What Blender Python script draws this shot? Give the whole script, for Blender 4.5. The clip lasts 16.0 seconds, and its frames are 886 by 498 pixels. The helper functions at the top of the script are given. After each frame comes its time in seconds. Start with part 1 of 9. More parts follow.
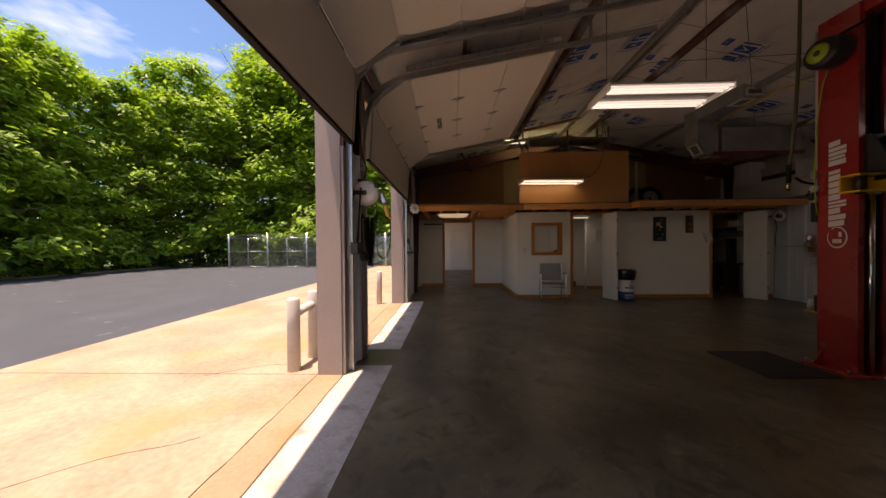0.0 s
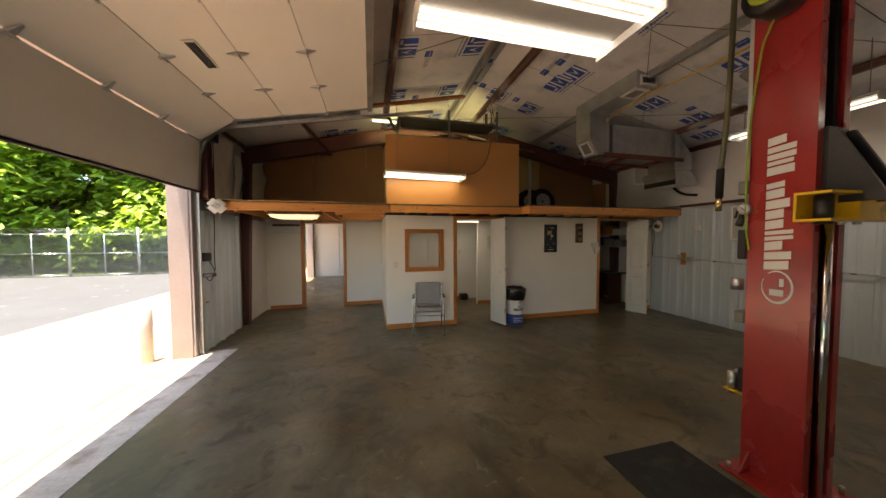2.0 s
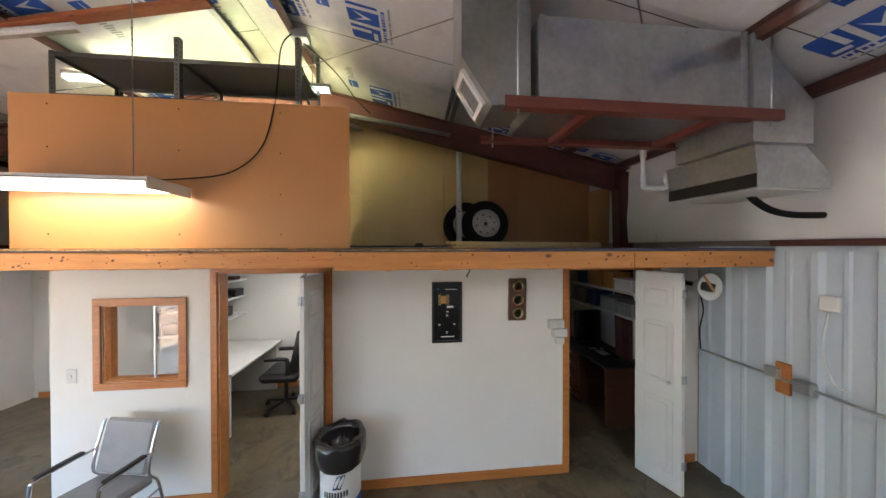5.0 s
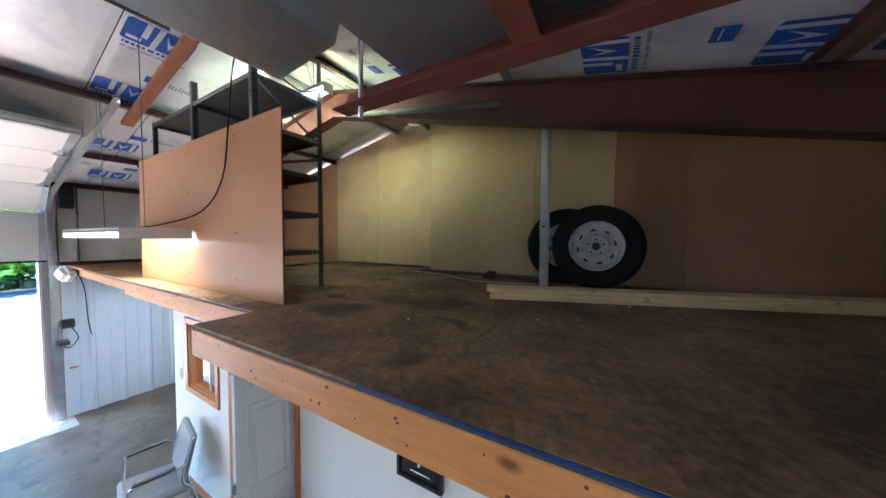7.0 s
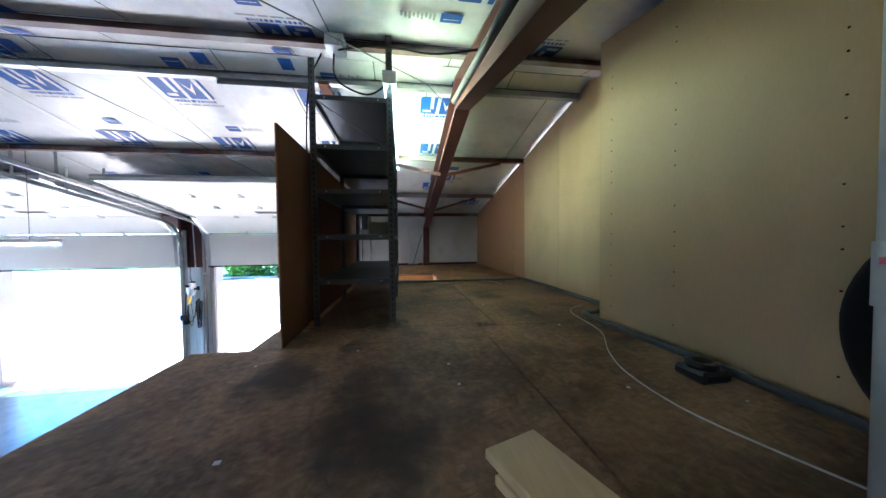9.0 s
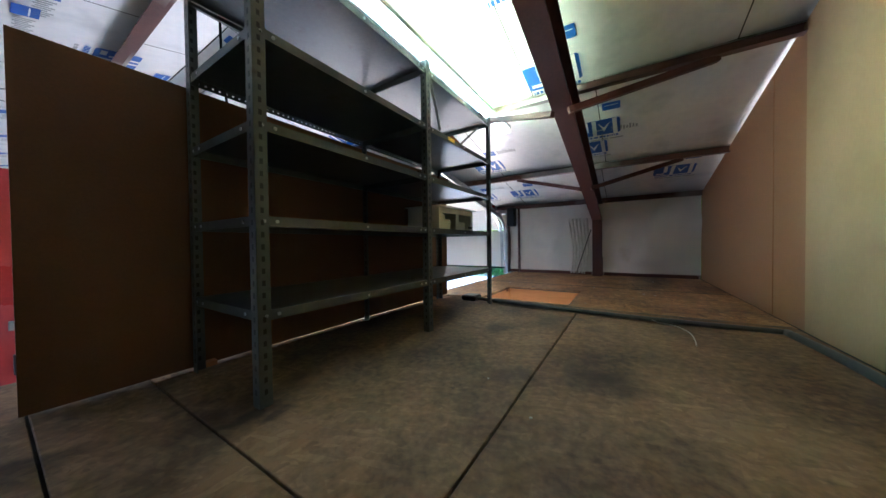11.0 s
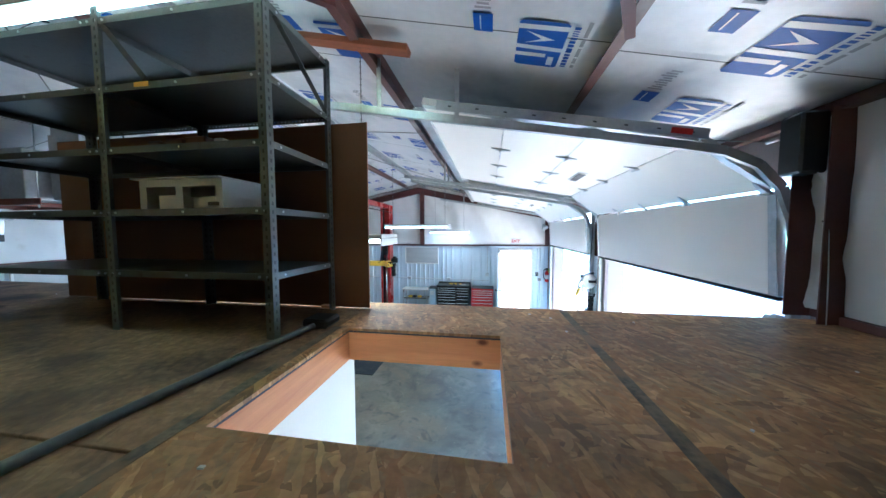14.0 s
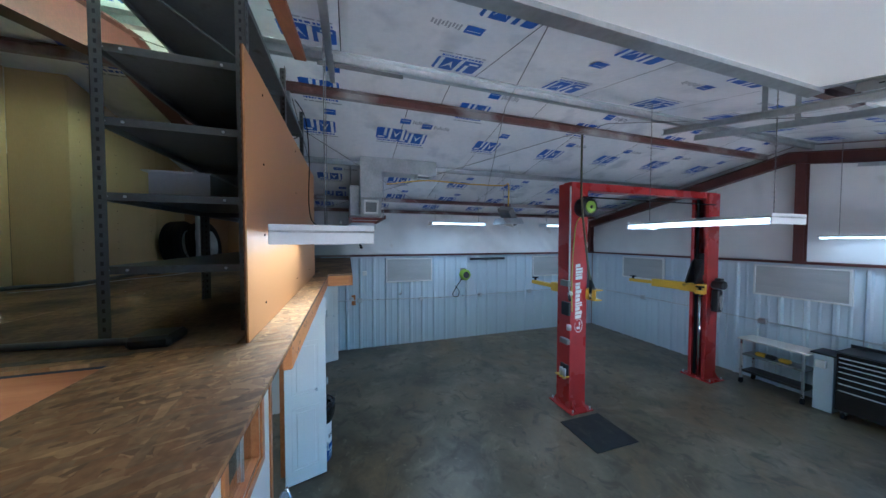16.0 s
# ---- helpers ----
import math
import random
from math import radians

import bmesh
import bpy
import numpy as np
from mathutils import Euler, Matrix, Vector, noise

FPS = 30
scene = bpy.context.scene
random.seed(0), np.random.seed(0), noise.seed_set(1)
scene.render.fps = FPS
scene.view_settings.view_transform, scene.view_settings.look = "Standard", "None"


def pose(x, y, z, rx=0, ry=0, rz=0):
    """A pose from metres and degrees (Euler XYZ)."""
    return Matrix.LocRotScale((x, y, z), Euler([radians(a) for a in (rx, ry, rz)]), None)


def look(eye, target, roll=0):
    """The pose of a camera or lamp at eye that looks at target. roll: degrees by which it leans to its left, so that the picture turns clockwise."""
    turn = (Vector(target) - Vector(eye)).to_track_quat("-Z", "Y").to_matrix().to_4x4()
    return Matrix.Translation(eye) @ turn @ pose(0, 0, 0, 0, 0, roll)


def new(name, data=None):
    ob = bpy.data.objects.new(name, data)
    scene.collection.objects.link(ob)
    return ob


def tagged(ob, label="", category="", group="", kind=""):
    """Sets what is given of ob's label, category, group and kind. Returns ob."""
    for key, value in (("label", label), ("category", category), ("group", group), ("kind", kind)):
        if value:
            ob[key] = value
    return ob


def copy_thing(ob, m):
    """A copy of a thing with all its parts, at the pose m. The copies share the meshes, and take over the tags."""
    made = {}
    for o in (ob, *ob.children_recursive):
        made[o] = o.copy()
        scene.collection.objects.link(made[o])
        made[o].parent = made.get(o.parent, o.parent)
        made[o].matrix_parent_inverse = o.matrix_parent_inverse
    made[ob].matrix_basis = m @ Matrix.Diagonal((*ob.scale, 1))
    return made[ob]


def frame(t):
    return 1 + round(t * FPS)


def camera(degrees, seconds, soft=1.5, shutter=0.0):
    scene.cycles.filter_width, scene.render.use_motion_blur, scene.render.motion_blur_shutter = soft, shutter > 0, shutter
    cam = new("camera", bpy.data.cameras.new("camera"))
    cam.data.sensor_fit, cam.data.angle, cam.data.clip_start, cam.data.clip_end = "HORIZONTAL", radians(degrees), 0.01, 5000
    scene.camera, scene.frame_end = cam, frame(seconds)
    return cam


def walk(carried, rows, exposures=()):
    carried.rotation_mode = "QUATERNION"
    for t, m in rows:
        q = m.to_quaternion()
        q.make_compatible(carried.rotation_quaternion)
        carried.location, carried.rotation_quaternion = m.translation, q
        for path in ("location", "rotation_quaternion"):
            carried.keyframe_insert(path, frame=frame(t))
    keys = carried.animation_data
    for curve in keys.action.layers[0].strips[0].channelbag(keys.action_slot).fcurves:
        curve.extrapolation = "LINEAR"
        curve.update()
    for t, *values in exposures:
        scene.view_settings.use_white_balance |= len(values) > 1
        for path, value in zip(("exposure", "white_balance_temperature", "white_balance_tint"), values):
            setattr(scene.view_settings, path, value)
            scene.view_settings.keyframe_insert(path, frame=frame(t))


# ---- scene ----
import collections
from math import sin, cos, pi, hypot, atan2

# seconds, x, y, z, heading, pitch, roll
PATH = (
    (0.0, -0.503, -1.770, 1.243, 1.68, -0.57, -0.48),
    (0.5, -0.288, -1.249, 1.335, -0.55, -0.38, -0.53),
    (1.0, 0.004, -0.815, 1.425, -4.53, -0.68, -0.47),
    (1.5, 0.377, -0.437, 1.523, -9.44, -1.42, -0.36),
    (2.0, 0.786, -0.080, 1.614, -13.96, -2.17, -0.26),
    (2.5, 1.239, 0.292, 1.685, -17.28, -2.61, -0.15),
    (3.0, 1.754, 0.701, 1.744, -18.87, -2.35, -0.03),
    (3.5, 2.323, 1.158, 1.805, -18.44, -1.53, 0.02),
    (4.0, 2.914, 1.628, 1.889, -16.04, -0.63, -0.01),
    (4.5, 3.474, 2.062, 2.023, -11.90, 0.00, -0.06),
    (5.0, 4.006, 2.429, 2.200, -5.84, -0.44, -0.09),
    (5.5, 4.456, 2.751, 2.380, 1.51, -1.41, -0.03),
    (6.0, 4.799, 3.076, 2.497, 9.90, -2.02, 0.09),
    (6.5, 5.021, 3.453, 2.542, 19.40, -2.08, 0.22),
    (7.0, 5.158, 3.892, 2.591, 30.37, -2.15, 0.23),
    (7.5, 5.268, 4.349, 2.676, 43.06, -1.88, 0.15),
    (8.0, 5.290, 4.811, 2.738, 57.00, -2.15, 0.00),
    (8.5, 5.218, 5.175, 2.740, 69.60, -1.75, -0.35),
    (9.0, 5.074, 5.513, 2.742, 81.95, -1.75, -0.65),
    (9.5, 4.818, 5.811, 2.737, 93.42, -1.93, -0.95),
    (10.0, 4.450, 6.070, 2.745, 104.19, -2.20, -0.60),
    (10.5, 4.010, 6.262, 2.724, 113.64, -1.73, -0.55),
    (11.0, 3.528, 6.424, 2.692, 122.35, -1.00, -0.70),
    (11.5, 3.020, 6.605, 2.682, 131.77, -0.90, -0.70),
    (12.0, 2.478, 6.822, 2.690, 142.72, -1.38, -0.45),
    (12.5, 1.880, 7.003, 2.670, 154.20, -1.84, -0.43),
    (13.0, 1.265, 7.041, 2.695, 166.02, -2.67, -0.28),
    (13.5, 0.714, 6.903, 2.680, 177.53, -3.04, -0.34),
    (14.0, 0.294, 6.623, 2.678, 189.10, -3.52, -0.12),
    (14.5, 0.026, 6.246, 2.619, 201.83, -3.54, -0.08),
    (15.0, -0.134, 5.753, 2.569, 216.05, -2.92, -0.20),
    (15.5, -0.222, 5.156, 2.589, 232.56, -2.26, 0.05),
    (16.0, -0.270, 4.512, 2.596, 251.80, -1.74, 0.08),
)
cam = camera(113.5, 16.0, soft=1.5)
EXPOSURE = (
    (0.0, 0.8, 8200, 28),
    (1.0, 1.65, 8500, 26),
    (1.5, 2.1, 8400, 21),
    (2.0, 2.45, 8200, 15),
    (2.5, 2.8, 7900, 14),
    (3.5, 3.7, 7300, 13),
    (4.0, 3.9, 6700, 14),
    (6.5, 4.0, 5200, 10),
    (7.0, 4.25, 4800, 9),
    (8.0, 4.25, 4450, 4),
    (9.0, 4.2, 4400, 4),
    (9.5, 4.15, 4400, 3),
    (12.0, 4.5, 4500, 5),
    (13.0, 4.4, 4300, 0),
    (14.0, 4.25, 4150, -3),
    (14.5, 4.0, 4100, -2),
    (15.0, 3.7, 4000, 0),
    (15.5, 3.5, 3950, 2),
    (16.0, 3.2, 4150, 1),
)
walk(cam, [(t, pose(x, y, z, 0, 0, h) @ pose(0, 0, 0, 90 + p) @ pose(0, 0, 0, 0, 0, r)) for t, x, y, z, h, p, r in PATH], EXPOSURE)

# ---------------------------------------------------------------- world and sun
SUN_WAY = Vector((0.27, 0.22, -2.20)).normalized()
world = bpy.data.worlds.new("world")
scene.world = world
world.use_nodes = True
wn, wl = world.node_tree.nodes, world.node_tree.links
wn.clear()
w_out, w_bg, w_sky = wn.new("ShaderNodeOutputWorld"), wn.new("ShaderNodeBackground"), wn.new("ShaderNodeTexSky")
w_sky.sky_type, w_sky.sun_disc = "NISHITA", False
w_sky.sun_elevation = math.asin(-SUN_WAY.z)
w_sky.sun_rotation = atan2(-SUN_WAY.x, -SUN_WAY.y)
w_tc, w_map, w_noise, w_ramp, w_mix = (wn.new("ShaderNodeTexCoord"), wn.new("ShaderNodeMapping"), wn.new("ShaderNodeTexNoise"),
                                       wn.new("ShaderNodeValToRGB"), wn.new("ShaderNodeMixRGB"))
w_map.inputs["Scale"].default_value = (1.6, 1.6, 4.5)
w_noise.inputs["Scale"].default_value, w_noise.inputs["Detail"].default_value = 2.2, 7
w_ramp.color_ramp.elements[0].position, w_ramp.color_ramp.elements[1].position = 0.52, 0.88
w_mix.inputs[2].default_value = (8.0, 8.6, 9.6, 1)
wl.new(w_tc.outputs["Generated"], w_map.inputs["Vector"])
wl.new(w_map.outputs["Vector"], w_noise.inputs["Vector"])
wl.new(w_noise.outputs["Fac"], w_ramp.inputs["Fac"])
wl.new(w_ramp.outputs["Color"], w_mix.inputs["Fac"])
w_sat = wn.new("ShaderNodeHueSaturation")
w_sat.inputs["Saturation"].default_value = 1.3
wl.new(w_sky.outputs["Color"], w_sat.inputs["Color"])
wl.new(w_sat.outputs["Color"], w_mix.inputs[1])
wl.new(w_mix.outputs["Color"], w_bg.inputs["Color"])
w_bg.inputs["Strength"].default_value = 0.15
wl.new(w_bg.outputs["Background"], w_out.inputs["Surface"])

sun = new("sun", bpy.data.lights.new("sun", "SUN"))
sun.data.energy, sun.data.angle, sun.data.color = 5.0, radians(0.53), (1.0, 0.93, 0.84)
sun.matrix_world = look((-8, -3, 30), Vector((-8, -3, 30)) + SUN_WAY)


def tube_light(name, x, y, z, lx, ly, watts, tint=(1.0, 0.95, 0.86)):
    """The light of a fluorescent fixture, just under its tubes."""
    ob = new(name, bpy.data.lights.new(name, "AREA"))
    ob.data.shape, ob.data.size, ob.data.size_y = "RECTANGLE", lx, ly
    ob.data.energy, ob.data.color = watts, tint
    ob.location = (x, y, z)
    return ob


for y in (1.138, 1.442):
    tube_light("tube_light", 1.61, y, 2.7375, 1.12, 0.024, 0.75)
for y in (4.522, 4.748):
    tube_light("tube_light", 1.655, y, 2.590, 1.2, 0.02, 0.5, (1.0, 0.90, 0.72)).rotation_euler = (0, 0, radians(3))
tube_light("tube_light", 1.53, -2.38, 2.635, 1.1, 0.02, 0.4)
for x in (5.535, 5.705):
    tube_light("tube_light", x, 2.25, 2.930, 0.018, 1.1, 0.9)
    tube_light("tube_light", x, -0.55, 2.930, 0.018, 1.1, 0.6)
tube_light("tube_light", 2.0, 5.475, 3.805, 2.2, 0.03, 9.5, (1.0, 0.93, 0.42)).rotation_euler = (radians(70), 0, 0)
tube_light("tube_light", 2.62, 6.3, 1.968, 1.1, 0.03, 1.3)
tube_light("tube_light", -0.46, 5.35, 1.938, 0.6, 0.2, 0.8)


# ---------------------------------------------------------------- materials
def surface(name, dark, light, rough=0.6, scale=6.0, fine=60.0, metal=0.0, bump=0.0, stretch=(1, 1, 1), contrast=(0.3, 0.7),
            gloss_vary=0.1, random=0.0, spots=None, coat=0.0, spec=0.5):
    """A surface of two colours mixed by large and fine noise, with relief. spots: (colour, scale, from, to) for stains."""
    m = bpy.data.materials.new(name)
    m.use_nodes = True
    n, l = m.node_tree.nodes, m.node_tree.links
    bsdf = n["Principled BSDF"]
    tc, mp = n.new("ShaderNodeTexCoord"), n.new("ShaderNodeMapping")
    mp.inputs["Scale"].default_value = stretch
    l.new(tc.outputs["Object"], mp.inputs["Vector"])
    big, small = n.new("ShaderNodeTexNoise"), n.new("ShaderNodeTexNoise")
    for tex, s, d in ((big, scale, 6), (small, fine, 4)):
        tex.inputs["Scale"].default_value, tex.inputs["Detail"].default_value = s, d
        l.new(mp.outputs["Vector"], tex.inputs["Vector"])
    mid = n.new("ShaderNodeMath")
    mid.operation = "MULTIPLY_ADD"
    mid.inputs[1].default_value = 0.35
    l.new(small.outputs["Fac"], mid.inputs[0])
    half = n.new("ShaderNodeMath")
    half.operation = "MULTIPLY"
    half.inputs[1].default_value = 0.65
    l.new(big.outputs["Fac"], half.inputs[0])
    l.new(half.outputs[0], mid.inputs[2])
    ramp = n.new("ShaderNodeValToRGB")
    ramp.color_ramp.elements[0].position, ramp.color_ramp.elements[1].position = contrast
    ramp.color_ramp.elements[0].color, ramp.color_ramp.elements[1].color = (*dark, 1), (*light, 1)
    l.new(mid.outputs[0], ramp.inputs["Fac"])
    colour = ramp.outputs["Color"]
    if spots:
        sc, ss, a, b = spots
        tex, sr, mix = n.new("ShaderNodeTexNoise"), n.new("ShaderNodeValToRGB"), n.new("ShaderNodeMixRGB")
        tex.inputs["Scale"].default_value, tex.inputs["Detail"].default_value = ss, 5
        l.new(tc.outputs["Object"], tex.inputs["Vector"])
        sr.color_ramp.elements[0].position, sr.color_ramp.elements[1].position = a, b
        l.new(tex.outputs["Fac"], sr.inputs["Fac"])
        l.new(sr.outputs["Color"], mix.inputs["Fac"])
        l.new(colour, mix.inputs[1])
        mix.inputs[2].default_value = (*sc, 1)
        colour = mix.outputs["Color"]
    if random:
        info, hsv, rng = n.new("ShaderNodeObjectInfo"), n.new("ShaderNodeHueSaturation"), n.new("ShaderNodeMapRange")
        rng.inputs["To Min"].default_value, rng.inputs["To Max"].default_value = 1 - random, 1 + random
        l.new(info.outputs["Random"], rng.inputs["Value"])
        l.new(rng.outputs["Result"], hsv.inputs["Value"])
        l.new(colour, hsv.inputs["Color"])
        colour = hsv.outputs["Color"]
    l.new(colour, bsdf.inputs["Base Color"])
    bsdf.inputs["Metallic"].default_value = metal
    bsdf.inputs["Specular IOR Level"].default_value = spec
    rr = n.new("ShaderNodeMapRange")
    rr.inputs["To Min"].default_value, rr.inputs["To Max"].default_value = max(rough - gloss_vary, 0.03), min(rough + gloss_vary, 1)
    l.new(big.outputs["Fac"], rr.inputs["Value"])
    l.new(rr.outputs["Result"], bsdf.inputs["Roughness"])
    if coat:
        bsdf.inputs["Coat Weight"].default_value, bsdf.inputs["Coat Roughness"].default_value = coat, 0.12
    if bump:
        bp = n.new("ShaderNodeBump")
        bp.inputs["Strength"].default_value, bp.inputs["Distance"].default_value = 1.0, bump
        l.new(mid.outputs[0], bp.inputs["Height"])
        l.new(bp.outputs["Normal"], bsdf.inputs["Normal"])
    return m


def wood(name, dark, light, rough=0.5, along=0, knots=True, random=0.08):
    """Sawn or stained timber with grain along one axis and knots."""
    st = [14.0, 14.0, 14.0]
    st[along] = 0.9
    m = surface(name, dark, light, rough, 2.2, 9.0, bump=0.0006, stretch=st, contrast=(0.25, 0.75), random=random)
    if knots:
        n, l = m.node_tree.nodes, m.node_tree.links
        bsdf = n["Principled BSDF"]
        src = bsdf.inputs["Base Color"].links[0].from_socket
        tc, mp, vor = n.new("ShaderNodeTexCoord"), n.new("ShaderNodeMapping"), n.new("ShaderNodeTexVoronoi")
        ks = [7.0, 7.0, 7.0]
        ks[along] = 4.0
        mp.inputs["Scale"].default_value = ks
        l.new(tc.outputs["Object"], mp.inputs["Vector"])
        l.new(mp.outputs["Vector"], vor.inputs["Vector"])
        vor.inputs["Scale"].default_value = 1.0
        ramp, mix = n.new("ShaderNodeValToRGB"), n.new("ShaderNodeMixRGB")
        ramp.color_ramp.elements[0].position, ramp.color_ramp.elements[1].position = 0.05, 0.14
        ramp.color_ramp.elements[0].color, ramp.color_ramp.elements[1].color = (1, 1, 1, 1), (0, 0, 0, 1)
        l.new(vor.outputs["Distance"], ramp.inputs["Fac"])
        l.new(ramp.outputs["Color"], mix.inputs["Fac"])
        l.new(src, mix.inputs[1])
        mix.inputs[2].default_value = (dark[0] * 0.35, dark[1] * 0.3, dark[2] * 0.3, 1)
        l.new(mix.outputs["Color"], bsdf.inputs["Base Color"])
    return m


def glow(name, colour, strength):
    m = bpy.data.materials.new(name)
    m.use_nodes = True
    b = m.node_tree.nodes["Principled BSDF"]
    b.inputs["Base Color"].default_value = (*colour, 1)
    b.inputs["Emission Color"].default_value, b.inputs["Emission Strength"].default_value = (*colour, 1), strength
    return m


def flakes(name, tones, scale, rough, stain, contrast=0.6):
    """Oriented strand board: long pressed flakes in two crossing layers, worn and stained."""
    m = surface(name, tones[0], tones[1], rough, 2.2, 40, bump=0.0008, contrast=(0.37, 0.63), random=0.06, spots=stain)
    n, l = m.node_tree.nodes, m.node_tree.links
    bsdf = n["Principled BSDF"]
    colour = bsdf.inputs["Base Color"].links[0].from_socket
    tc, wob, add = n.new("ShaderNodeTexCoord"), n.new("ShaderNodeTexNoise"), n.new("ShaderNodeVectorMath")
    wob.inputs["Scale"].default_value, wob.inputs["Detail"].default_value = 7.0, 3
    add.operation = "MULTIPLY_ADD"
    add.inputs[1].default_value = (0.05, 0.05, 0)
    l.new(tc.outputs["Object"], wob.inputs["Vector"])
    l.new(wob.outputs["Color"], add.inputs[0])
    l.new(tc.outputs["Object"], add.inputs[2])
    layer = None
    for turn, size, cover in ((0.45, 0.8, 0.0), (-0.62, 1.25, 0.45), (1.25, 0.9, 0.55), (0.12, 0.7, 0.6), (-1.2, 1.1, 0.6)):
        mp, vor, sep, over = n.new("ShaderNodeMapping"), n.new("ShaderNodeTexVoronoi"), n.new("ShaderNodeSeparateColor"), n.new("ShaderNodeMath")
        mp.vector_type = "TEXTURE"
        mp.inputs["Rotation"].default_value = (0, 0, turn)
        mp.inputs["Scale"].default_value = (4.6 / (scale * size), 1.0 / (scale * size), 1.0)
        l.new(add.outputs["Vector"], mp.inputs["Vector"])
        l.new(mp.outputs["Vector"], vor.inputs["Vector"])
        vor.inputs["Scale"].default_value = 1.0
        l.new(vor.outputs["Color"], sep.inputs["Color"])
        over.operation = "GREATER_THAN"
        over.inputs[1].default_value = cover
        l.new(sep.outputs["Green"], over.inputs[0])
        tone = n.new("ShaderNodeValToRGB")
        tone.color_ramp.interpolation = "CONSTANT"
        e = tone.color_ramp.elements
        e[0].position, e[0].color = 0.0, (0.56, 0.50, 0.44, 1)
        e[1].position, e[1].color = 0.10, (0.98, 0.84, 0.68, 1)
        for at, c in ((0.40, (0.90, 0.93, 0.96, 1)), (0.62, (1.18, 1.15, 1.05, 1)), (0.84, (1.62, 1.66, 1.62, 1))):
            x = e.new(at)
            x.color = c
        l.new(sep.outputs["Red"], tone.inputs["Fac"])
        if layer is None:
            layer = tone.outputs["Color"]
        else:
            mix = n.new("ShaderNodeMixRGB")
            l.new(over.outputs[0], mix.inputs["Fac"])
            l.new(layer, mix.inputs[1])
            l.new(tone.outputs["Color"], mix.inputs[2])
            layer = mix.outputs["Color"]
    mul = n.new("ShaderNodeMixRGB")
    mul.blend_type = "MULTIPLY"
    mul.inputs["Fac"].default_value = contrast
    l.new(colour, mul.inputs[1])
    l.new(layer, mul.inputs[2])
    colour = mul.outputs["Color"]
    bp = n.new("ShaderNodeBump")
    bp.inputs["Strength"].default_value, bp.inputs["Distance"].default_value = 0.5, 0.0008
    l.new(layer, bp.inputs["Height"])
    l.new(bp.outputs["Normal"], bsdf.inputs["Normal"])
    l.new(colour, bsdf.inputs["Base Color"])
    return m


def stained(m, colour, share, blots):
    """Dark spills of given place (x, y), half length and half width, with ragged edges, soaked into a surface."""
    n, l = m.node_tree.nodes, m.node_tree.links
    bsdf = n["Principled BSDF"]
    col = bsdf.inputs["Base Color"].links[0].from_socket
    tc, wob, add = n.new("ShaderNodeTexCoord"), n.new("ShaderNodeTexNoise"), n.new("ShaderNodeVectorMath")
    wob.inputs["Scale"].default_value, wob.inputs["Detail"].default_value = 5.5, 6
    add.operation = "MULTIPLY_ADD"
    add.inputs[1].default_value = (0.42, 0.42, 0)
    l.new(tc.outputs["Object"], wob.inputs["Vector"])
    l.new(wob.outputs["Color"], add.inputs[0])
    l.new(tc.outputs["Object"], add.inputs[2])
    for x, y, rx, ry, deep in blots:
        mp, ln, rng, mix = n.new("ShaderNodeMapping"), n.new("ShaderNodeVectorMath"), n.new("ShaderNodeMapRange"), n.new("ShaderNodeMixRGB")
        mp.inputs["Location"].default_value = (-(x + 0.21) / rx, -(y + 0.21) / ry, 0)
        mp.inputs["Scale"].default_value = (1 / rx, 1 / ry, 0)
        ln.operation = "LENGTH"
        rng.interpolation_type = "SMOOTHSTEP"
        rng.inputs["From Min"].default_value, rng.inputs["From Max"].default_value = 1.15, 0.25
        rng.inputs["To Max"].default_value = share * deep
        l.new(add.outputs["Vector"], mp.inputs["Vector"])
        l.new(mp.outputs["Vector"], ln.inputs[0])
        l.new(ln.outputs["Value"], rng.inputs["Value"])
        l.new(rng.outputs["Result"], mix.inputs["Fac"])
        l.new(col, mix.inputs[1])
        mix.inputs[2].default_value = (*colour, 1)
        col = mix.outputs["Color"]
    l.new(col, bsdf.inputs["Base Color"])
    return m


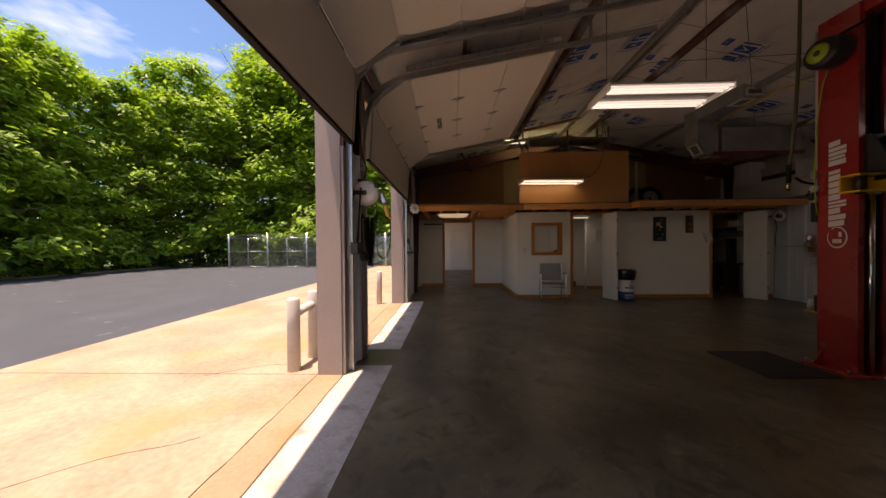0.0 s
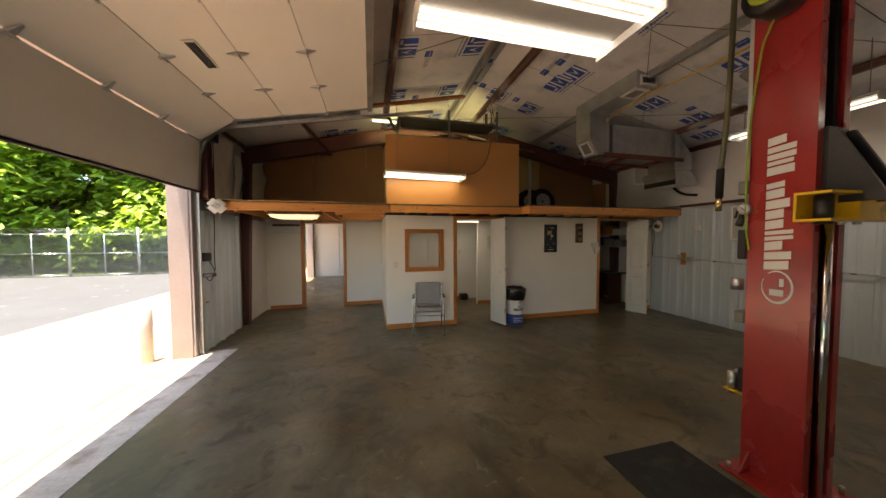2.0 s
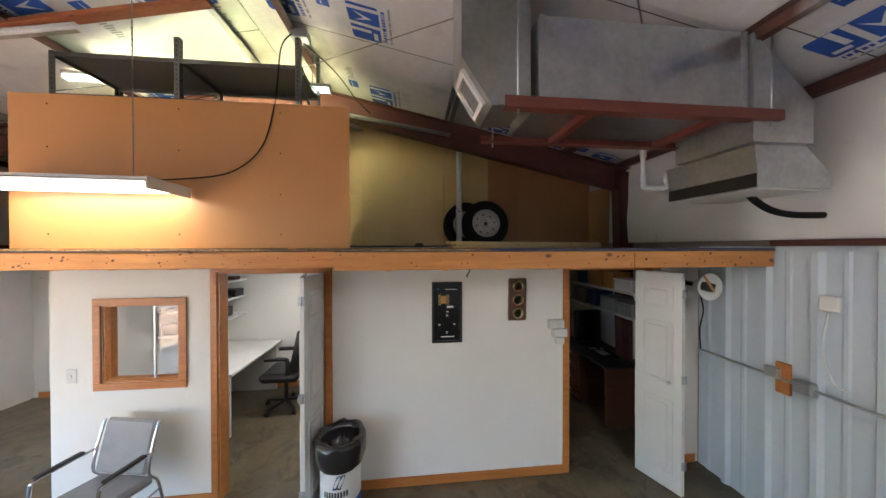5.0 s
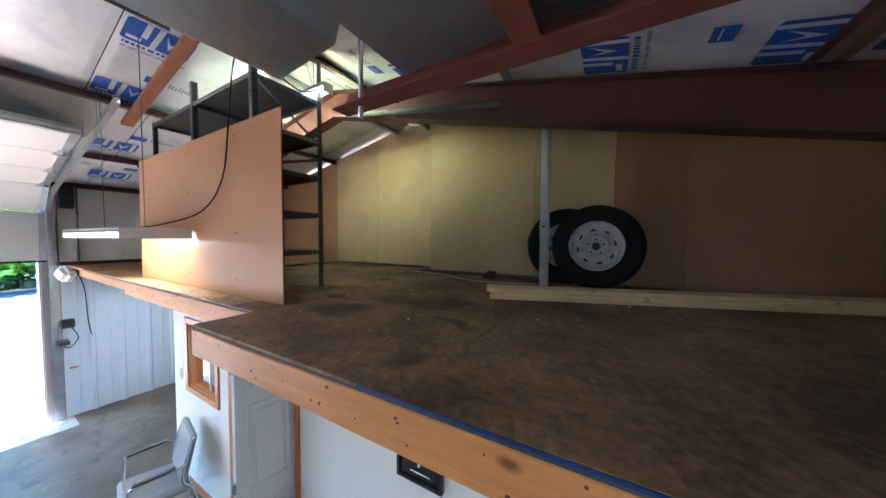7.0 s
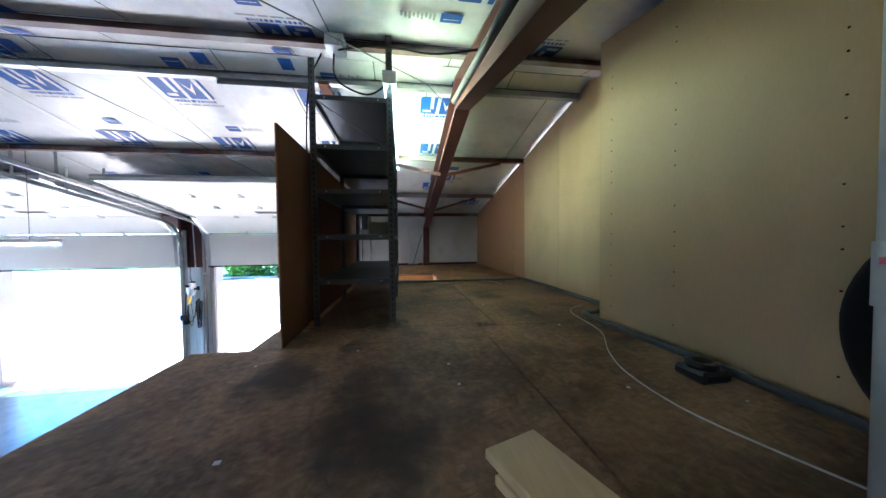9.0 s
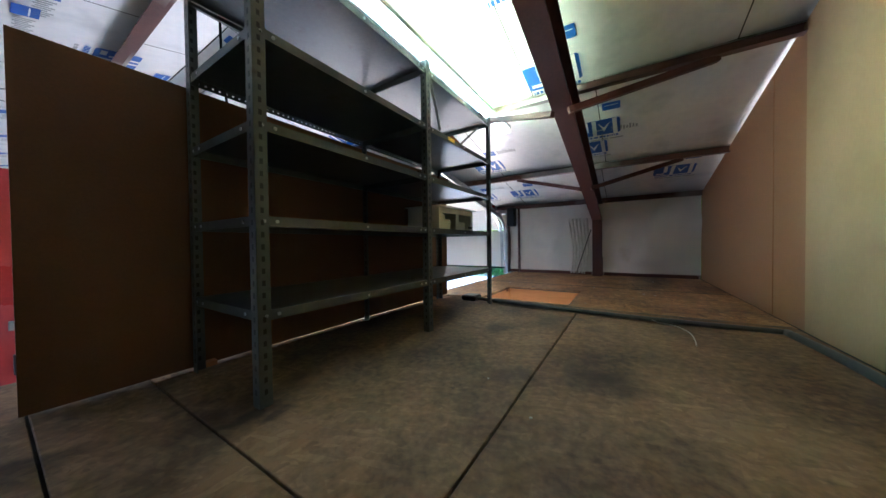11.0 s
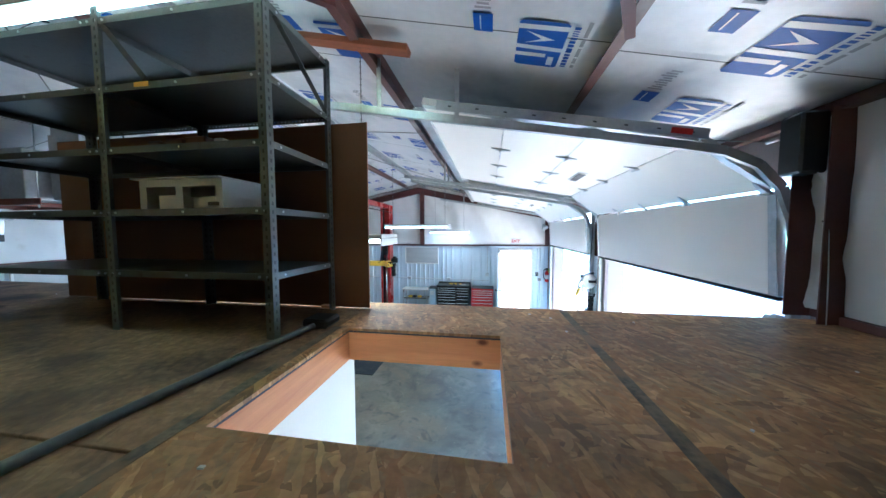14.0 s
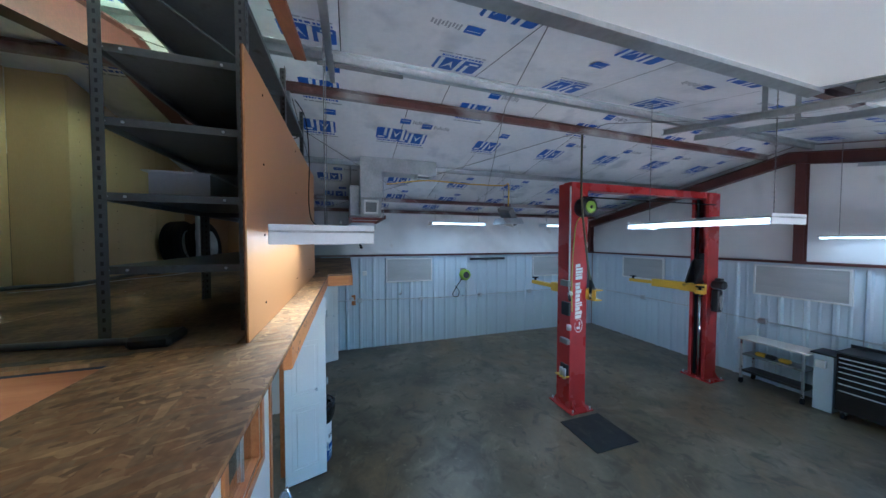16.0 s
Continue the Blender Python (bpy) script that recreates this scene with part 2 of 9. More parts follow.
def trowelled(name, tones, brown, pale, rough):
    """Sealed concrete: swirling dark and light clouds, brown patches, fine speckle and pale scuffs."""
    m = bpy.data.materials.new(name)
    m.use_nodes = True
    n, l = m.node_tree.nodes, m.node_tree.links
    bsdf = n["Principled BSDF"]
    tc = n.new("ShaderNodeTexCoord")

    def cloud(scale, detail, twist, lo, hi, harsh=0.5):
        tex, ramp = n.new("ShaderNodeTexNoise"), n.new("ShaderNodeMapRange")
        tex.inputs["Scale"].default_value, tex.inputs["Detail"].default_value, tex.inputs["Distortion"].default_value = scale, detail, twist
        tex.inputs["Roughness"].default_value = harsh
        ramp.inputs["From Min"].default_value, ramp.inputs["From Max"].default_value = lo, hi
        l.new(tc.outputs["Object"], tex.inputs["Vector"])
        l.new(tex.outputs["Fac"], ramp.inputs["Value"])
        return ramp.outputs["Result"]

    def blend(fac, a, b, share=1.0):
        mix, mul = n.new("ShaderNodeMixRGB"), n.new("ShaderNodeMath")
        mul.operation = "MULTIPLY"
        mul.inputs[1].default_value = share
        l.new(fac, mul.inputs[0])
        l.new(mul.outputs[0], mix.inputs["Fac"])
        for sock, c in ((mix.inputs[1], a), (mix.inputs[2], b)):
            if isinstance(c, tuple):
                sock.default_value = (*c, 1)
            else:
                l.new(c, sock)
        return mix.outputs["Color"]

    big, mid, fine = cloud(0.8, 6, 0.3, 0.38, 0.62, 0.58), cloud(2.4, 9, 0.6, 0.40, 0.60, 0.62), cloud(20, 5, 0.0, 0.25, 0.75, 0.65)
    col = blend(big, tones[0], tones[1])
    col = blend(mid, col, tones[2], 0.6)
    col = blend(cloud(1.1, 8, 0.8, 0.50, 0.66, 0.6), col, brown, 0.75)
    col = blend(cloud(3.6, 8, 1.2, 0.53, 0.64, 0.6), col, tones[0], 0.7)
    col = blend(cloud(1.9, 9, 0.9, 0.55, 0.72, 0.64), col, pale, 0.40)
    col = blend(cloud(6.5, 6, 1.5, 0.62, 0.68, 0.6), col, pale, 0.3)
    col = blend(fine, col, tones[0], 0.28)
    soft = cloud(1.6, 3, 0.1, 0.36, 0.64)
    l.new(col, bsdf.inputs["Base Color"])
    rr = n.new("ShaderNodeMapRange")
    rr.inputs["To Min"].default_value, rr.inputs["To Max"].default_value = rough
    l.new(soft, rr.inputs["Value"])
    l.new(rr.outputs["Result"], bsdf.inputs["Roughness"])
    bsdf.inputs["Specular IOR Level"].default_value = 0.36
    bp = n.new("ShaderNodeBump")
    bp.inputs["Strength"].default_value, bp.inputs["Distance"].default_value = 0.6, 0.0006
    l.new(fine, bp.inputs["Height"])
    l.new(bp.outputs["Normal"], bsdf.inputs["Normal"])
    return m


FLOOR = trowelled("sealed_concrete", ((0.058, 0.048, 0.029), (0.225, 0.190, 0.126), (0.130, 0.108, 0.068)), (0.172, 0.118, 0.058), (0.33, 0.285, 0.20), (0.30, 0.40))
# worn concrete, its paleness painted to stand for the doorway sun patches
SUN_PATCH = surface("sun_patch_concrete", (0.40, 0.37, 0.32), (0.55, 0.52, 0.46), 0.75, 5.0, 40, bump=0.0008, contrast=(0.36, 0.62), spots=((0.25, 0.20, 0.14), 4.0, 0.54, 0.72))
APRON = surface("sunlit_apron_concrete", (0.275, 0.186, 0.120), (0.440, 0.318, 0.222), 0.85, 1.3, 25, bump=0.0015, contrast=(0.34, 0.62),
                spots=((0.42, 0.25, 0.105), 0.9, 0.54, 0.76))
CRACK = surface("crack_dirt", (0.06, 0.04, 0.02), (0.14, 0.09, 0.05), 0.9, 8, 60)
RIBBON = surface("stained_ribbon_concrete", (0.27, 0.18, 0.105), (0.42, 0.30, 0.19), 0.85, 1.1, 30, bump=0.001, spots=((0.34, 0.19, 0.08), 1.6, 0.52, 0.72))
GREY_LOT = surface("worn_grey_lot", (0.022, 0.024, 0.027), (0.038, 0.040, 0.043), 0.85, 1.0, 90, bump=0.002, stretch=(0.3, 1, 1), spots=((0.09, 0.09, 0.09), 2.0, 0.64, 0.74))
ASPHALT = surface("asphalt", (0.039, 0.045, 0.054), (0.064, 0.073, 0.086), 0.85, 1.2, 120, bump=0.002, spots=((0.13, 0.14, 0.155), 3.0, 0.66, 0.74))
GRASS = surface("grass", (0.05, 0.09, 0.02), (0.13, 0.19, 0.05), 0.9, 2.0, 60, bump=0.02)
DRYWALL = surface("painted_drywall", (0.74, 0.72, 0.665), (0.82, 0.80, 0.745), 0.7, 1.5, 80, bump=0.0003, contrast=(0.2, 0.8))
VINYL = surface("vinyl_faced_insulation", (0.74, 0.735, 0.72), (0.84, 0.835, 0.82), 0.55, 1.6, 5, bump=0.014, contrast=(0.25, 0.75),
                spots=((0.55, 0.50, 0.42), 2.2, 0.66, 0.82))
LINER = surface("white_metal_liner", (0.54, 0.61, 0.68), (0.64, 0.71, 0.78), 0.33, 1.0, 30, bump=0.0003, contrast=(0.2, 0.8), random=0.03)
PANEL = surface("weathered_ribbed_plastic", (0.36, 0.37, 0.37), (0.50, 0.50, 0.49), 0.5, 1.6, 40, bump=0.0004, stretch=(1, 1, 5), contrast=(0.25, 0.75))
CABLE = surface("grey_cable_sheath", (0.060, 0.068, 0.070), (0.105, 0.112, 0.112), 0.42, 6, 60, spots=((0.12, 0.09, 0.06), 8, 0.60, 0.72))
LAMP_TRAY = surface("dull_lamp_reflector", (0.30, 0.29, 0.27), (0.38, 0.37, 0.34), 0.4, 4, 60)
TRIM = wood("stained_pine_trim", (0.36, 0.12, 0.025), (0.60, 0.25, 0.07), 0.38, 0, False)
BEAM = wood("pine_lumber", (0.49, 0.190, 0.046), (0.71, 0.335, 0.105), 0.55, 0)
OLD_PINE = wood("old_pine_plank", (0.20, 0.062, 0.022), (0.34, 0.115, 0.042), 0.6, 0)
BEAM_Y = wood("pine_lumber_cross", (0.49, 0.185, 0.042), (0.69, 0.32, 0.095), 0.55, 1)
KNOT = surface("pine_knot", (0.060, 0.016, 0.006), (0.19, 0.056, 0.016), 0.45, 40, 140, bump=0.0004)
PALE_WOOD = wood("pale_pine_board", (0.60, 0.44, 0.21), (0.80, 0.64, 0.36), 0.6, 0, True)
OSB = flakes("worn_strand_board", ((0.215, 0.116, 0.044), (0.47, 0.280, 0.115)), 52, 0.60, ((0.10, 0.060, 0.03), 1.5, 0.56, 0.76), 0.78)
DECK = flakes("dirty_deck_board", ((0.082, 0.047, 0.024), (0.310, 0.200, 0.102)), 54, 0.68, ((0.045, 0.028, 0.017), 2.3, 0.57, 0.72), 0.31)
stained(DECK, (0.014, 0.010, 0.008), 0.88, ((4.24, 5.45, 0.30, 0.20, 1.0), (3.82, 5.03, 0.26, 0.17, 1.0), (3.92, 5.39, 0.20, 0.11, 0.8), (4.58, 4.64, 0.11, 0.10, 0.9), (4.52, 5.13, 0.12, 0.07, 0.8), (3.50, 5.22, 0.16, 0.07, 0.8), (3.10, 5.47, 0.10, 0.06, 0.9),
                                                (3.74, 6.21, 0.20, 0.12, 0.6), (3.02, 6.44, 0.16, 0.06, 0.8), (4.22, 4.60, 0.22, 0.10, 0.5), (4.16, 5.70, 0.20, 0.10, 0.5), (1.30, 5.75, 0.20, 0.14, 0.6), (1.62, 6.05, 0.26, 0.16, 0.4)))
HARDBOARD = surface("tan_hardboard", (0.46, 0.215, 0.065), (0.56, 0.28, 0.095), 0.42, 1.2, 150, bump=0.0002, contrast=(0.2, 0.8))
# back face of the screen, coloured far darker than the front sheet
HARDBOARD_BACK = surface("hardboard_back", (0.115, 0.048, 0.017), (0.165, 0.074, 0.027), 0.75, 2, 120, bump=0.0008)
PLY = surface("birch_plywood", (0.48, 0.345, 0.175), (0.62, 0.465, 0.25), 0.55, 1.4, 40, bump=0.0003, stretch=(2.5, 2.5, 0.7), contrast=(0.2, 0.8), random=0.10, spots=((0.34, 0.26, 0.12), 1.1, 0.5, 0.8))
BROWN_BOARD = surface("brown_hardboard", (0.31, 0.160, 0.070), (0.41, 0.22, 0.10), 0.5, 1.2, 90, bump=0.0003, contrast=(0.2, 0.8), random=0.08)
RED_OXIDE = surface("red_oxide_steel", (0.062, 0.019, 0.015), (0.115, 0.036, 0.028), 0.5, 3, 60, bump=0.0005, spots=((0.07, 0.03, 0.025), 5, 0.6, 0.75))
CRADLE_RED = surface("red_primer_angle", (0.15, 0.042, 0.030), (0.23, 0.070, 0.048), 0.5, 4, 60, bump=0.0005)
PURLIN = surface("primed_purlin", (0.085, 0.04, 0.033), (0.16, 0.075, 0.06), 0.45, 2, 50, spots=((0.40, 0.38, 0.37), 1.1, 0.50, 0.62))
LIFT_RED = surface("red_enamel", (0.33, 0.022, 0.022), (0.42, 0.035, 0.032), 0.28, 2, 40, bump=0.0003, spots=((0.24, 0.03, 0.03), 3, 0.62, 0.8), coat=0.4)
YELLOW = surface("yellow_enamel", (0.72, 0.44, 0.02), (0.85, 0.56, 0.035), 0.32, 3, 40, spots=((0.35, 0.22, 0.04), 6, 0.66, 0.74), coat=0.3)
GALV = surface("galvanised_sheet", (0.36, 0.38, 0.39), (0.58, 0.60, 0.61), 0.33, 4, 30, metal=0.85, bump=0.0003)
STEEL = surface("zinc_steel", (0.42, 0.44, 0.46), (0.62, 0.64, 0.66), 0.30, 6, 80, metal=0.9)
MAT = surface("dusty_rubber_mat", (0.016, 0.016, 0.017), (0.040, 0.039, 0.038), 0.8, 7, 120, bump=0.0012, spots=((0.065, 0.058, 0.046), 5, 0.55, 0.75), spec=0.25)
RIM = surface("dull_silver_wheel_paint", (0.42, 0.42, 0.41), (0.58, 0.57, 0.56), 0.40, 7, 60, metal=0.35, bump=0.0003, spots=((0.24, 0.20, 0.16), 9, 0.62, 0.76))
PULL = surface("bright_aluminium_pull", (0.62, 0.63, 0.64), (0.74, 0.75, 0.76), 0.35, 4, 60, metal=0.3)
CHROME = surface("chrome", (0.68, 0.70, 0.72), (0.80, 0.81, 0.82), 0.10, 4, 60, metal=1.0, gloss_vary=0.04)
GREY_STEEL = surface("grey_painted_steel", (0.15, 0.155, 0.15), (0.23, 0.235, 0.225), 0.34, 4, 60, bump=0.0003, spots=((0.10, 0.085, 0.06), 8, 0.66, 0.75))
SHELF_STEEL = surface("dusty_grey_shelf_steel", (0.070, 0.074, 0.070), (0.125, 0.129, 0.120), 0.36, 4, 60, bump=0.0003, spots=((0.06, 0.05, 0.035), 8, 0.62, 0.75))
BLACK = surface("black_plastic", (0.010, 0.010, 0.011), (0.026, 0.026, 0.028), 0.38, 6, 80)
BLACK_GLOSS = surface("black_enamel", (0.008, 0.008, 0.009), (0.016, 0.016, 0.018), 0.20, 3, 60, coat=0.5)
RUBBER = surface("black_rubber", (0.005, 0.005, 0.005), (0.014, 0.0135, 0.013), 0.8, 6, 120, bump=0.0006, spec=0.25)
WHITE_PLASTIC = surface("white_plastic", (0.72, 0.72, 0.70), (0.80, 0.80, 0.78), 0.35, 3, 60)
WHITE_PAINT = surface("white_paint", (0.70, 0.70, 0.68), (0.80, 0.80, 0.78), 0.40, 2, 80, bump=0.0002)
DOOR_SKIN = surface("almond_steel_skin", (0.78, 0.765, 0.73), (0.86, 0.845, 0.81), 0.42, 1.5, 200, bump=0.0004, contrast=(0.2, 0.8), random=0.03)
BROWN_METAL = surface("taupe_painted_metal", (0.30, 0.245, 0.225), (0.38, 0.315, 0.29), 0.5, 2, 50, bump=0.0003, spots=((0.55, 0.52, 0.50), 9, 0.72, 0.78))
BOLLARD = surface("scuffed_bollard_paint", (0.46, 0.43, 0.40), (0.60, 0.57, 0.53), 0.7, 6, 50, spots=((0.35, 0.24, 0.16), 7, 0.64, 0.76))
FOIL = surface("foil_faced_board", (0.74, 0.755, 0.78), (0.88, 0.885, 0.90), 0.36, 1.4, 17, bump=0.0032, contrast=(0.32, 0.66), metal=0.15, gloss_vary=0.16, spots=((0.60, 0.62, 0.655), 2.3, 0.55, 0.70))
SEAM = surface("seam_shadow_gap", (0.05, 0.05, 0.05), (0.09, 0.09, 0.09), 0.8)
PRINT_BLUE = surface("blue_print", (0.018, 0.085, 0.44), (0.03, 0.125, 0.56), 0.45, 5, 60)
PRINT_GREY = surface("grey_print", (0.33, 0.35, 0.38), (0.44, 0.45, 0.48), 0.5, 5, 60)
GREY_FABRIC = surface("grey_vinyl_upholstery", (0.20, 0.205, 0.215), (0.29, 0.295, 0.305), 0.5, 5, 150, bump=0.0008)
RED_PAINT = surface("red_cabinet_enamel", (0.42, 0.022, 0.018), (0.52, 0.035, 0.028), 0.25, 2, 40, coat=0.4)
GREEN_HOSE = surface("lime_rubber", (0.26, 0.40, 0.035), (0.40, 0.56, 0.06), 0.5, 5, 60)
OLIVE = surface("olive_rubber", (0.07, 0.07, 0.035), (0.12, 0.115, 0.06), 0.6, 5, 60)
BLUE_PAINT = surface("blue_drum_paint", (0.012, 0.05, 0.22), (0.02, 0.075, 0.30), 0.35, 4, 60)
DARK_WOOD = wood("dark_stained_wood", (0.05, 0.018, 0.010), (0.12, 0.045, 0.022), 0.35, 0, False)
RED_WOOD = wood("red_brown_drawer_wood", (0.13, 0.035, 0.018), (0.24, 0.075, 0.035), 0.3, 1, False)
CARDBOARD = surface("white_cardboard", (0.60, 0.58, 0.54), (0.72, 0.70, 0.66), 0.8, 4, 80)
PVC = surface("white_pvc", (0.64, 0.66, 0.66), (0.74, 0.76, 0.76), 0.35, 2, 50)
BRASS_DIAL = surface("brass_bezel", (0.55, 0.42, 0.20), (0.70, 0.55, 0.28), 0.25, 6, 60, metal=0.9)
BAND = surface("worn_grey_band", (0.075, 0.065, 0.048), (0.21, 0.165, 0.11), 0.7, 9, 60, contrast=(0.4, 0.6), spots=((0.24, 0.155, 0.08), 5, 0.48, 0.60))
BLUE_TAPE = surface("blue_tape", (0.005, 0.027, 0.135), (0.009, 0.041, 0.171), 0.5, 6, 60)
BARK = surface("bark", (0.06, 0.045, 0.03), (0.14, 0.11, 0.08), 0.9, 8, 40, bump=0.02, stretch=(1, 1, 0.25))
TUBE = glow("lit_tube", (1.0, 0.97, 0.90), 0.42)
TUBE_WARM = glow("lit_tube_warm", (1.0, 0.93, 0.78), 1.0)
LIT_LENS = glow("lit_lens", (1.0, 0.90, 0.62), 0.16)
TUBE_GREEN = glow("lit_tube_green", (0.92, 1.0, 0.74), 0.55)


def leaf_material(name, dark, light):
    m = surface(name, dark, light, 0.55, 0.8, 5, contrast=(0.3, 0.7))
    n, l = m.node_tree.nodes, m.node_tree.links
    bsdf = n["Principled BSDF"]
    geo, hsv, rng = n.new("ShaderNodeNewGeometry"), n.new("ShaderNodeHueSaturation"), n.new("ShaderNodeMapRange")
    src = bsdf.inputs["Base Color"].links[0].from_socket
    rng.inputs["To Min"].default_value, rng.inputs["To Max"].default_value = 0.32, 1.65
    l.new(geo.outputs["Random Per Island"], rng.inputs["Value"])
    l.new(rng.outputs["Result"], hsv.inputs["Value"])
    l.new(src, hsv.inputs["Color"])
    l.new(hsv.outputs["Color"], bsdf.inputs["Base Color"])
    trans, mix, out = n.new("ShaderNodeBsdfTranslucent"), n.new("ShaderNodeMixShader"), n["Material Output"]
    trans.inputs["Color"].default_value = (light[0] * 1.6, light[1] * 1.7, light[2], 1)
    mix.inputs["Fac"].default_value = 0.36
    l.new(bsdf.outputs["BSDF"], mix.inputs[1])
    l.new(trans.outputs["BSDF"], mix.inputs[2])
    l.new(mix.outputs["Shader"], out.inputs["Surface"])
    return m


LEAVES = leaf_material("leaves", (0.13, 0.215, 0.018), (0.27, 0.41, 0.045))
# leaf colour darkened to paint in the deep shade under the tree crowns
LEAVES_SHADE = leaf_material("shaded_leaves", (0.040, 0.075, 0.010), (0.085, 0.135, 0.020))
GLASS = bpy.data.materials.new("window_glass")
GLASS.use_nodes = True
_g = GLASS.node_tree.nodes["Principled BSDF"]
_g.inputs["Transmission Weight"].default_value, _g.inputs["Roughness"].default_value, _g.inputs["IOR"].default_value = 1.0, 0.0, 1.45


# ---------------------------------------------------------------- building helpers
def box(bm, x0, y0, z0, x1, y1, z1, bevel=0.0, turn=None):
    """A box between two corners, bevelled, and turned by a matrix about its middle."""
    c = Vector(((x0 + x1) / 2, (y0 + y1) / 2, (z0 + z1) / 2))
    h = Vector((abs(x1 - x0) / 2, abs(y1 - y0) / 2, abs(z1 - z0) / 2))
    vs = []
    for sx in (-1, 1):
        for sy in (-1, 1):
            for sz in (-1, 1):
                p = Vector((sx * h.x, sy * h.y, sz * h.z))
                if turn is not None:
                    p = turn @ p
                vs.append(bm.verts.new(c + p))
    fs = [bm.faces.new([vs[i] for i in q]) for q in ((0, 1, 3, 2), (4, 6, 7, 5), (0, 4, 5, 1), (2, 3, 7, 6), (0, 2, 6, 4), (1, 5, 7, 3))]
    if bevel:
        es = {e for f in fs for e in f.edges}
        bmesh.ops.bevel(bm, geom=list(es), offset=bevel, segments=1, affect="EDGES", clamp_overlap=True)
    return bm


def rod(bm, a, b, r, sides=10, r2=None, caps=True):
    """A round bar from a to b."""
    a, b = Vector(a), Vector(b)
    q = (b - a).to_track_quat("Z", "Y")
    r2 = r if r2 is None else r2
    ring = []
    for p, rad in ((a, r), (b, r2)):
        ring.append([bm.verts.new(p + q @ Vector((rad * cos(2 * pi * i / sides), rad * sin(2 * pi * i / sides), 0))) for i in range(sides)])
    for i in range(sides):
        j = (i + 1) % sides
        bm.faces.new((ring[0][i], ring[0][j], ring[1][j], ring[1][i])).smooth = True
    if caps:
        bm.faces.new(ring[0][::-1])
        bm.faces.new(ring[1])
    return bm


def bar(bm, a, b, w, h, up=(0, 0, 1), bevel=0.0):
    """A straight bar of w by h from a to b."""
    a, b = Vector(a), Vector(b)
    d = (b - a)
    y = d.normalized()
    x = y.cross(Vector(up))
    x = x.normalized() if x.length > 1e-5 else Vector((1, 0, 0))
    z = x.cross(y)
    m = Matrix((x, y, z)).transposed()
    c = (a + b) / 2
    return box(bm, c.x - w / 2, c.y - d.length / 2, c.z - h / 2, c.x + w / 2, c.y + d.length / 2, c.z + h / 2, bevel, m)


def hose(bm, pts, r, sides=8, steps=6):
    """A round cable or hose along a smooth line through points."""
    P = [Vector(p) for p in pts]
    line = []
    for i in range(len(P) - 1):
        p0, p1, p2, p3 = P[max(i - 1, 0)], P[i], P[i + 1], P[min(i + 2, len(P) - 1)]
        for k in range(steps):
            t = k / steps
            line.append(0.5 * ((2 * p1) + (p2 - p0) * t + (2 * p0 - 5 * p1 + 4 * p2 - p3) * t * t + (3 * p1 - p0 - 3 * p2 + p3) * t ** 3))
    line.append(P[-1])
    rings, ref = [], Vector((0.13, 0.31, 0.94))
    for i, p in enumerate(line):
        d = (line[min(i + 1, len(line) - 1)] - line[max(i - 1, 0)]).normalized()
        u = d.cross(ref)
        u = u.normalized() if u.length > 1e-3 else Vector((1, 0, 0))
        v = d.cross(u)
        rings.append([bm.verts.new(p + r * (u * cos(2 * pi * k / sides) + v * sin(2 * pi * k / sides))) for k in range(sides)])
    for a, b in zip(rings, rings[1:]):
        for k in range(sides):
            j = (k + 1) % sides
            bm.faces.new((a[k], a[j], b[j], b[k])).smooth = True
    bm.faces.new(rings[0][::-1])
    bm.faces.new(rings[-1])
    return bm


def lathe(bm, profile, centre, axis="Z", sides=32, caps=True):
    """A turned body: (radius, height) pairs round an axis through centre."""
    c = Vector(centre)
    rings = []
    for r, h in profile:
        ring = []
        for k in range(sides):
            u, v = r * cos(2 * pi * k / sides), r * sin(2 * pi * k / sides)
            p = Vector((u, v, h)) if axis == "Z" else (Vector((u, h, v)) if axis == "Y" else Vector((h, u, v)))
            ring.append(bm.verts.new(c + p))
        rings.append(ring)
    for a, b in zip(rings, rings[1:]):
        for k in range(sides):
            j = (k + 1) % sides
            bm.faces.new((a[k], a[j], b[j], b[k])).smooth = True
    if caps and profile[0][0] > 1e-6:
        bm.faces.new(rings[0][::-1])
    if caps and profile[-1][0] > 1e-6:
        bm.faces.new(rings[-1])
    bmesh.ops.remove_doubles(bm, verts=[v for ring in (rings[0], rings[-1]) for v in ring], dist=1e-6)
    return bm


def prism(bm, outline, a, b, axis):
    """An outline of two coordinates, pushed out along an axis from a to b."""
    def at(u, v, w):
        return {"x": (w, u, v), "y": (u, w, v), "z": (u, v, w)}[axis]
    lo = [bm.verts.new(at(u, v, a)) for u, v in outline]
    hi = [bm.verts.new(at(u, v, b)) for u, v in outline]
    bm.faces.new(lo[::-1])
    bm.faces.new(hi)
    for i in range(len(outline)):
        j = (i + 1) % len(outline)
        bm.faces.new((lo[i], lo[j], hi[j], hi[i]))
    return bm


def mesh_of(name, bm, *materials):
    me = bpy.data.meshes.new(name)
    bmesh.ops.recalc_face_normals(bm, faces=bm.faces)
    bm.to_mesh(me)
    bm.free()
    for m in materials:
        me.materials.append(m)
    return me


def thing(name, base, label, category, group=""):
    """An Empty at a thing's base, which parents its parts."""
    ob = new(name)
    ob.location = base
    ob.empty_display_size = 0.1
    return tagged(ob, label, category, group)


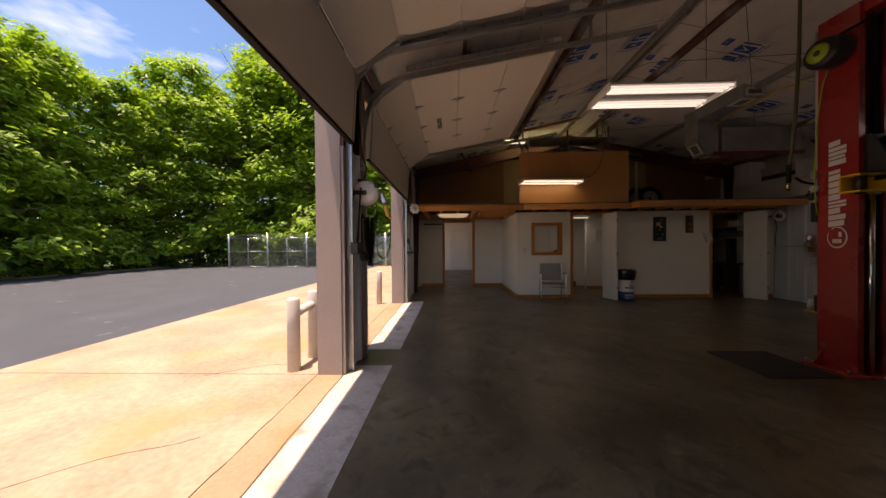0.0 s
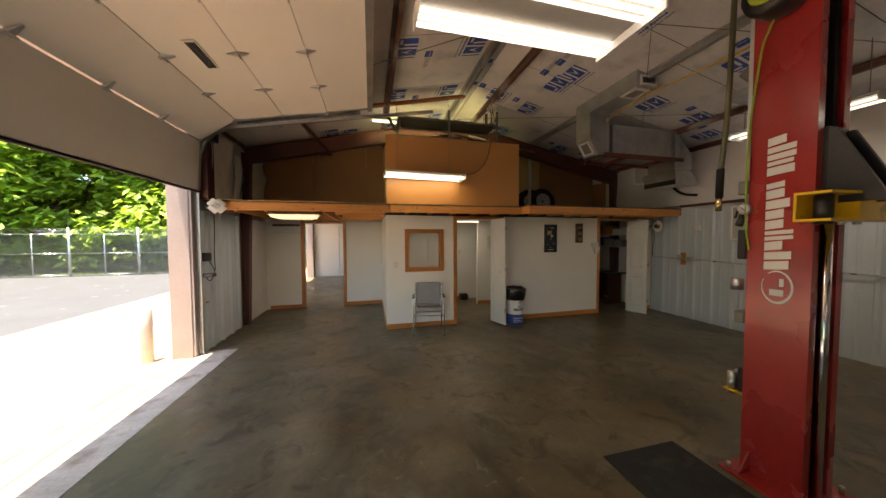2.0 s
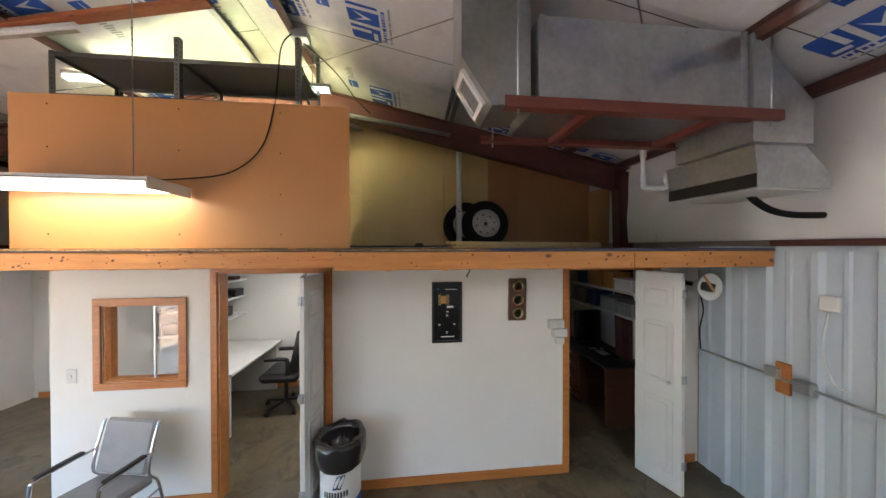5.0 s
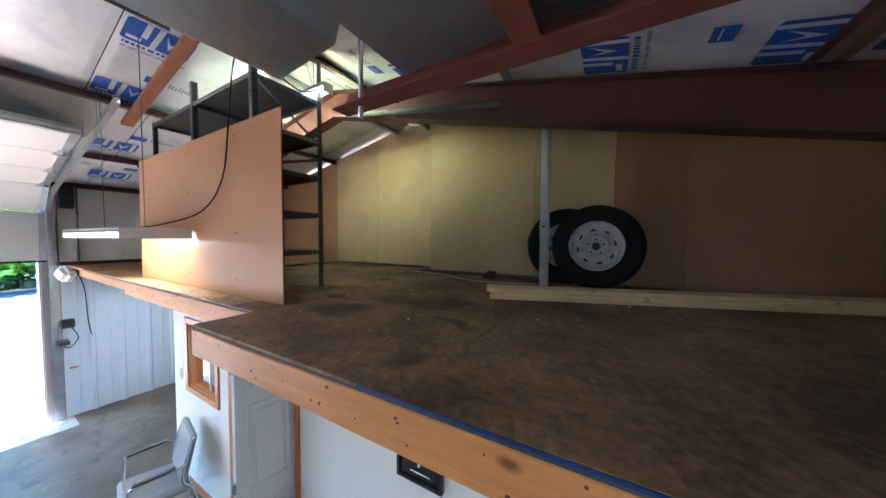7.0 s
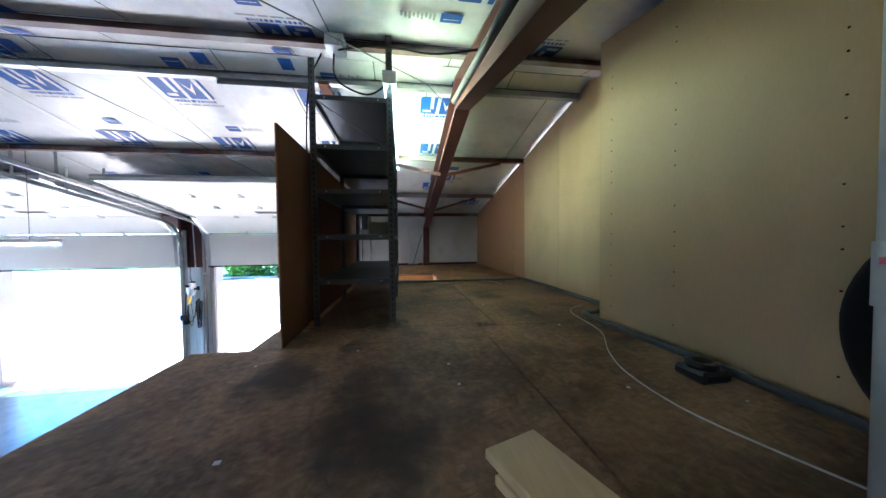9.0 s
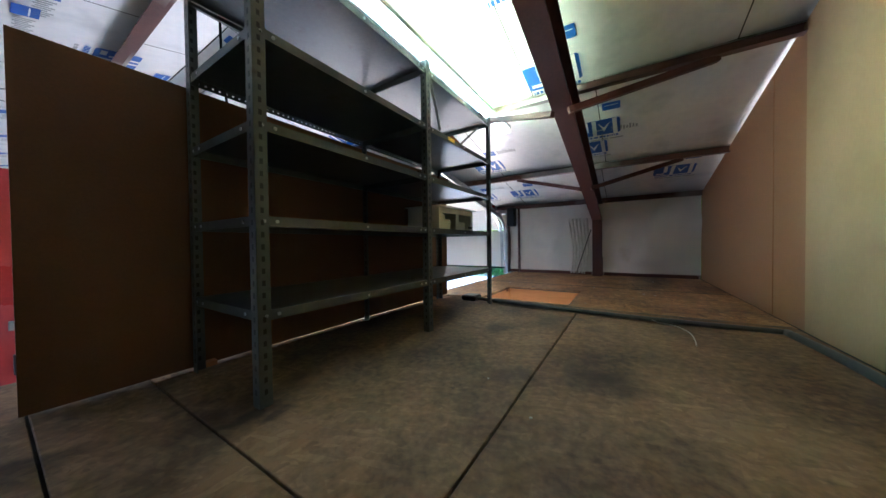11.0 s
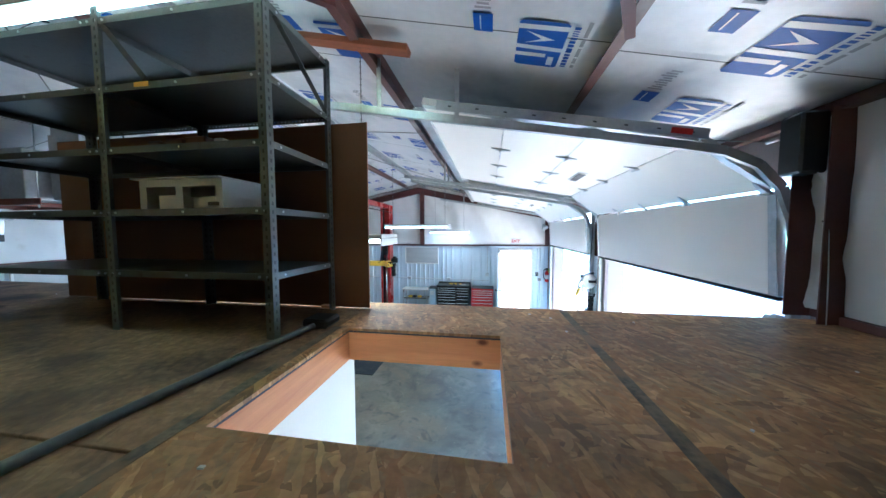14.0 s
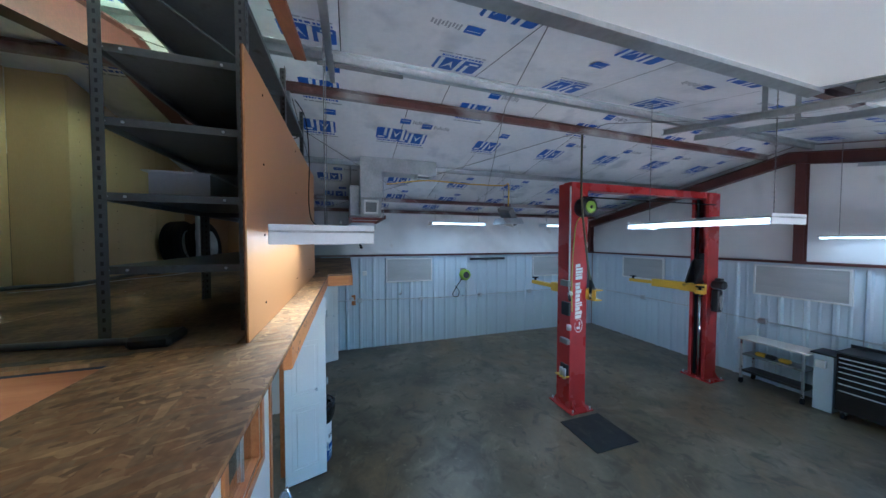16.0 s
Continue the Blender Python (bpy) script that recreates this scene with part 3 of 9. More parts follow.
def part(name, bm, material, parent, label=""):
    """One mesh under a thing or part; the mesh is drawn in the place's own coordinates."""
    root = parent
    while root.parent:
        root = root.parent
    bmesh.ops.translate(bm, verts=bm.verts, vec=-root.location)
    mats = material if isinstance(material, tuple) else (material,)
    ob = new(name, mesh_of(name, bm, *mats))
    ob.parent = parent
    return tagged(ob, label)


def solid(name, bm, material, label, category, kind="", group=""):
    """A thing or a piece of the setting that is one mesh."""
    mats = material if isinstance(material, tuple) else (material,)
    ob = new(name, mesh_of(name, bm, *mats))
    return tagged(ob, label, category, group, kind)


def B():
    return bmesh.new()


def boxed(*c, bevel=0.0):
    return box(B(), *c, bevel=bevel)


def joined_boxes(*many):
    bm = B()
    for c in many:
        box(bm, *c)
    return bm


# ---------------------------------------------------------------- the large structure
XW, XE, YS, YN = -1.50, 6.88, -2.75, 7.25      # inner faces of the outer walls
DECK_Z, RIDGE_X, RIDGE_Z, PITCH = 2.185, 2.59, 4.22, 0.21
HALL_N = 13.2                                  # far wall of the room beyond the doorway
FRONT_L, FRONT_R, JOG_X = 4.73, 4.455, 3.47    # front edges of the loft, and where they step


def roof_z(x):
    return RIDGE_Z - PITCH * abs(x - RIDGE_X)


def setting(name, bm, material, label, category):
    return solid(name, bm, material, label, category, "structure")


def metal_panels(wall, axis, face, sign, a, b, z0, z1, group_pitch=0.915):
    """Ribbed liner panels side by side on a wall's inner face. axis: the one that they run along."""
    prof = []
    w = group_pitch
    for k in range(3):
        s = k * w / 3
        prof += [(s + 0.0, 0.0), (s + 0.10, 0.0), (s + 0.115, 0.006), (s + 0.135, 0.006), (s + 0.15, 0.0), (s + 0.225, 0.0), (s + 0.25, 0.030), (s + 0.285, 0.030)]
    prof.append((w - 0.003, 0.0))
    made = {}
    p = a
    while p < b - 0.02:
        wide = min(w, b - p)
        key = round(wide, 3)
        if key not in made:
            bm = B()
            pts = [q for q in prof if q[0] <= wide]
            if pts[-1][0] < wide - 0.004:
                pts.append((wide - 0.003, 0.0))
            cols = []
            for s, d in pts:
                col = []
                for dd in (d, d - 0.004):
                    for z in (z0, z1):
                        v = (s, sign * (dd + 0.004), z) if axis == "x" else (sign * (dd + 0.004), s, z)
                        col.append(bm.verts.new(v))
                cols.append(col)
            for c, e in zip(cols, cols[1:]):
                bm.faces.new((c[0], e[0], e[1], c[1]))
                bm.faces.new((c[2], c[3], e[3], e[2]))
            made[key] = mesh_of("metal_panel", bm, LINER)
        ob = new("metal_panel", made[key])
        ob.location = (p, face, 0) if axis == "x" else (face, p, 0)
        ob.parent = wall
        p += w


# concrete floor of the shop, rooms and hall
floor = setting("floor", boxed(XW - 0.28, YS - 0.15, -0.18, XE + 0.15, HALL_N, 0.0), FLOOR, "sealed brown-grey concrete shop floor with cloudy wear", "floor")
crack = B()
for pts in (((-0.7, 3.3), (-0.2, 3.75), (0.35, 3.85), (0.9, 4.1), (1.5, 4.15), (2.3, 4.25), (3.2, 4.0)), ((1.1, 5.0), (0.75, 4.6), (0.55, 4.25), (0.35, 3.85))):
    hose(crack, [(x, y, -0.0012) for x, y in pts], 0.0022, 5, 5)
part("hairline_crack", crack, SEAM, floor, "dark hairline crack")

# west wall: piers between the big doors, the wall under and over
W_OUT = -1.79
D1, D2 = (-2.15, 1.013), (1.65, 4.52)          # the two big door openings
HEAD = 3.02


def west_piece(name, y0, y1, z0, z1, label):
    return setting(name, boxed(W_OUT + 0.015, y0, z0, XW - 0.04, y1, z1), BROWN_METAL, label, "wall")


wall_w1 = west_piece("wall_west", YS - 0.15, D1[0], 0, roof_z(XW) - 0.02, "metal wall beside the big doors, taupe outside")
wall_w2 = west_piece("wall_west", D1[1], D2[0], 0, 2.22, "pier between two big overhead doors")
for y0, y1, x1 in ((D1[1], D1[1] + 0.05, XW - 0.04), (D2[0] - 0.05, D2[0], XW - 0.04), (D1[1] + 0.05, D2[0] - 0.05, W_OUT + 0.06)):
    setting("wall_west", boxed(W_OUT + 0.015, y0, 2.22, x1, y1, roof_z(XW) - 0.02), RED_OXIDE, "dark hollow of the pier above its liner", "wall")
wall_w3 = west_piece("wall_west", D2[1], YN, 0, roof_z(XW) - 0.02, "metal wall under and over the loft")
for y0, y1 in (D1, D2):
    west_piece("wall_west", y0, y1, HEAD, roof_z(XW) - 0.02, "wall strip over a big overhead door")
for y0, y1 in ((YS - 0.15, D1[0]), (D1[1], D2[0]), (D2[1], 4.83)):
    j = boxed(W_OUT - 0.02, y0, 0, W_OUT + 0.015, y1, 3.45, bevel=0.004)
    for y, s in ((y0, 1), (y1, -1)):
        box(j, W_OUT - 0.02, y - 0.012 if s > 0 else y + 0.002, 0, XW - 0.07, y - 0.002 if s > 0 else y + 0.012, HEAD)
    setting("trim", j, BROWN_METAL, "taupe metal jamb cladding with scuffs at the big door", "door trim")
metal_panels(wall_w3, "y", XW - 0.04, 1, 4.68, 5.97, 0.0, 2.02)
metal_panels(wall_w2, "y", XW - 0.04, 1, 1.14, 1.52, 0.0, 2.24)
metal_panels(wall_w1, "y", XW - 0.04, 1, YS, D1[0] - 0.14, 0.0, 2.2)
lin = B()
for y0, y1 in ((YS, D1[0] - 0.10),):
    box(lin, XW - 0.04, y0, 2.24, XW - 0.028, y1, roof_z(XW) - 0.04)
part("insulation_facing", lin, VINYL, wall_w3, "white vinyl insulation facing")

# east and south walls: ribbed liner below, white insulation facing above
wall_e = setting("wall_east", boxed(XE + 0.02, YS - 0.15, 0, XE + 0.16, HALL_N, roof_z(XE)), BROWN_METAL, "east wall with white ribbed metal liner and insulation above", "wall")
metal_panels(wall_e, "y", XE + 0.02, -1, YS, 5.10, 0.0, 2.2)


def facing(name, n, place, parent, z0, top):
    """Slack vinyl facing that bulges between its lines of fastening. place(u, z, d) gives a point."""
    bm = B()
    rows = 22
    grid = []
    for i in range(n + 1):
        col = []
        for k in range(rows + 1):
            u, v = i / n, k / rows
            z = z0 + (top(u) - z0) * v
            d = 0.022 * abs(sin(u * pi * n / 12)) * sin(pi * v) + 0.026 * noise.noise(Vector((u * n * 0.35 + v * 2.0, v * 2.2, 4.2))) + 0.040 * max(0.0, 0.22 - abs(noise.noise(Vector((u * n * 0.13 - v * 1.1, v * 0.9, 9.1))))) * 4
            d += 0.11 * max(0.0, 0.13 - abs(noise.noise(Vector((u * n * 0.16 + v * 1.3, v * 0.8 - u * n * 0.10, 2.6)))))
            d += 0.05 * max(0.0, 0.10 - abs(noise.noise(Vector((u * n * 0.42 - v * 0.9, v * 1.7, 7.7)))))
            col.append(bm.verts.new(place(u, z, max(d, -0.012) + 0.014)))
        grid.append(col)
    for a, b in zip(grid, grid[1:]):
        for k in range(rows):
            bm.faces.new((a[k], b[k], b[k + 1], a[k + 1])).smooth = True
    return part(name, bm, VINYL, parent, "slack white vinyl insulation facing")


facing("insulation_facing", 36, lambda u, z, d: (XW - 0.04 + d, 4.62 + u * (YN - 4.62), z), wall_w3, DECK_Z + 0.05, lambda u: roof_z(XW) - 0.04)
facing("insulation_facing", 16, lambda u, z, d: (XW - 0.04 + d * 0.8, 6.12 + u * (YN - 6.12), z), wall_w3, 0.0, lambda u: 2.0)
dp = B()
cols = []
for i in range(41):
    u = i / 40
    col = []
    for k in range(9):
        v = k / 8
        y = 5.66 + u * 0.28 * (0.75 + 0.25 * v) + 0.03 * sin(v * 4)
        col.append(dp.verts.new((XW + 0.02 + 0.022 * sin(u * 34 + v * 2.5) + 0.012 * noise.noise(Vector((u * 9, v * 3, 1.0))), y, DECK_Z + 0.02 + v * 0.86)))
    cols.append(col)
for a, b in zip(cols, cols[1:]):
    for k in range(8):
        dp.faces.new((a[k], b[k], b[k + 1], a[k + 1])).smooth = True
part("loose_drape", dp, VINYL, wall_w3, "bunched white vinyl drape")
part("wall_brace", bar(B(), (XW + 0.06, 5.96, DECK_Z + 0.70), (XW + 0.06, 5.75, DECK_Z + 0.01), 0.016, 0.016), GREY_STEEL, wall_w3, "dark diagonal brace")
facing("insulation_facing", 96, lambda u, z, d: (XE + 0.02 - d, YS + u * (YN - YS), z), wall_e, 2.25, lambda u: roof_z(XE) - 0.02)
girt = B()
box(girt, XE - 0.075, YS, 2.205, XE + 0.018, 4.45, 2.245, 0.004)
part("girt", girt, RED_OXIDE, wall_e, "dark red steel girt")
cap = boxed(XE - 0.02, YS, 2.165, XE + 0.012, 4.45, 2.2)
part("cap_trim", cap, LINER, wall_e, "white metal cap trim")

EX = (-0.98, -0.06)                           # exit door opening
sw = B()
box(sw, W_OUT, YS - 0.15, 0, EX[0], YS - 0.02, 2.2)
box(sw, EX[1], YS - 0.15, 0, XE + 0.16, YS - 0.02, 2.2)
box(sw, EX[0], YS - 0.15, 2.06, EX[1], YS - 0.02, 2.2)
prism(sw, [(W_OUT, 2.2), (XE + 0.16, 2.2), (XE + 0.16, roof_z(XE) - 0.03), (RIDGE_X, RIDGE_Z), (W_OUT, roof_z(XW) - 0.06)], YS - 0.15, YS - 0.02, "y")
wall_s = setting("wall_south", sw, BROWN_METAL, "gable wall with ribbed liner, exit door and white insulation facing", "wall")
metal_panels(wall_s, "x", YS - 0.02, 1, EX[1] + 0.07, XE, 0.0, 2.2)
metal_panels(wall_s, "x", YS - 0.02, 1, XW, EX[0] - 0.07, 0.0, 2.2)
metal_panels(wall_s, "x", YS - 0.02, 1, EX[0] - 0.07, EX[1] + 0.07, 2.125, 2.2)
facing("insulation_facing", 84, lambda u, z, d: (XW + u * (XE - XW), YS - 0.02 + d, z), wall_s, 2.25, lambda u: roof_z(XW + u * (XE - XW)) - 0.02)
part("girt", boxed(XW, YS - 0.018, 2.205, XE, YS + 0.07, 2.245, bevel=0.004), RED_OXIDE, wall_s, "dark red steel girt")
part("cap_trim", boxed(XW, YS - 0.012, 2.165, XE, YS + 0.025, 2.2), LINER, wall_s, "white metal cap trim")

# roof: foil boards between purlins, prints on them
PURLINS = (-0.30, 1.08, 2.38, 2.95, 4.45, 6.02)
bm = B()
edges = [XW - 0.25, -0.30, 1.08, 2.38, RIDGE_X]
spans = list(zip(edges, edges[1:])) + list(zip((RIDGE_X, 2.95, 4.45, 6.02), (2.95, 4.45, 6.02, XE + 0.15)))
rnd = random.Random(5)
for x0, x1 in spans:
    y = YS - 0.15 - rnd.random() * 1.1
    while y < HALL_N:
        y1 = min(y + 1.219, HALL_N)
        g = 0.0035
        ya, yb, xa, xb = max(y, YS - 0.15) + g, y1 - g, x0 + g, x1 - g
        sag = rnd.uniform(0, 0.006)
        lo = [bm.verts.new((x, yy, roof_z(x) - sag * (1 if 0 < k < 3 else 0))) for x in (xa, xb) for k, yy in enumerate((ya, ya + 0.05, yb - 0.05, yb))]
        for k in range(3):
            bm.faces.new((lo[k], lo[k + 1], lo[k + 5], lo[k + 4])).material_index = 0
        y = y1
for xa, xb in ((XW - 0.3, RIDGE_X), (RIDGE_X, XE + 0.2)):
    v = [bm.verts.new((x, yy, roof_z(x) + dz)) for dz in (0.012, 0.10) for x, yy in ((xa, YS - 0.2), (xb, YS - 0.2), (xb, HALL_N), (xa, HALL_N))]
    for q in ((0, 1, 2, 3), (7, 6, 5, 4), (0, 4, 5, 1), (1, 5, 6, 2), (2, 6, 7, 3), (3, 7, 4, 0)):
        bm.faces.new([v[i] for i in q]).material_index = 1
ceiling = setting("ceiling", bm, (FOIL, SEAM), "sloping ceiling of white foil-faced foam boards with blue prints", "ceiling")


def on_roof(x, y, u, v, drop):
    """A point u along and v up the slope from a print's middle."""
    s = 1 if x > RIDGE_X else -1
    k = 1 / math.sqrt(1 + PITCH ** 2)
    xx, yy = x - s * v * k, y - s * u
    return (xx, yy, roof_z(xx) - drop)


def print_quad(bm, x, y, u0, v0, u1, v1, drop, mat=0):
    f = bm.faces.new([bm.verts.new(on_roof(x, y, u, v, drop)) for u, v in ((u0, v0), (u1, v0), (u1, v1), (u0, v1))])
    f.material_index = mat


def print_poly(bm, x, y, pts, drop, mat=0):
    bm.faces.new([bm.verts.new(on_roof(x, y, u, v, drop)) for u, v in pts]).material_index = mat


bm = B()
rnd = random.Random(11)


def stroke(bm, x, y, line, w, drop, mat):
    """A flat band of width w along a bent line on the slope."""
    for (ua, va), (ub, vb) in zip(line, line[1:]):
        d = hypot(ub - ua, vb - va)
        nu, nv = -(vb - va) / d * w / 2, (ub - ua) / d * w / 2
        print_poly(bm, x, y, [(ua + nu, va + nv), (ub + nu, vb + nv), (ub - nu, vb - nv), (ua - nu, va - nv)], drop, mat)


def badge(bm, x, y, k=1.0):
    """A blue block mark with pale bars and a wedge on it, and bars of small print."""
    c = 0.016
    print_poly(bm, x, y, [(u * k, v * k) for u, v in ((-0.19 + c, -0.125), (0.19 - c, -0.125), (0.19, -0.125 + c), (0.19, 0.125 - c), (0.19 - c, 0.125), (-0.19 + c, 0.125), (-0.19, 0.125 - c), (-0.19, -0.125 + c))], 0.009)
    d = 0.0115
    sc = lambda pts: [(u * k, v * k) for u, v in pts]
    stroke(bm, x, y, sc([(-0.078, 0.125), (-0.078, -0.045)]), 0.034 * k, d, 2)
    stroke(bm, x, y, sc([(-0.165, -0.078), (-0.085, -0.078)]), 0.034 * k, d, 2)
    stroke(bm, x, y, sc([(-0.018, -0.125), (-0.010, 0.125)]), 0.034 * k, d, 2)
    print_poly(bm, x, y, sc([(0.020, 0.085), (0.062, -0.070), (0.118, 0.085), (0.062, 0.0)]), d, 2)
    stroke(bm, x, y, sc([(0.148, 0.125), (0.152, -0.125)]), 0.034 * k, d, 2)
    u = -0.17 * k
    for w in (0.012, 0.024, 0.024, 0.024, 0.02, 0.0, 0.042, 0.024, 0.024, 0.02, 0.01, 0.01, 0.01, 0.024):
        if w:
            print_quad(bm, x, y, u, -0.176 * k, u + w * 0.85 * k, -0.146 * k, 0.009)
        u += (w + 0.006) * k
    u = -0.17 * k
    for w in (0.03, 0.05, 0.075, 0.06, 0.11):
        print_quad(bm, x, y, u, -0.222 * k, u + w * k, -0.203 * k, 0.009, 1)
        u += (w + 0.014) * k


runs = ((1.27, 1.24, 1.175, -3, 5), (2.12, 1.27, 1.165, -3, 5), (0.06, 1.36, 1.18, -3, 4), (3.65, 0.24, 1.14, -2, 5), (2.96, 1.42, 1.685, -2, 3), (5.08, 2.43, 1.17, -4, 3), (5.90, 2.39, 1.18, -4, 3), (6.48, 2.62, 1.18, -4, 3))
marks = [(x, y0 + k * step) for x, y0, step, k0, k1 in runs for k in range(k0, k1 + 1)] + [(-0.96, 4.40), (-0.97, 5.11), (3.64, 3.98), (0.42, 6.17), (-0.75, 6.90)]
for x, y in marks:
    if not YS + 0.3 < y < YN - 0.2:
        continue
    x, y = x + rnd.uniform(-0.03, 0.03), y + rnd.uniform(-0.03, 0.03)
    badge(bm, x, y, rnd.uniform(0.96, 1.04))
    print_quad(bm, x, y, 0.07, 0.255, 0.20, 0.355, 0.009)
    print_quad(bm, x, y, 0.085, 0.315, 0.185, 0.322, 0.0105, 2)
    if rnd.random() < 0.6:
        for k in range(9):
            print_quad(bm, x, y, 0.23 + 0.024 * k, 0.265 + 0.01 * (k % 2), 0.244 + 0.024 * k, 0.345 - 0.012 * (k % 3), 0.009, 1)
for x, y in ((2.50, 2.05), (2.50, 3.97), (2.50, 4.60), (2.50, 2.72)):
    print_quad(bm, x, y, -0.05, -0.06, 0.05, 0.06, 0.009)
part("blue_print", bm, (PRINT_BLUE, PRINT_GREY, FOIL), ceiling, "blue and grey factory prints")

for x in PURLINS + (XW + 0.02, XE - 0.08):
    z = roof_z(x)
    bm = B()
    box(bm, x - 0.004, YS, z - 0.075, x + 0.004, HALL_N - 0.1, z - 0.013)
    box(bm, x - 0.004, YS, z - 0.083, x + 0.050, HALL_N - 0.1, z - 0.075)
    box(bm, x - 0.050, YS, z - 0.021, x + 0.004, HALL_N - 0.1, z - 0.013)
    solid("roof_purlin", bm, GALV if x in (2.38, 4.45) else PURLIN, "slim steel roof purlin under the foil boards", "purlin", "structure")


# steel frames: tapered columns and rafters
def i_section(bm, pts_top, pts_low, y, half, t=0.012):
    """A web between two lines in the x-z plane, with flanges."""
    for a, b, c, d in zip(pts_top, pts_top[1:], pts_low, pts_low[1:]):
        prism(bm, [a, b, d, c], y - t / 2, y + t / 2, "y")
        for p, q in ((a, b), (c, d)):
            bar(bm, (p[0], y, p[1]), (q[0], y, q[1]), half * 2, t, up=(0, 0, 1) if abs(q[0] - p[0]) > 0.2 else (1, 0, 0))


def frame_at(y, half, label):
    bm = B()
    top = lambda x: roof_z(x) - 0.09
    i_section(bm, [(XW + 0.03, top(XW)), (RIDGE_X, top(RIDGE_X)), (XE - 0.03, top(XE))], [(XW + 0.15, 3.02), (RIDGE_X, 3.87), (XE - 0.20, 2.955)], y, half)
    for x0, x1, xb in ((XW - 0.02, XW + 0.15, XW + 0.06), (XE + 0.01, XE - 0.20, XE - 0.11)):
        prism(bm, [(x0, 0), (xb, 0), (x1, 3.02), (x1, 3.20), (x0, 3.20)], y - 0.006, y + 0.006, "y")
        bar(bm, (x0, y, 0), (x0, y, 3.20), 0.012, half * 2, up=(0, 1, 0))
        bar(bm, (xb, y, 0), (x1, y, 3.02), 0.012, half * 2, up=(0, 1, 0))
    return solid("steel_frame", bm, RED_OXIDE, label, "steel frame", "structure")


frame_at(6.05, 0.065, "dark red steel portal frame with tapered columns over the loft")
bm = B()
i_section(bm, [(XW, roof_z(XW) - 0.15), (RIDGE_X, roof_z(RIDGE_X) - 0.15), (XE, roof_z(XE) - 0.15)], [(XW, roof_z(XW) - 0.33), (RIDGE_X, roof_z(RIDGE_X) - 0.33), (XE, roof_z(XE) - 0.33)], YS + 0.16, 0.07)
for x in (XW + 0.06, 2.45, XE - 0.06):
    box(bm, x - 0.06, YS + 0.10, 2.25, x + 0.06, YS + 0.112, roof_z(x) - 0.2)
    box(bm, x - 0.004, YS + 0.02, 2.25, x + 0.004, YS + 0.20, roof_z(x) - 0.2)
    box(bm, x - 0.06, YS + 0.20, 2.25, x + 0.06, YS + 0.21, roof_z(x) - 0.2)
solid("gable_frame", bm, RED_OXIDE, "dark red steel gable rafter and posts", "steel frame", "structure")
br = B()
for x0, x1 in ((1.08, 1.45), (-0.3, 0.05)):
    bar(br, (x0, 5.2, roof_z(x0) - 0.085), (x1, 6.0, roof_z(x1) - 0.42), 0.04, 0.04)
    bar(br, (x0, 6.9, roof_z(x0) - 0.085), (x1, 6.1, roof_z(x1) - 0.42), 0.04, 0.04)
solid("flange_brace", br, RED_OXIDE, "thin steel angle braces between rafter and purlins", "brace", "structure")

# loft deck in sheets, with a square hatch
HATCH = (0.24, 5.26, 1.00, 6.02)
deck_base = B()
box(deck_base, XW - 0.03, FRONT_L + 0.004, 2.164, JOG_X, HATCH[1], 2.172)
box(deck_base, XW - 0.03, HATCH[1], 2.164, HATCH[0], YN, 2.172)
box(deck_base, HATCH[2], HATCH[1], 2.164, JOG_X, YN, 2.172)
box(deck_base, HATCH[0], HATCH[3], 2.164, HATCH[2], YN, 2.172)
box(deck_base, JOG_X, FRONT_R + 0.004, 2.164, XE + 0.018, YN, 2.172)
deck = setting("loft_deck", deck_base, SEAM, "loft deck of worn strand board sheets with an open hatch", "loft floor")


def sheet(x0, y0, x1, y1, m):
    g = 0.0034
    ob = new("deck_sheet", mesh_of("deck_sheet", boxed(x0 + g, y0 + g, 2.172, x1 - g, y1 - g, DECK_Z, bevel=0.002), m))
    ob.parent = deck


for c in ((XW - 0.02, FRONT_L, -0.15, YN - 0.005), (1.065, FRONT_L, 3.20, 4.93)):
    sheet(*c, OSB)
cut = B()
xs, ys = (-0.149, HATCH[0], HATCH[2], 1.064), (FRONT_L + 0.001, HATCH[1], HATCH[3], YN - 0.006)
for i in range(3):
    for j in range(3):
        if (i, j) != (1, 1):
            box(cut, xs[i], ys[j], 2.172, xs[i + 1], ys[j + 1], DECK_Z)
bmesh.ops.remove_doubles(cut, verts=cut.verts, dist=0.0005)
twice = collections.Counter(tuple(round(c, 4) for c in f.calc_center_median()) for f in cut.faces)
bmesh.ops.delete(cut, geom=[f for f in cut.faces if twice[tuple(round(c, 4) for c in f.calc_center_median())] > 1], context="FACES")
new("deck_sheet", mesh_of("deck_sheet", cut, OSB)).parent = deck
for c in ((1.065, 4.93, 3.20, 6.12), (1.065, 6.12, JOG_X - 0.2, YN - 0.005), (3.20, FRONT_L, JOG_X, 6.0), (JOG_X - 0.2, 6.0, 4.69, YN - 0.3), (JOG_X, FRONT_R, 4.69, 6.0), (4.69, FRONT_R, XE + 0.01, 5.67), (4.69, 5.67, XE + 0.01, YN - 0.3)):
    sheet(*c, DECK)
part("seam_band", boxed(-0.175, FRONT_L + 0.01, DECK_Z - 0.002, -0.135, YN - 0.02, DECK_Z + 0.0012), BAND, deck, "worn grey joint band")
part("seam_band", boxed(1.045, 5.25, DECK_Z - 0.002, 1.085, YN - 0.02, DECK_Z + 0.0012), BAND, deck, "worn grey joint band")
hf = thing("hatch_frame", (0.62, 5.64, 2.0), "square loft hatch lined with orange pine boards", "hatch")
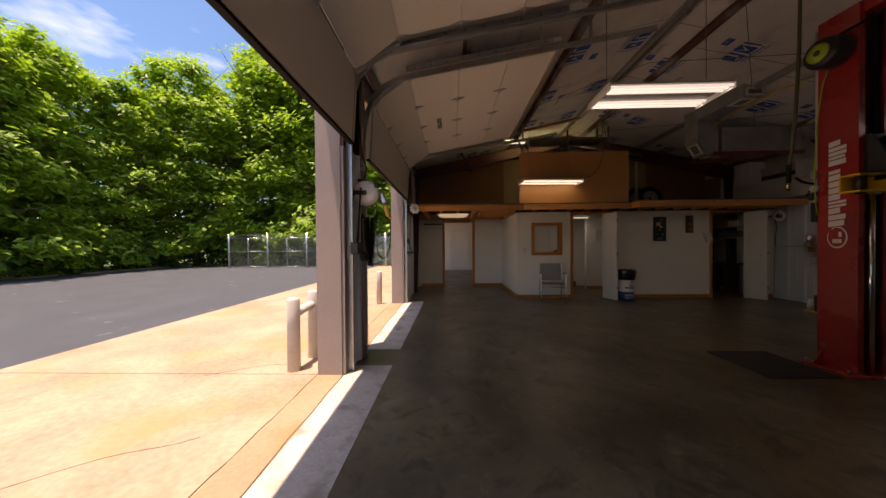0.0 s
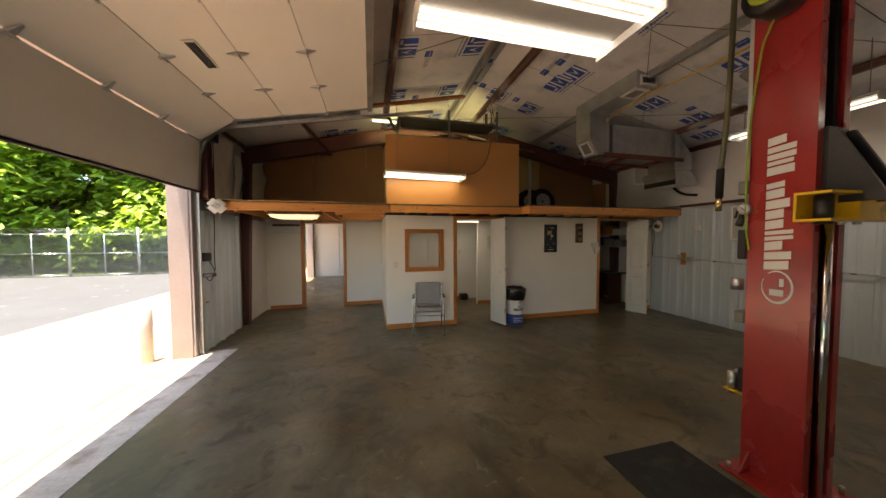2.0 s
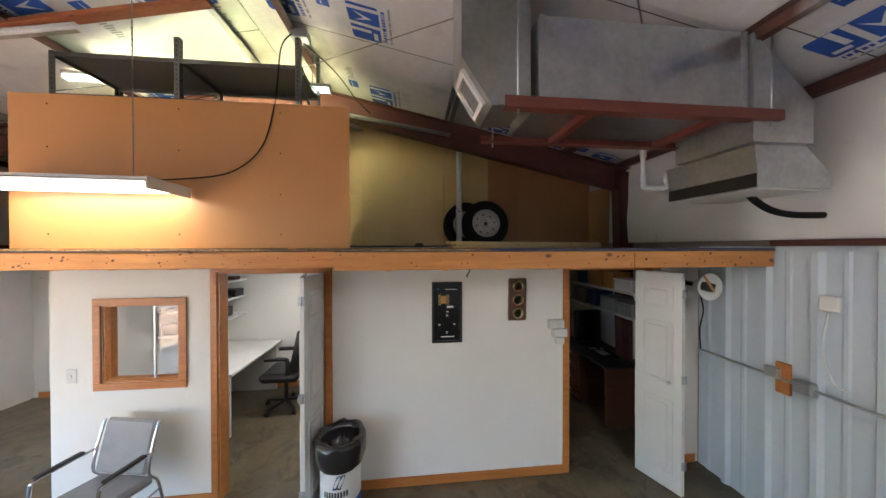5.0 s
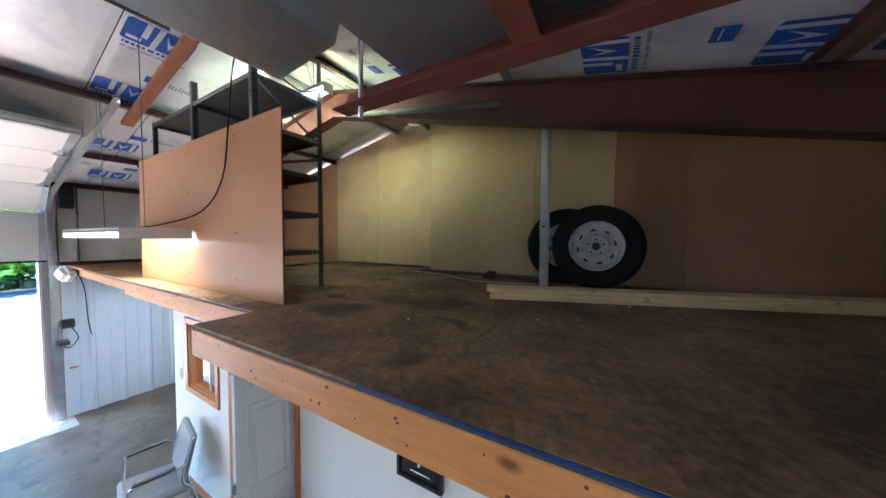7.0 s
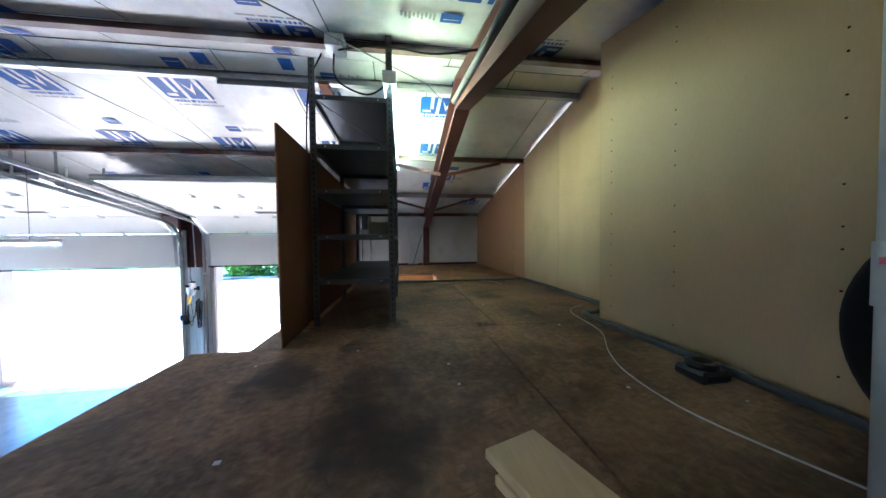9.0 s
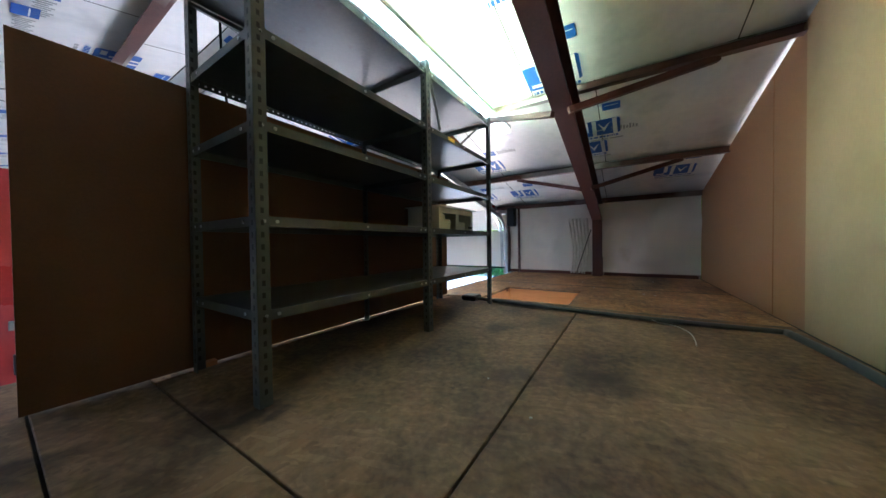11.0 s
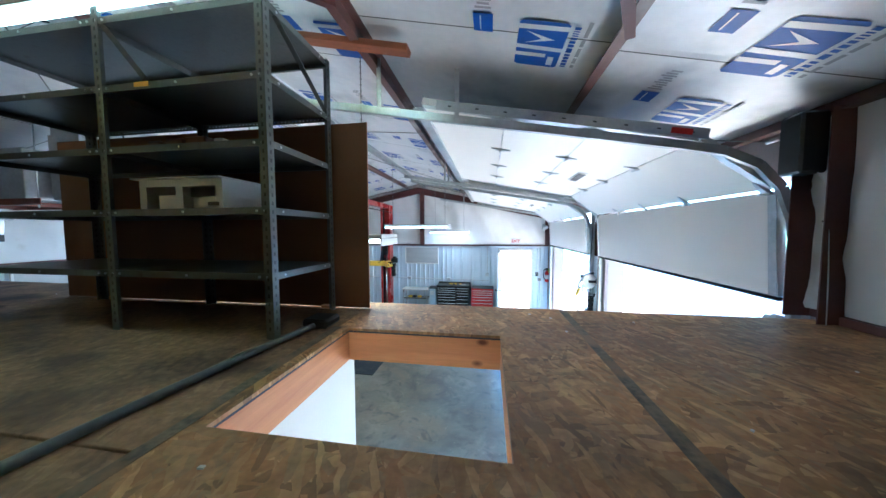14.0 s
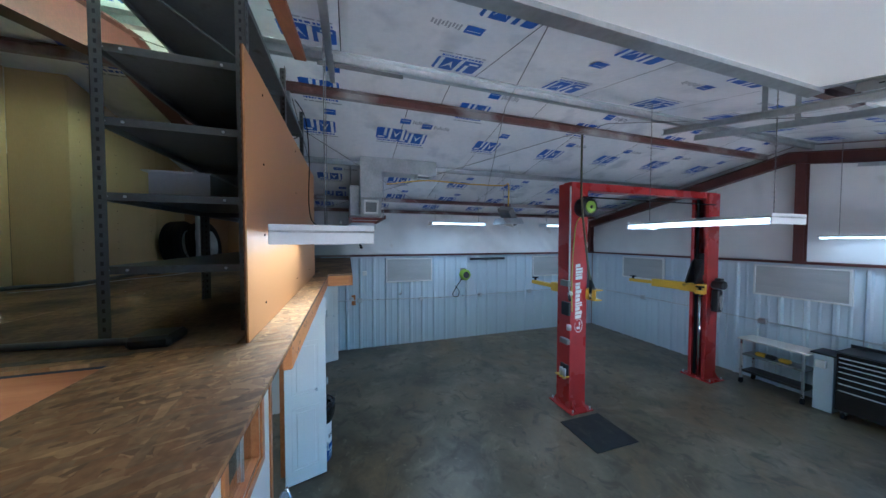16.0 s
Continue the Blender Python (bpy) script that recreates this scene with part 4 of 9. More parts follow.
for c in ((HATCH[0] - 0.04, HATCH[1] - 0.04, 2.02, HATCH[2] + 0.04, HATCH[1] - 0.001, 2.163), (HATCH[0] - 0.04, HATCH[3] + 0.001, 2.02, HATCH[2] + 0.04, HATCH[3] + 0.04, 2.163)):
    part("hatch_board", boxed(*c), BEAM, hf)
for c in ((HATCH[0] - 0.04, HATCH[1], 2.02, HATCH[0] - 0.001, HATCH[3], 2.163), (HATCH[2] + 0.001, HATCH[1], 2.02, HATCH[2] + 0.04, HATCH[3], 2.163)):
    part("hatch_board", boxed(*c), BEAM_Y, hf)

lf = thing("loft_fascia", (1.0, 4.7, 2.02), "knotty orange pine header boards along the loft edge", "header board")
for c in ((XW + 0.22, FRONT_L + 0.08, 2.038, 1.10, FRONT_L + 0.118, 2.163), (1.103, FRONT_L + 0.012, 2.038, JOG_X + 0.038, FRONT_L + 0.05, 2.163), (JOG_X, FRONT_R, 2.038, 5.66, FRONT_R + 0.038, 2.163),
          (5.663, FRONT_R, 2.038, XE - 0.02, FRONT_R + 0.038, 2.163)):
    part("header_board", boxed(*c, bevel=0.004), BEAM, lf)
part("header_board", boxed(JOG_X, FRONT_R + 0.04, 2.038, JOG_X + 0.038, FRONT_L + 0.010, 2.163, bevel=0.003), BEAM_Y, lf)
rnd = random.Random(17)
for k in range(120):
    x = rnd.uniform(XW + 0.3, XE - 0.2)
    y = (FRONT_L + 0.08 if x < 1.10 else FRONT_L + 0.012 if x < JOG_X else FRONT_R) - 0.0008
    z, r = rnd.uniform(2.055, 2.148), rnd.choice((0.003, 0.003, 0.004, 0.006, 0.006, 0.008, 0.010))
    tip = rod(B(), (x, y + 0.002, z), (x, y, z), r, 12)
    if r > 0.005:
        oval = rnd.uniform(0.6, 0.95)
        for v in tip.verts:
            v.co.z = z + (v.co.z - z) * oval + (v.co.x - x) * 0.25
    part("knot" if r > 0.005 else "nail_head", tip, KNOT if r > 0.005 else DARK_WOOD, lf)
part("edge_tape", boxed(4.55, FRONT_R - 0.001, 2.176, XE - 0.02, FRONT_R + 0.0026, 2.184), BLUE_TAPE, lf, "blue tape line")
jo = B()
x = XW + 0.35
while x < 1.0:
    if not HATCH[0] - 0.08 < x < HATCH[2] + 0.08:
        box(jo, x - 0.019, FRONT_L + 0.12, 2.02, x + 0.019, YN - 0.01, 2.163)
    x += 0.405
x = 1.4
while x < XE:
    box(jo, x - 0.019, (FRONT_L + 0.012 if x < JOG_X else FRONT_R) + 0.045, 2.03, x + 0.019, 5.10, 2.163)
    x += 0.405
box(jo, XW + 0.02, 6.75, 2.02, 1.04, 6.79, 2.163)
solid("loft_joists", jo, BEAM_Y, "orange pine joists under the loft deck", "joists", "structure")

# loft back wall: sheets of plywood on studs
back = setting("wall_north_loft", boxed(XW - 0.03, YN + 0.012, DECK_Z - 0.03, XE + 0.02, YN + 0.11, roof_z(XW) - 0.03), SEAM, "loft back wall lined with tall plywood sheets", "wall")
px = XW - 0.02
k = 0
for x1 in (-0.50, 0.70, 1.12, 2.04, 3.25):
    bm = B()
    a, b = px + 0.002, x1 - 0.002
    prism(bm, [(a, DECK_Z), (b, DECK_Z), (b, roof_z(b) - 0.03), (RIDGE_X, roof_z(RIDGE_X) - 0.03), (a, roof_z(a) - 0.03)] if a < RIDGE_X < b
          else [(a, DECK_Z), (b, DECK_Z), (b, roof_z(b) - 0.03), (a, roof_z(a) - 0.03)], YN + 0.002 - 0.002 * (k % 2), YN + 0.012, "y")
    ob = new("plywood_sheet", mesh_of("plywood_sheet", bm, BROWN_BOARD if k in (0, 1, 2) else PLY))
    ob.parent = back
    px, k = x1, k + 1
y0 = 6.86
bm = boxed(3.26, y0 + 0.014, DECK_Z, XE - 0.04, YN + 0.01, roof_z(XE) - 0.02)
wall_step = setting("wall_north_step", bm, SEAM, "stepped loft back wall over the rooms", "wall")
part("plywood_sheet", boxed(3.25, y0, DECK_Z, 3.262, YN, roof_z(3.26) - 0.03), PLY, wall_step)
px = 3.252
for x1, m in ((4.47, PLY), (5.16, PLY), (5.65, BROWN_BOARD), (6.84, BROWN_BOARD)):
    a, b = px + 0.002, x1 - 0.002
    bm = prism(B(), [(a, DECK_Z), (b, DECK_Z), (b, roof_z(b) - 0.03), (a, roof_z(a) - 0.03)], y0, y0 + 0.012, "y")
    ob = new("plywood_sheet", mesh_of("plywood_sheet", bm, m))
    ob.parent = wall_step
    px = x1
part("plywood_sheet", boxed(6.822, 6.38, DECK_Z, 6.836, 6.857, roof_z(6.83) - 0.26), BROWN_BOARD, wall_step)
scr = B()
for cx in (3.36, 3.80, 4.36):
    for k in range(8):
        for dz in (0, 0.07) if k % 3 else (0,):
            rod(scr, (cx, y0 + 0.002, 2.3 + k * 0.2 + dz), (cx, y0 - 0.003, 2.3 + k * 0.2 + dz), 0.0035, 6)
part("screw_head", scr, RUBBER, wall_step, "dark screw heads")

# rooms under the loft
OY0, OY1 = 5.11, 5.22
DO, CO, WI = (2.33, 3.23), (5.50, 6.42), (1.44, 2.03, 1.07, 1.72)
top = 2.02
rm = B()
box(rm, 1.05, OY0, 0, WI[0], OY1, top)
box(rm, WI[0], OY0, 0, WI[1], OY1, WI[2])
box(rm, WI[0], OY0, WI[3], WI[1], OY1, top)
box(rm, WI[1], OY0, 0, DO[0], OY1, top)
bmesh.ops.remove_doubles(rm, verts=rm.verts, dist=0.0005)
setting("wall_office", rm, DRYWALL, "white painted drywall front of the office round its window", "wall")
setting("wall_office_middle", boxed(DO[1], OY0, 0, CO[0], OY1, top), DRYWALL, "white painted drywall between office and closet doors", "wall")
setting("wall_closet_front", boxed(CO[1], OY0, 0, XE + 0.018, OY1, top), DRYWALL, "white painted drywall beside the closet door", "wall")
for c in (DO, CO):
    setting("door_head", boxed(c[0], OY0, 1.995, c[1], OY1, top), DRYWALL, "white drywall strip over a door opening", "wall")
setting("wall_office_side", boxed(1.05, OY1, 0, 1.15, YN, top), DRYWALL, "white painted drywall side of the office", "wall")
setting("wall_closet", boxed(4.55, OY1, 0, 4.65, YN, top), DRYWALL, "white partition between office and closet", "wall")
setting("wall_office_back", boxed(1.05, YN, 0, XE + 0.018, YN + 0.1, top), DRYWALL, "white painted back wall of the rooms", "wall")
setting("wall_closet_back", boxed(4.65, 6.90, 0, 6.889, 6.96, top), DRYWALL, "cream painted back wall of the closet", "wall")
setting("wall_closet_side", boxed(6.8895, OY1, 0, 6.899, 6.96, top), DRYWALL, "cream painted side wall of the closet", "wall")
setting("wall_office_nib", boxed(3.3, 6.55, 0, 4.55, 6.65, top), DRYWALL, "white nib wall inside the office", "wall")
setting("ceiling_rooms", boxed(1.15, OY1, top, XE, YN, top + 0.008), DRYWALL, "plain white ceiling of the rooms under the loft", "ceiling")
HD = (-0.73, 0.16)
hb = B()
box(hb, XW - 0.03, YN, 0, HD[0], YN + 0.11, top)
box(hb, HD[1], YN, 0, 1.05, YN + 0.11, top)
box(hb, HD[0], YN, 1.99, HD[1], YN + 0.11, top)
setting("wall_hall", hb, DRYWALL, "white wall with an open doorway to the next bay", "wall")
setting("wall_north_upper", boxed(XW - 0.03, YN + 0.112, top, XE, YN + 0.2, roof_z(XE)), DRYWALL, "wall over the doorway on the next bay's side", "wall")


def casing(x0, x1, y, z, both=False):
    """Orange casing round a doorway, with jamb linings."""
    t = B()
    for s in ((x0 - 0.055, x0), (x1, x1 + 0.055)):
        box(t, s[0], y - 0.014, 0, s[1], y - 0.001, z + 0.0, 0.003)
    box(t, x0 - 0.055, y - 0.014, z, x1 + 0.055, y - 0.001, min(z + 0.055, 2.018), 0.003)
    for s in ((x0 - 0.001, x0 + 0.016), (x1 - 0.016, x1 + 0.001)):
        box(t, s[0], y - 0.001, 0, s[1], y + 0.113, z - 0.001)
    box(t, x0, y - 0.001, z - 0.017, x1, y + 0.113, z - 0.001)
    return setting("trim", t, TRIM, "orange stained pine door casing", "door casing")


casing(*DO, OY0, 1.985)
casing(*CO, OY0, 1.985)
casing(*HD, YN, 1.985)
bb = B()
for c in ((1.036, OY0 - 0.014, DO[0] - 0.056, OY0 - 0.001), (DO[1] + 0.056, OY0 - 0.014, CO[0] - 0.056, OY0 - 0.001), (CO[1] + 0.056, OY0 - 0.014, XE - 0.02, OY0 - 0.001),
          (1.036, OY0 - 0.001, 1.049, YN - 0.001), (XW + 0.05, YN - 0.014, HD[0] - 0.056, YN - 0.001), (HD[1] + 0.056, YN - 0.014, 1.036, YN - 0.001),
          (1.16, YN - 0.014, 3.3, YN - 0.001), (3.3, 6.536, 4.55, 6.549), (4.66, 6.886, 6.66, 6.899)):
    box(bb, c[0], c[1], 0.0, c[2], c[3], 0.085, 0.003)
setting("baseboard", bb, TRIM, "orange stained pine baseboard", "baseboard")
wf = thing("window_1", (1.735, OY0, 1.0), "fixed office window in an orange stained pine frame", "window")
wf["kind"] = "structure"
fr = B()
x0, x1, z0, z1 = 1.375, 2.09, 1.01, 1.775
for c in ((x0, z0, x1, z0 + 0.06), (x0, z1 - 0.06, x1, z1), (x0, z0 + 0.06, x0 + 0.06, z1 - 0.06), (x1 - 0.06, z0 + 0.06, x1, z1 - 0.06)):
    box(fr, c[0], OY0 - 0.018, c[1], c[2], OY0 - 0.001, c[3], 0.004)
for c in ((WI[0], WI[2], WI[1], WI[2] + 0.015), (WI[0], WI[3] - 0.015, WI[1], WI[3]), (WI[0], WI[2] + 0.015, WI[0] + 0.015, WI[3] - 0.015), (WI[1] - 0.015, WI[2] + 0.015, WI[1], WI[3] - 0.015)):
    box(fr, c[0], OY0, c[1], c[2], OY1 - 0.002, c[3])
part("window_frame", fr, TRIM, wf)
pane = part("pane", boxed(WI[0] + 0.015, 5.158, WI[2] + 0.015, WI[1] - 0.015, 5.164, WI[3] - 0.015), GLASS, wf)
pane.visible_shadow = False
part("sliding_stile", boxed(1.80, 5.140, WI[2] + 0.015, 1.812, 5.156, WI[3] - 0.015), GALV, wf, "bright edge of the sliding pane")

# next bay beyond the doorway
nb = B()
box(nb, W_OUT, YN + 0.2, 0, XW - 0.04, 7.95, 3.3)
box(nb, W_OUT, 10.9, 0, XW - 0.04, 11.45, 3.3)
box(nb, W_OUT, 7.95, 2.6, XW - 0.04, 10.9, 3.3)
box(nb, W_OUT, 12.9, 0, XW - 0.04, HALL_N, 3.3)
box(nb, W_OUT, 11.45, 2.6, XW - 0.04, 12.9, 3.3)
setting("wall_west_bay", nb, BROWN_METAL, "outer wall of the next bay with open doors", "wall")
setting("wall_north_bay", boxed(W_OUT, HALL_N, 0, XE + 0.16, HALL_N + 0.12, RIDGE_Z), DRYWALL, "white end wall of the next bay", "wall")
setting("wall_east_bay", boxed(1.6, YN + 0.2, 0, 1.7, HALL_N, 3.4), DRYWALL, "white side wall of the next bay", "wall")
d = thing("door_2", (-0.1, HALL_N - 0.05, 0), "closed white panelled door in the end wall of the next bay", "door")
d["kind"] = "structure"
part("leaf", boxed(-0.52, HALL_N - 0.04, 0.005, 0.36, HALL_N - 0.002, 2.02, bevel=0.004), WHITE_PAINT, d)
fr = B()
for c in ((-0.60, 0, -0.53, 2.09), (0.37, 0, 0.44, 2.09), (-0.53, 2.03, 0.37, 2.09)):
    box(fr, c[0], HALL_N - 0.06, c[1], c[2], HALL_N - 0.002, c[3], 0.004)
part("door_frame", fr, WHITE_PAINT, d)

# outside: one sheet of ground to the horizon, with paving on it
setting("ground", boxed(-600, -600, -0.40, 600, 600, -0.085), GRASS, "rough mown grass round the yard", "ground")
setting("road", boxed(-19.5, -30, -0.2, -5.25, 17.2, -0.045), ASPHALT, "dark asphalt yard with pale scuffs", "asphalt yard")
ap = B()
for y0, y1 in ((-6.8, -2.75), (-2.75, 1.05), (1.05, 4.9), (4.9, 9.6), (9.6, 17.0)):
    box(ap, -5.25, y0 + 0.006, -0.2, W_OUT - 0.02, y1 - 0.006, -0.012, 0.004)
box(ap, W_OUT - 0.02, YS - 0.15, -0.2, W_OUT, 16, -0.006)
setting("pavement", ap, APRON, "sunlit tan concrete apron with joints before the doors", "concrete apron")
setting("pavement", boxed(-5.24, -60, -0.2, 14, -12.3, -0.02), APRON, "pale sunlit concrete beyond the parking lot", "concrete pavement")
setting("road", boxed(-5.24, -12.29, -0.2, 14, YS - 1.3, -0.03), GREY_LOT, "worn grey parking lot outside the exit door", "parking lot")
setting("pavement", boxed(-1.79, YS - 1.29, -0.2, 9, YS - 0.16, -0.02), APRON, "sunlit concrete path outside the exit door", "concrete path")
ck = B()
rnd = random.Random(4)
for x0, amp, r in ((-1.835, 0.012, 0.005), (-1.566, 0.010, 0.004)):
    pts, y = [], -3.0
    while y < 7.5:
        pts.append((x0 + rnd.uniform(-amp, amp), y, 0.0035 if x0 > -1.7 else -0.0125))
        y += rnd.uniform(0.10, 0.30)
    hose(ck, pts, r, 5, 2)
for pts in (((-2.9, -0.35), (-2.6, -0.1), (-2.3, 0.02), (-2.18, 0.1)), ((-2.95, 1.0), (-2.75, 1.12), (-2.5, 1.25), (-2.2, 1.3)), ((-4.6, -1.2), (-4.1, -1.0), (-3.7, -1.05), (-3.3, -0.8))):
    hose(ck, [(x, y, -0.0125) for x, y in pts], 0.003, 5, 4)
solid("paving_crack", ck, CRACK, "dark weathered cracks along the apron joints", "crack", "structure")
rb = joined_boxes(*((-1.808, y0 + 0.014, -0.05, -1.557, y1 - 0.014, 0.004) for y0, y1 in (D1, D2)))
setting("pavement", rb, RIBBON, "ochre-stained concrete ribbon along the doors", "concrete strip")
# pale strips cut to the outline of the sun patches inside the doors
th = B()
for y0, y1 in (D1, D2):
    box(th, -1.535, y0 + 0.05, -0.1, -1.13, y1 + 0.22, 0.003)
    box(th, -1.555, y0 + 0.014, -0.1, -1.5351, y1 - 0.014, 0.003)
setting("trim", th, SUN_PATCH, "worn concrete inside a big door, painted pale where its sun patch falls", "threshold")


# ---------------------------------------------------------------- big overhead doors
PROFILE = [(-1.450, 2.27), (-1.410, 2.92), (-0.98, 3.235), (-0.395, 3.35), (0.195, 3.455), (0.78, 3.575)]


def hinge_mesh():
    """A folded zinc hinge: two wing plates and a knuckle, across a joint that runs along y."""
    bm = B()
    for s in (-1, 1):
        v = [bm.verts.new(p) for p in ((0, -0.034, -0.003), (0, 0.034, -0.003), (s * 0.095, 0.009, -0.003), (s * 0.095, -0.009, -0.003),
                                       (0, -0.026, -0.022), (0, 0.026, -0.022), (s * 0.095, 0.009, -0.007), (s * 0.095, -0.009, -0.007))]
        for q in ((0, 1, 2, 3), (4, 7, 6, 5), (0, 4, 5, 1), (1, 5, 6, 2), (2, 6, 7, 3), (3, 7, 4, 0)):
            bm.faces.new([v[i] for i in q])
    rod(bm, (0, -0.045, -0.022), (0, 0.045, -0.022), 0.010, 8)
    return mesh_of("hinge", bm, STEEL)


HINGE = hinge_mesh()


def overhead_door(y0, y1):
    door = thing("overhead_door", ((PROFILE[0][0]), (y0 + y1) / 2, 2.26), "almond steel sectional overhead door, drawn up almost open on curved tracks", "garage door", "big overhead doors")
    ya, yb, t = y0 - 0.055, y1 + 0.045, 0.045
    for k, (a, b) in enumerate(zip(PROFILE, PROFILE[1:])):
        d = Vector((b[0] - a[0], 0, b[1] - a[1]))
        up = Vector((-d.z, 0, d.x)).normalized()
        d.normalize()
        p, q = Vector((a[0], 0, a[1])) + d * (0.016 if k == 1 else 0.003), Vector((b[0], 0, b[1])) - d * 0.004
        bm = prism(B(), [(p.x, p.z), (q.x, q.z), (q.x + up.x * t, q.z + up.z * t), (p.x + up.x * t, p.z + up.z * t)], ya, yb, "y")
        sec = part("door_section", bm, DOOR_SKIN, door)
        st = B()
        for y in (ya + 0.03, yb - 0.03):
            m = (p + q) / 2 - up * 0.002
            bar(st, (p.x - up.x * 0.002, y, p.z - up.z * 0.002), (q.x - up.x * 0.002, y, q.z - up.z * 0.002), 0.055, 0.004, up=tuple(up))
        part("end_stile", st, GALV, sec, "bare zinc end stile")
        if k == 2:
            c = (p + q) / 2
            n = 0.21
            v0, v1 = c - d * 0.05, c + d * 0.05
            vent = B()
            ym = (ya + yb) / 2
            bar(vent, (c.x - up.x * 0.004, ym - n, c.z - up.z * 0.004), (c.x - up.x * 0.004, ym + n, c.z - up.z * 0.004), 0.10, 0.012, up=tuple(up))
            part("vent", vent, WHITE_PLASTIC, sec, "pale slotted vent")
            lou = B()
            for s in range(4):
                e = c + d * (-0.028 + s * 0.019)
                bar(lou, (e.x - up.x * 0.0125, ym - n + 0.02, e.z - up.z * 0.0125), (e.x - up.x * 0.0125, ym + n - 0.02, e.z - up.z * 0.0125), 0.013, 0.006, up=tuple(up))
            part("vent_slot", lou, BLACK, sec, "dark vent slots")
        if k > 0:
            ang = atan2(d.z, d.x)
            for y in (ya + 0.06, ya + (yb - ya) * 0.27, (ya + yb) / 2, ya + (yb - ya) * 0.73, yb - 0.06):
                ob = new("hinge", HINGE)
                ob.parent = sec
                ob.matrix_basis = Matrix.Translation(Vector((a[0], y, a[1])) - Vector((0, 0, 0.0)) - door.location) @ Matrix.Rotation(-ang, 4, "Y")
    a, b = PROFILE[-1], PROFILE[-2]
    part("bottom_seal", boxed(-1.495, ya, 2.245, -1.448, yb, 2.268, bevel=0.004), RUBBER, door, "dark rubber bottom seal")
    part("top_rail", joined_boxes((0.765, ya, 3.545, 0.770, yb, 3.635), (0.770, ya, 3.545, 0.838, yb, 3.550)), GALV, door, "zinc top rail")
    return door


overhead_door(*D1)
overhead_door(*D2)


def door_track(y, side):
    """A C-shaped track up the jamb, round the curve and back under the roof, with its hangers."""
    tr = thing("door_track", (-1.44, y, 0), "galvanised steel overhead door track with hanger angles", "door track", "door tracks")
    pts = [(-1.508, 0.02), (-1.505, 2.50), (-1.475, 2.74), (-1.405, 2.93), (-1.28, 3.07), (-1.10, 3.155), (-0.85, 3.205), (1.80, 3.655)]
    bm = B()
    for a, b in zip(pts, pts[1:]):
        n = Vector((-(b[1] - a[1]), 0, b[0] - a[0])).normalized()
        for off, w, h in ((Vector((0, side * 0.028, 0)), 0.004, 0.052), (n * 0.024 + Vector((0, side * 0.014, 0)), 0.030, 0.004), (-n * 0.024 + Vector((0, side * 0.014, 0)), 0.030, 0.004)):
            bar(bm, Vector((a[0], y, a[1])) + off, Vector((b[0], y, b[1])) + off, w, h, up=tuple(n))
    part("track", bm, GALV, tr)
    ang = B()
    box(ang, -1.535, y + side * 0.03, 0.0, -1.482, y + side * 0.034, 3.0)
    box(ang, -1.535, y + side * 0.034, 0.0, -1.531, y + side * 0.085, 3.0)
    part("jamb_angle", ang, GALV, tr)
    for x in (0.52, 1.07):
        z = 3.205 + (x + 0.85) * 0.17
        h = B()
        box(h, x - 0.016, y + side * 0.030, z, x + 0.016, y + side * 0.034, roof_z(x) - 0.02)
        for k in range(int((roof_z(x) - z) / 0.045)):
            box(h, x - 0.006, y + side * 0.0335, z + 0.03 + k * 0.045, x + 0.006, y + side * 0.0355, z + 0.052 + k * 0.045)
        part("hanger", h, GALV, tr, "punched steel hanger angle")
    sa = B()
    a, b = Vector((-1.0, y + side * 0.036, 3.255)), Vector((0.66, y + side * 0.036, 3.537))
    bar(sa, a, b, 0.004, 0.062, up=(0, 0, 1))
    bar(sa, a + Vector((0, -side * 0.016, 0.031)), b + Vector((0, -side * 0.016, 0.031)), 0.034, 0.004, up=(0, 0, 1))
    st = part("stiffener", sa, GALV, tr, "galvanised angle stiffening the track")
    for k in range(9):
        c = a.lerp(b, (k + 0.5) / 9)
        part("slot", box(B(), c.x - 0.011, c.y - 0.0028, c.z - 0.004, c.x + 0.011, c.y + 0.0028, c.z + 0.004, 0.0, Matrix.Rotation(-0.168, 3, "Y")), BLACK, st)
    if y > 4:
        c = a.lerp(b, 0.09)
        part("warning_label", box(B(), c.x - 0.06, c.y, c.z - 0.018, c.x + 0.06, c.y + side * 0.003, c.z + 0.018, 0.0, Matrix.Rotation(-0.168, 3, "Y")), RED_PAINT, tr, "red warning label strip")
    for z in (0.6, 1.2, 1.8, 2.4):
        part("bracket", boxed(-1.53, y + side * 0.034, z, -1.482, y + side * 0.046, z + 0.05, bevel=0.003), STEEL, tr, "track bracket bolted to the jamb")
    return tr


for y0, y1 in (D1, D2):
    door_track(y0 - 0.075, -1)
    door_track(y1 + 0.062, 1)

post_ = B()
box(post_, -1.535, 4.655, DECK_Z + 0.002, -1.40, 4.661, 3.30)
box(post_, -1.535, 4.835, DECK_Z + 0.002, -1.40, 4.841, 3.30)
box(post_, -1.535, 4.661, DECK_Z + 0.002, -1.529, 4.835, 3.30)
setting("trim", post_, RED_OXIDE, "dark red steel channel beside the big door over the loft", "door post")
setting("trim", joined_boxes((XW - 0.03, 4.845, DECK_Z + 0.001, XW + 0.01, 5.96, DECK_Z + 0.045), (XW - 0.03, 6.13, DECK_Z + 0.001, XW + 0.01, YN - 0.03, DECK_Z + 0.045)), RED_OXIDE, "dark steel angle along the foot of the loft wall", "wall trim")
op = thing("door_opener", (-1.40, 4.72, 3.0), "black jackshaft door opener box beside the door curve", "door opener")
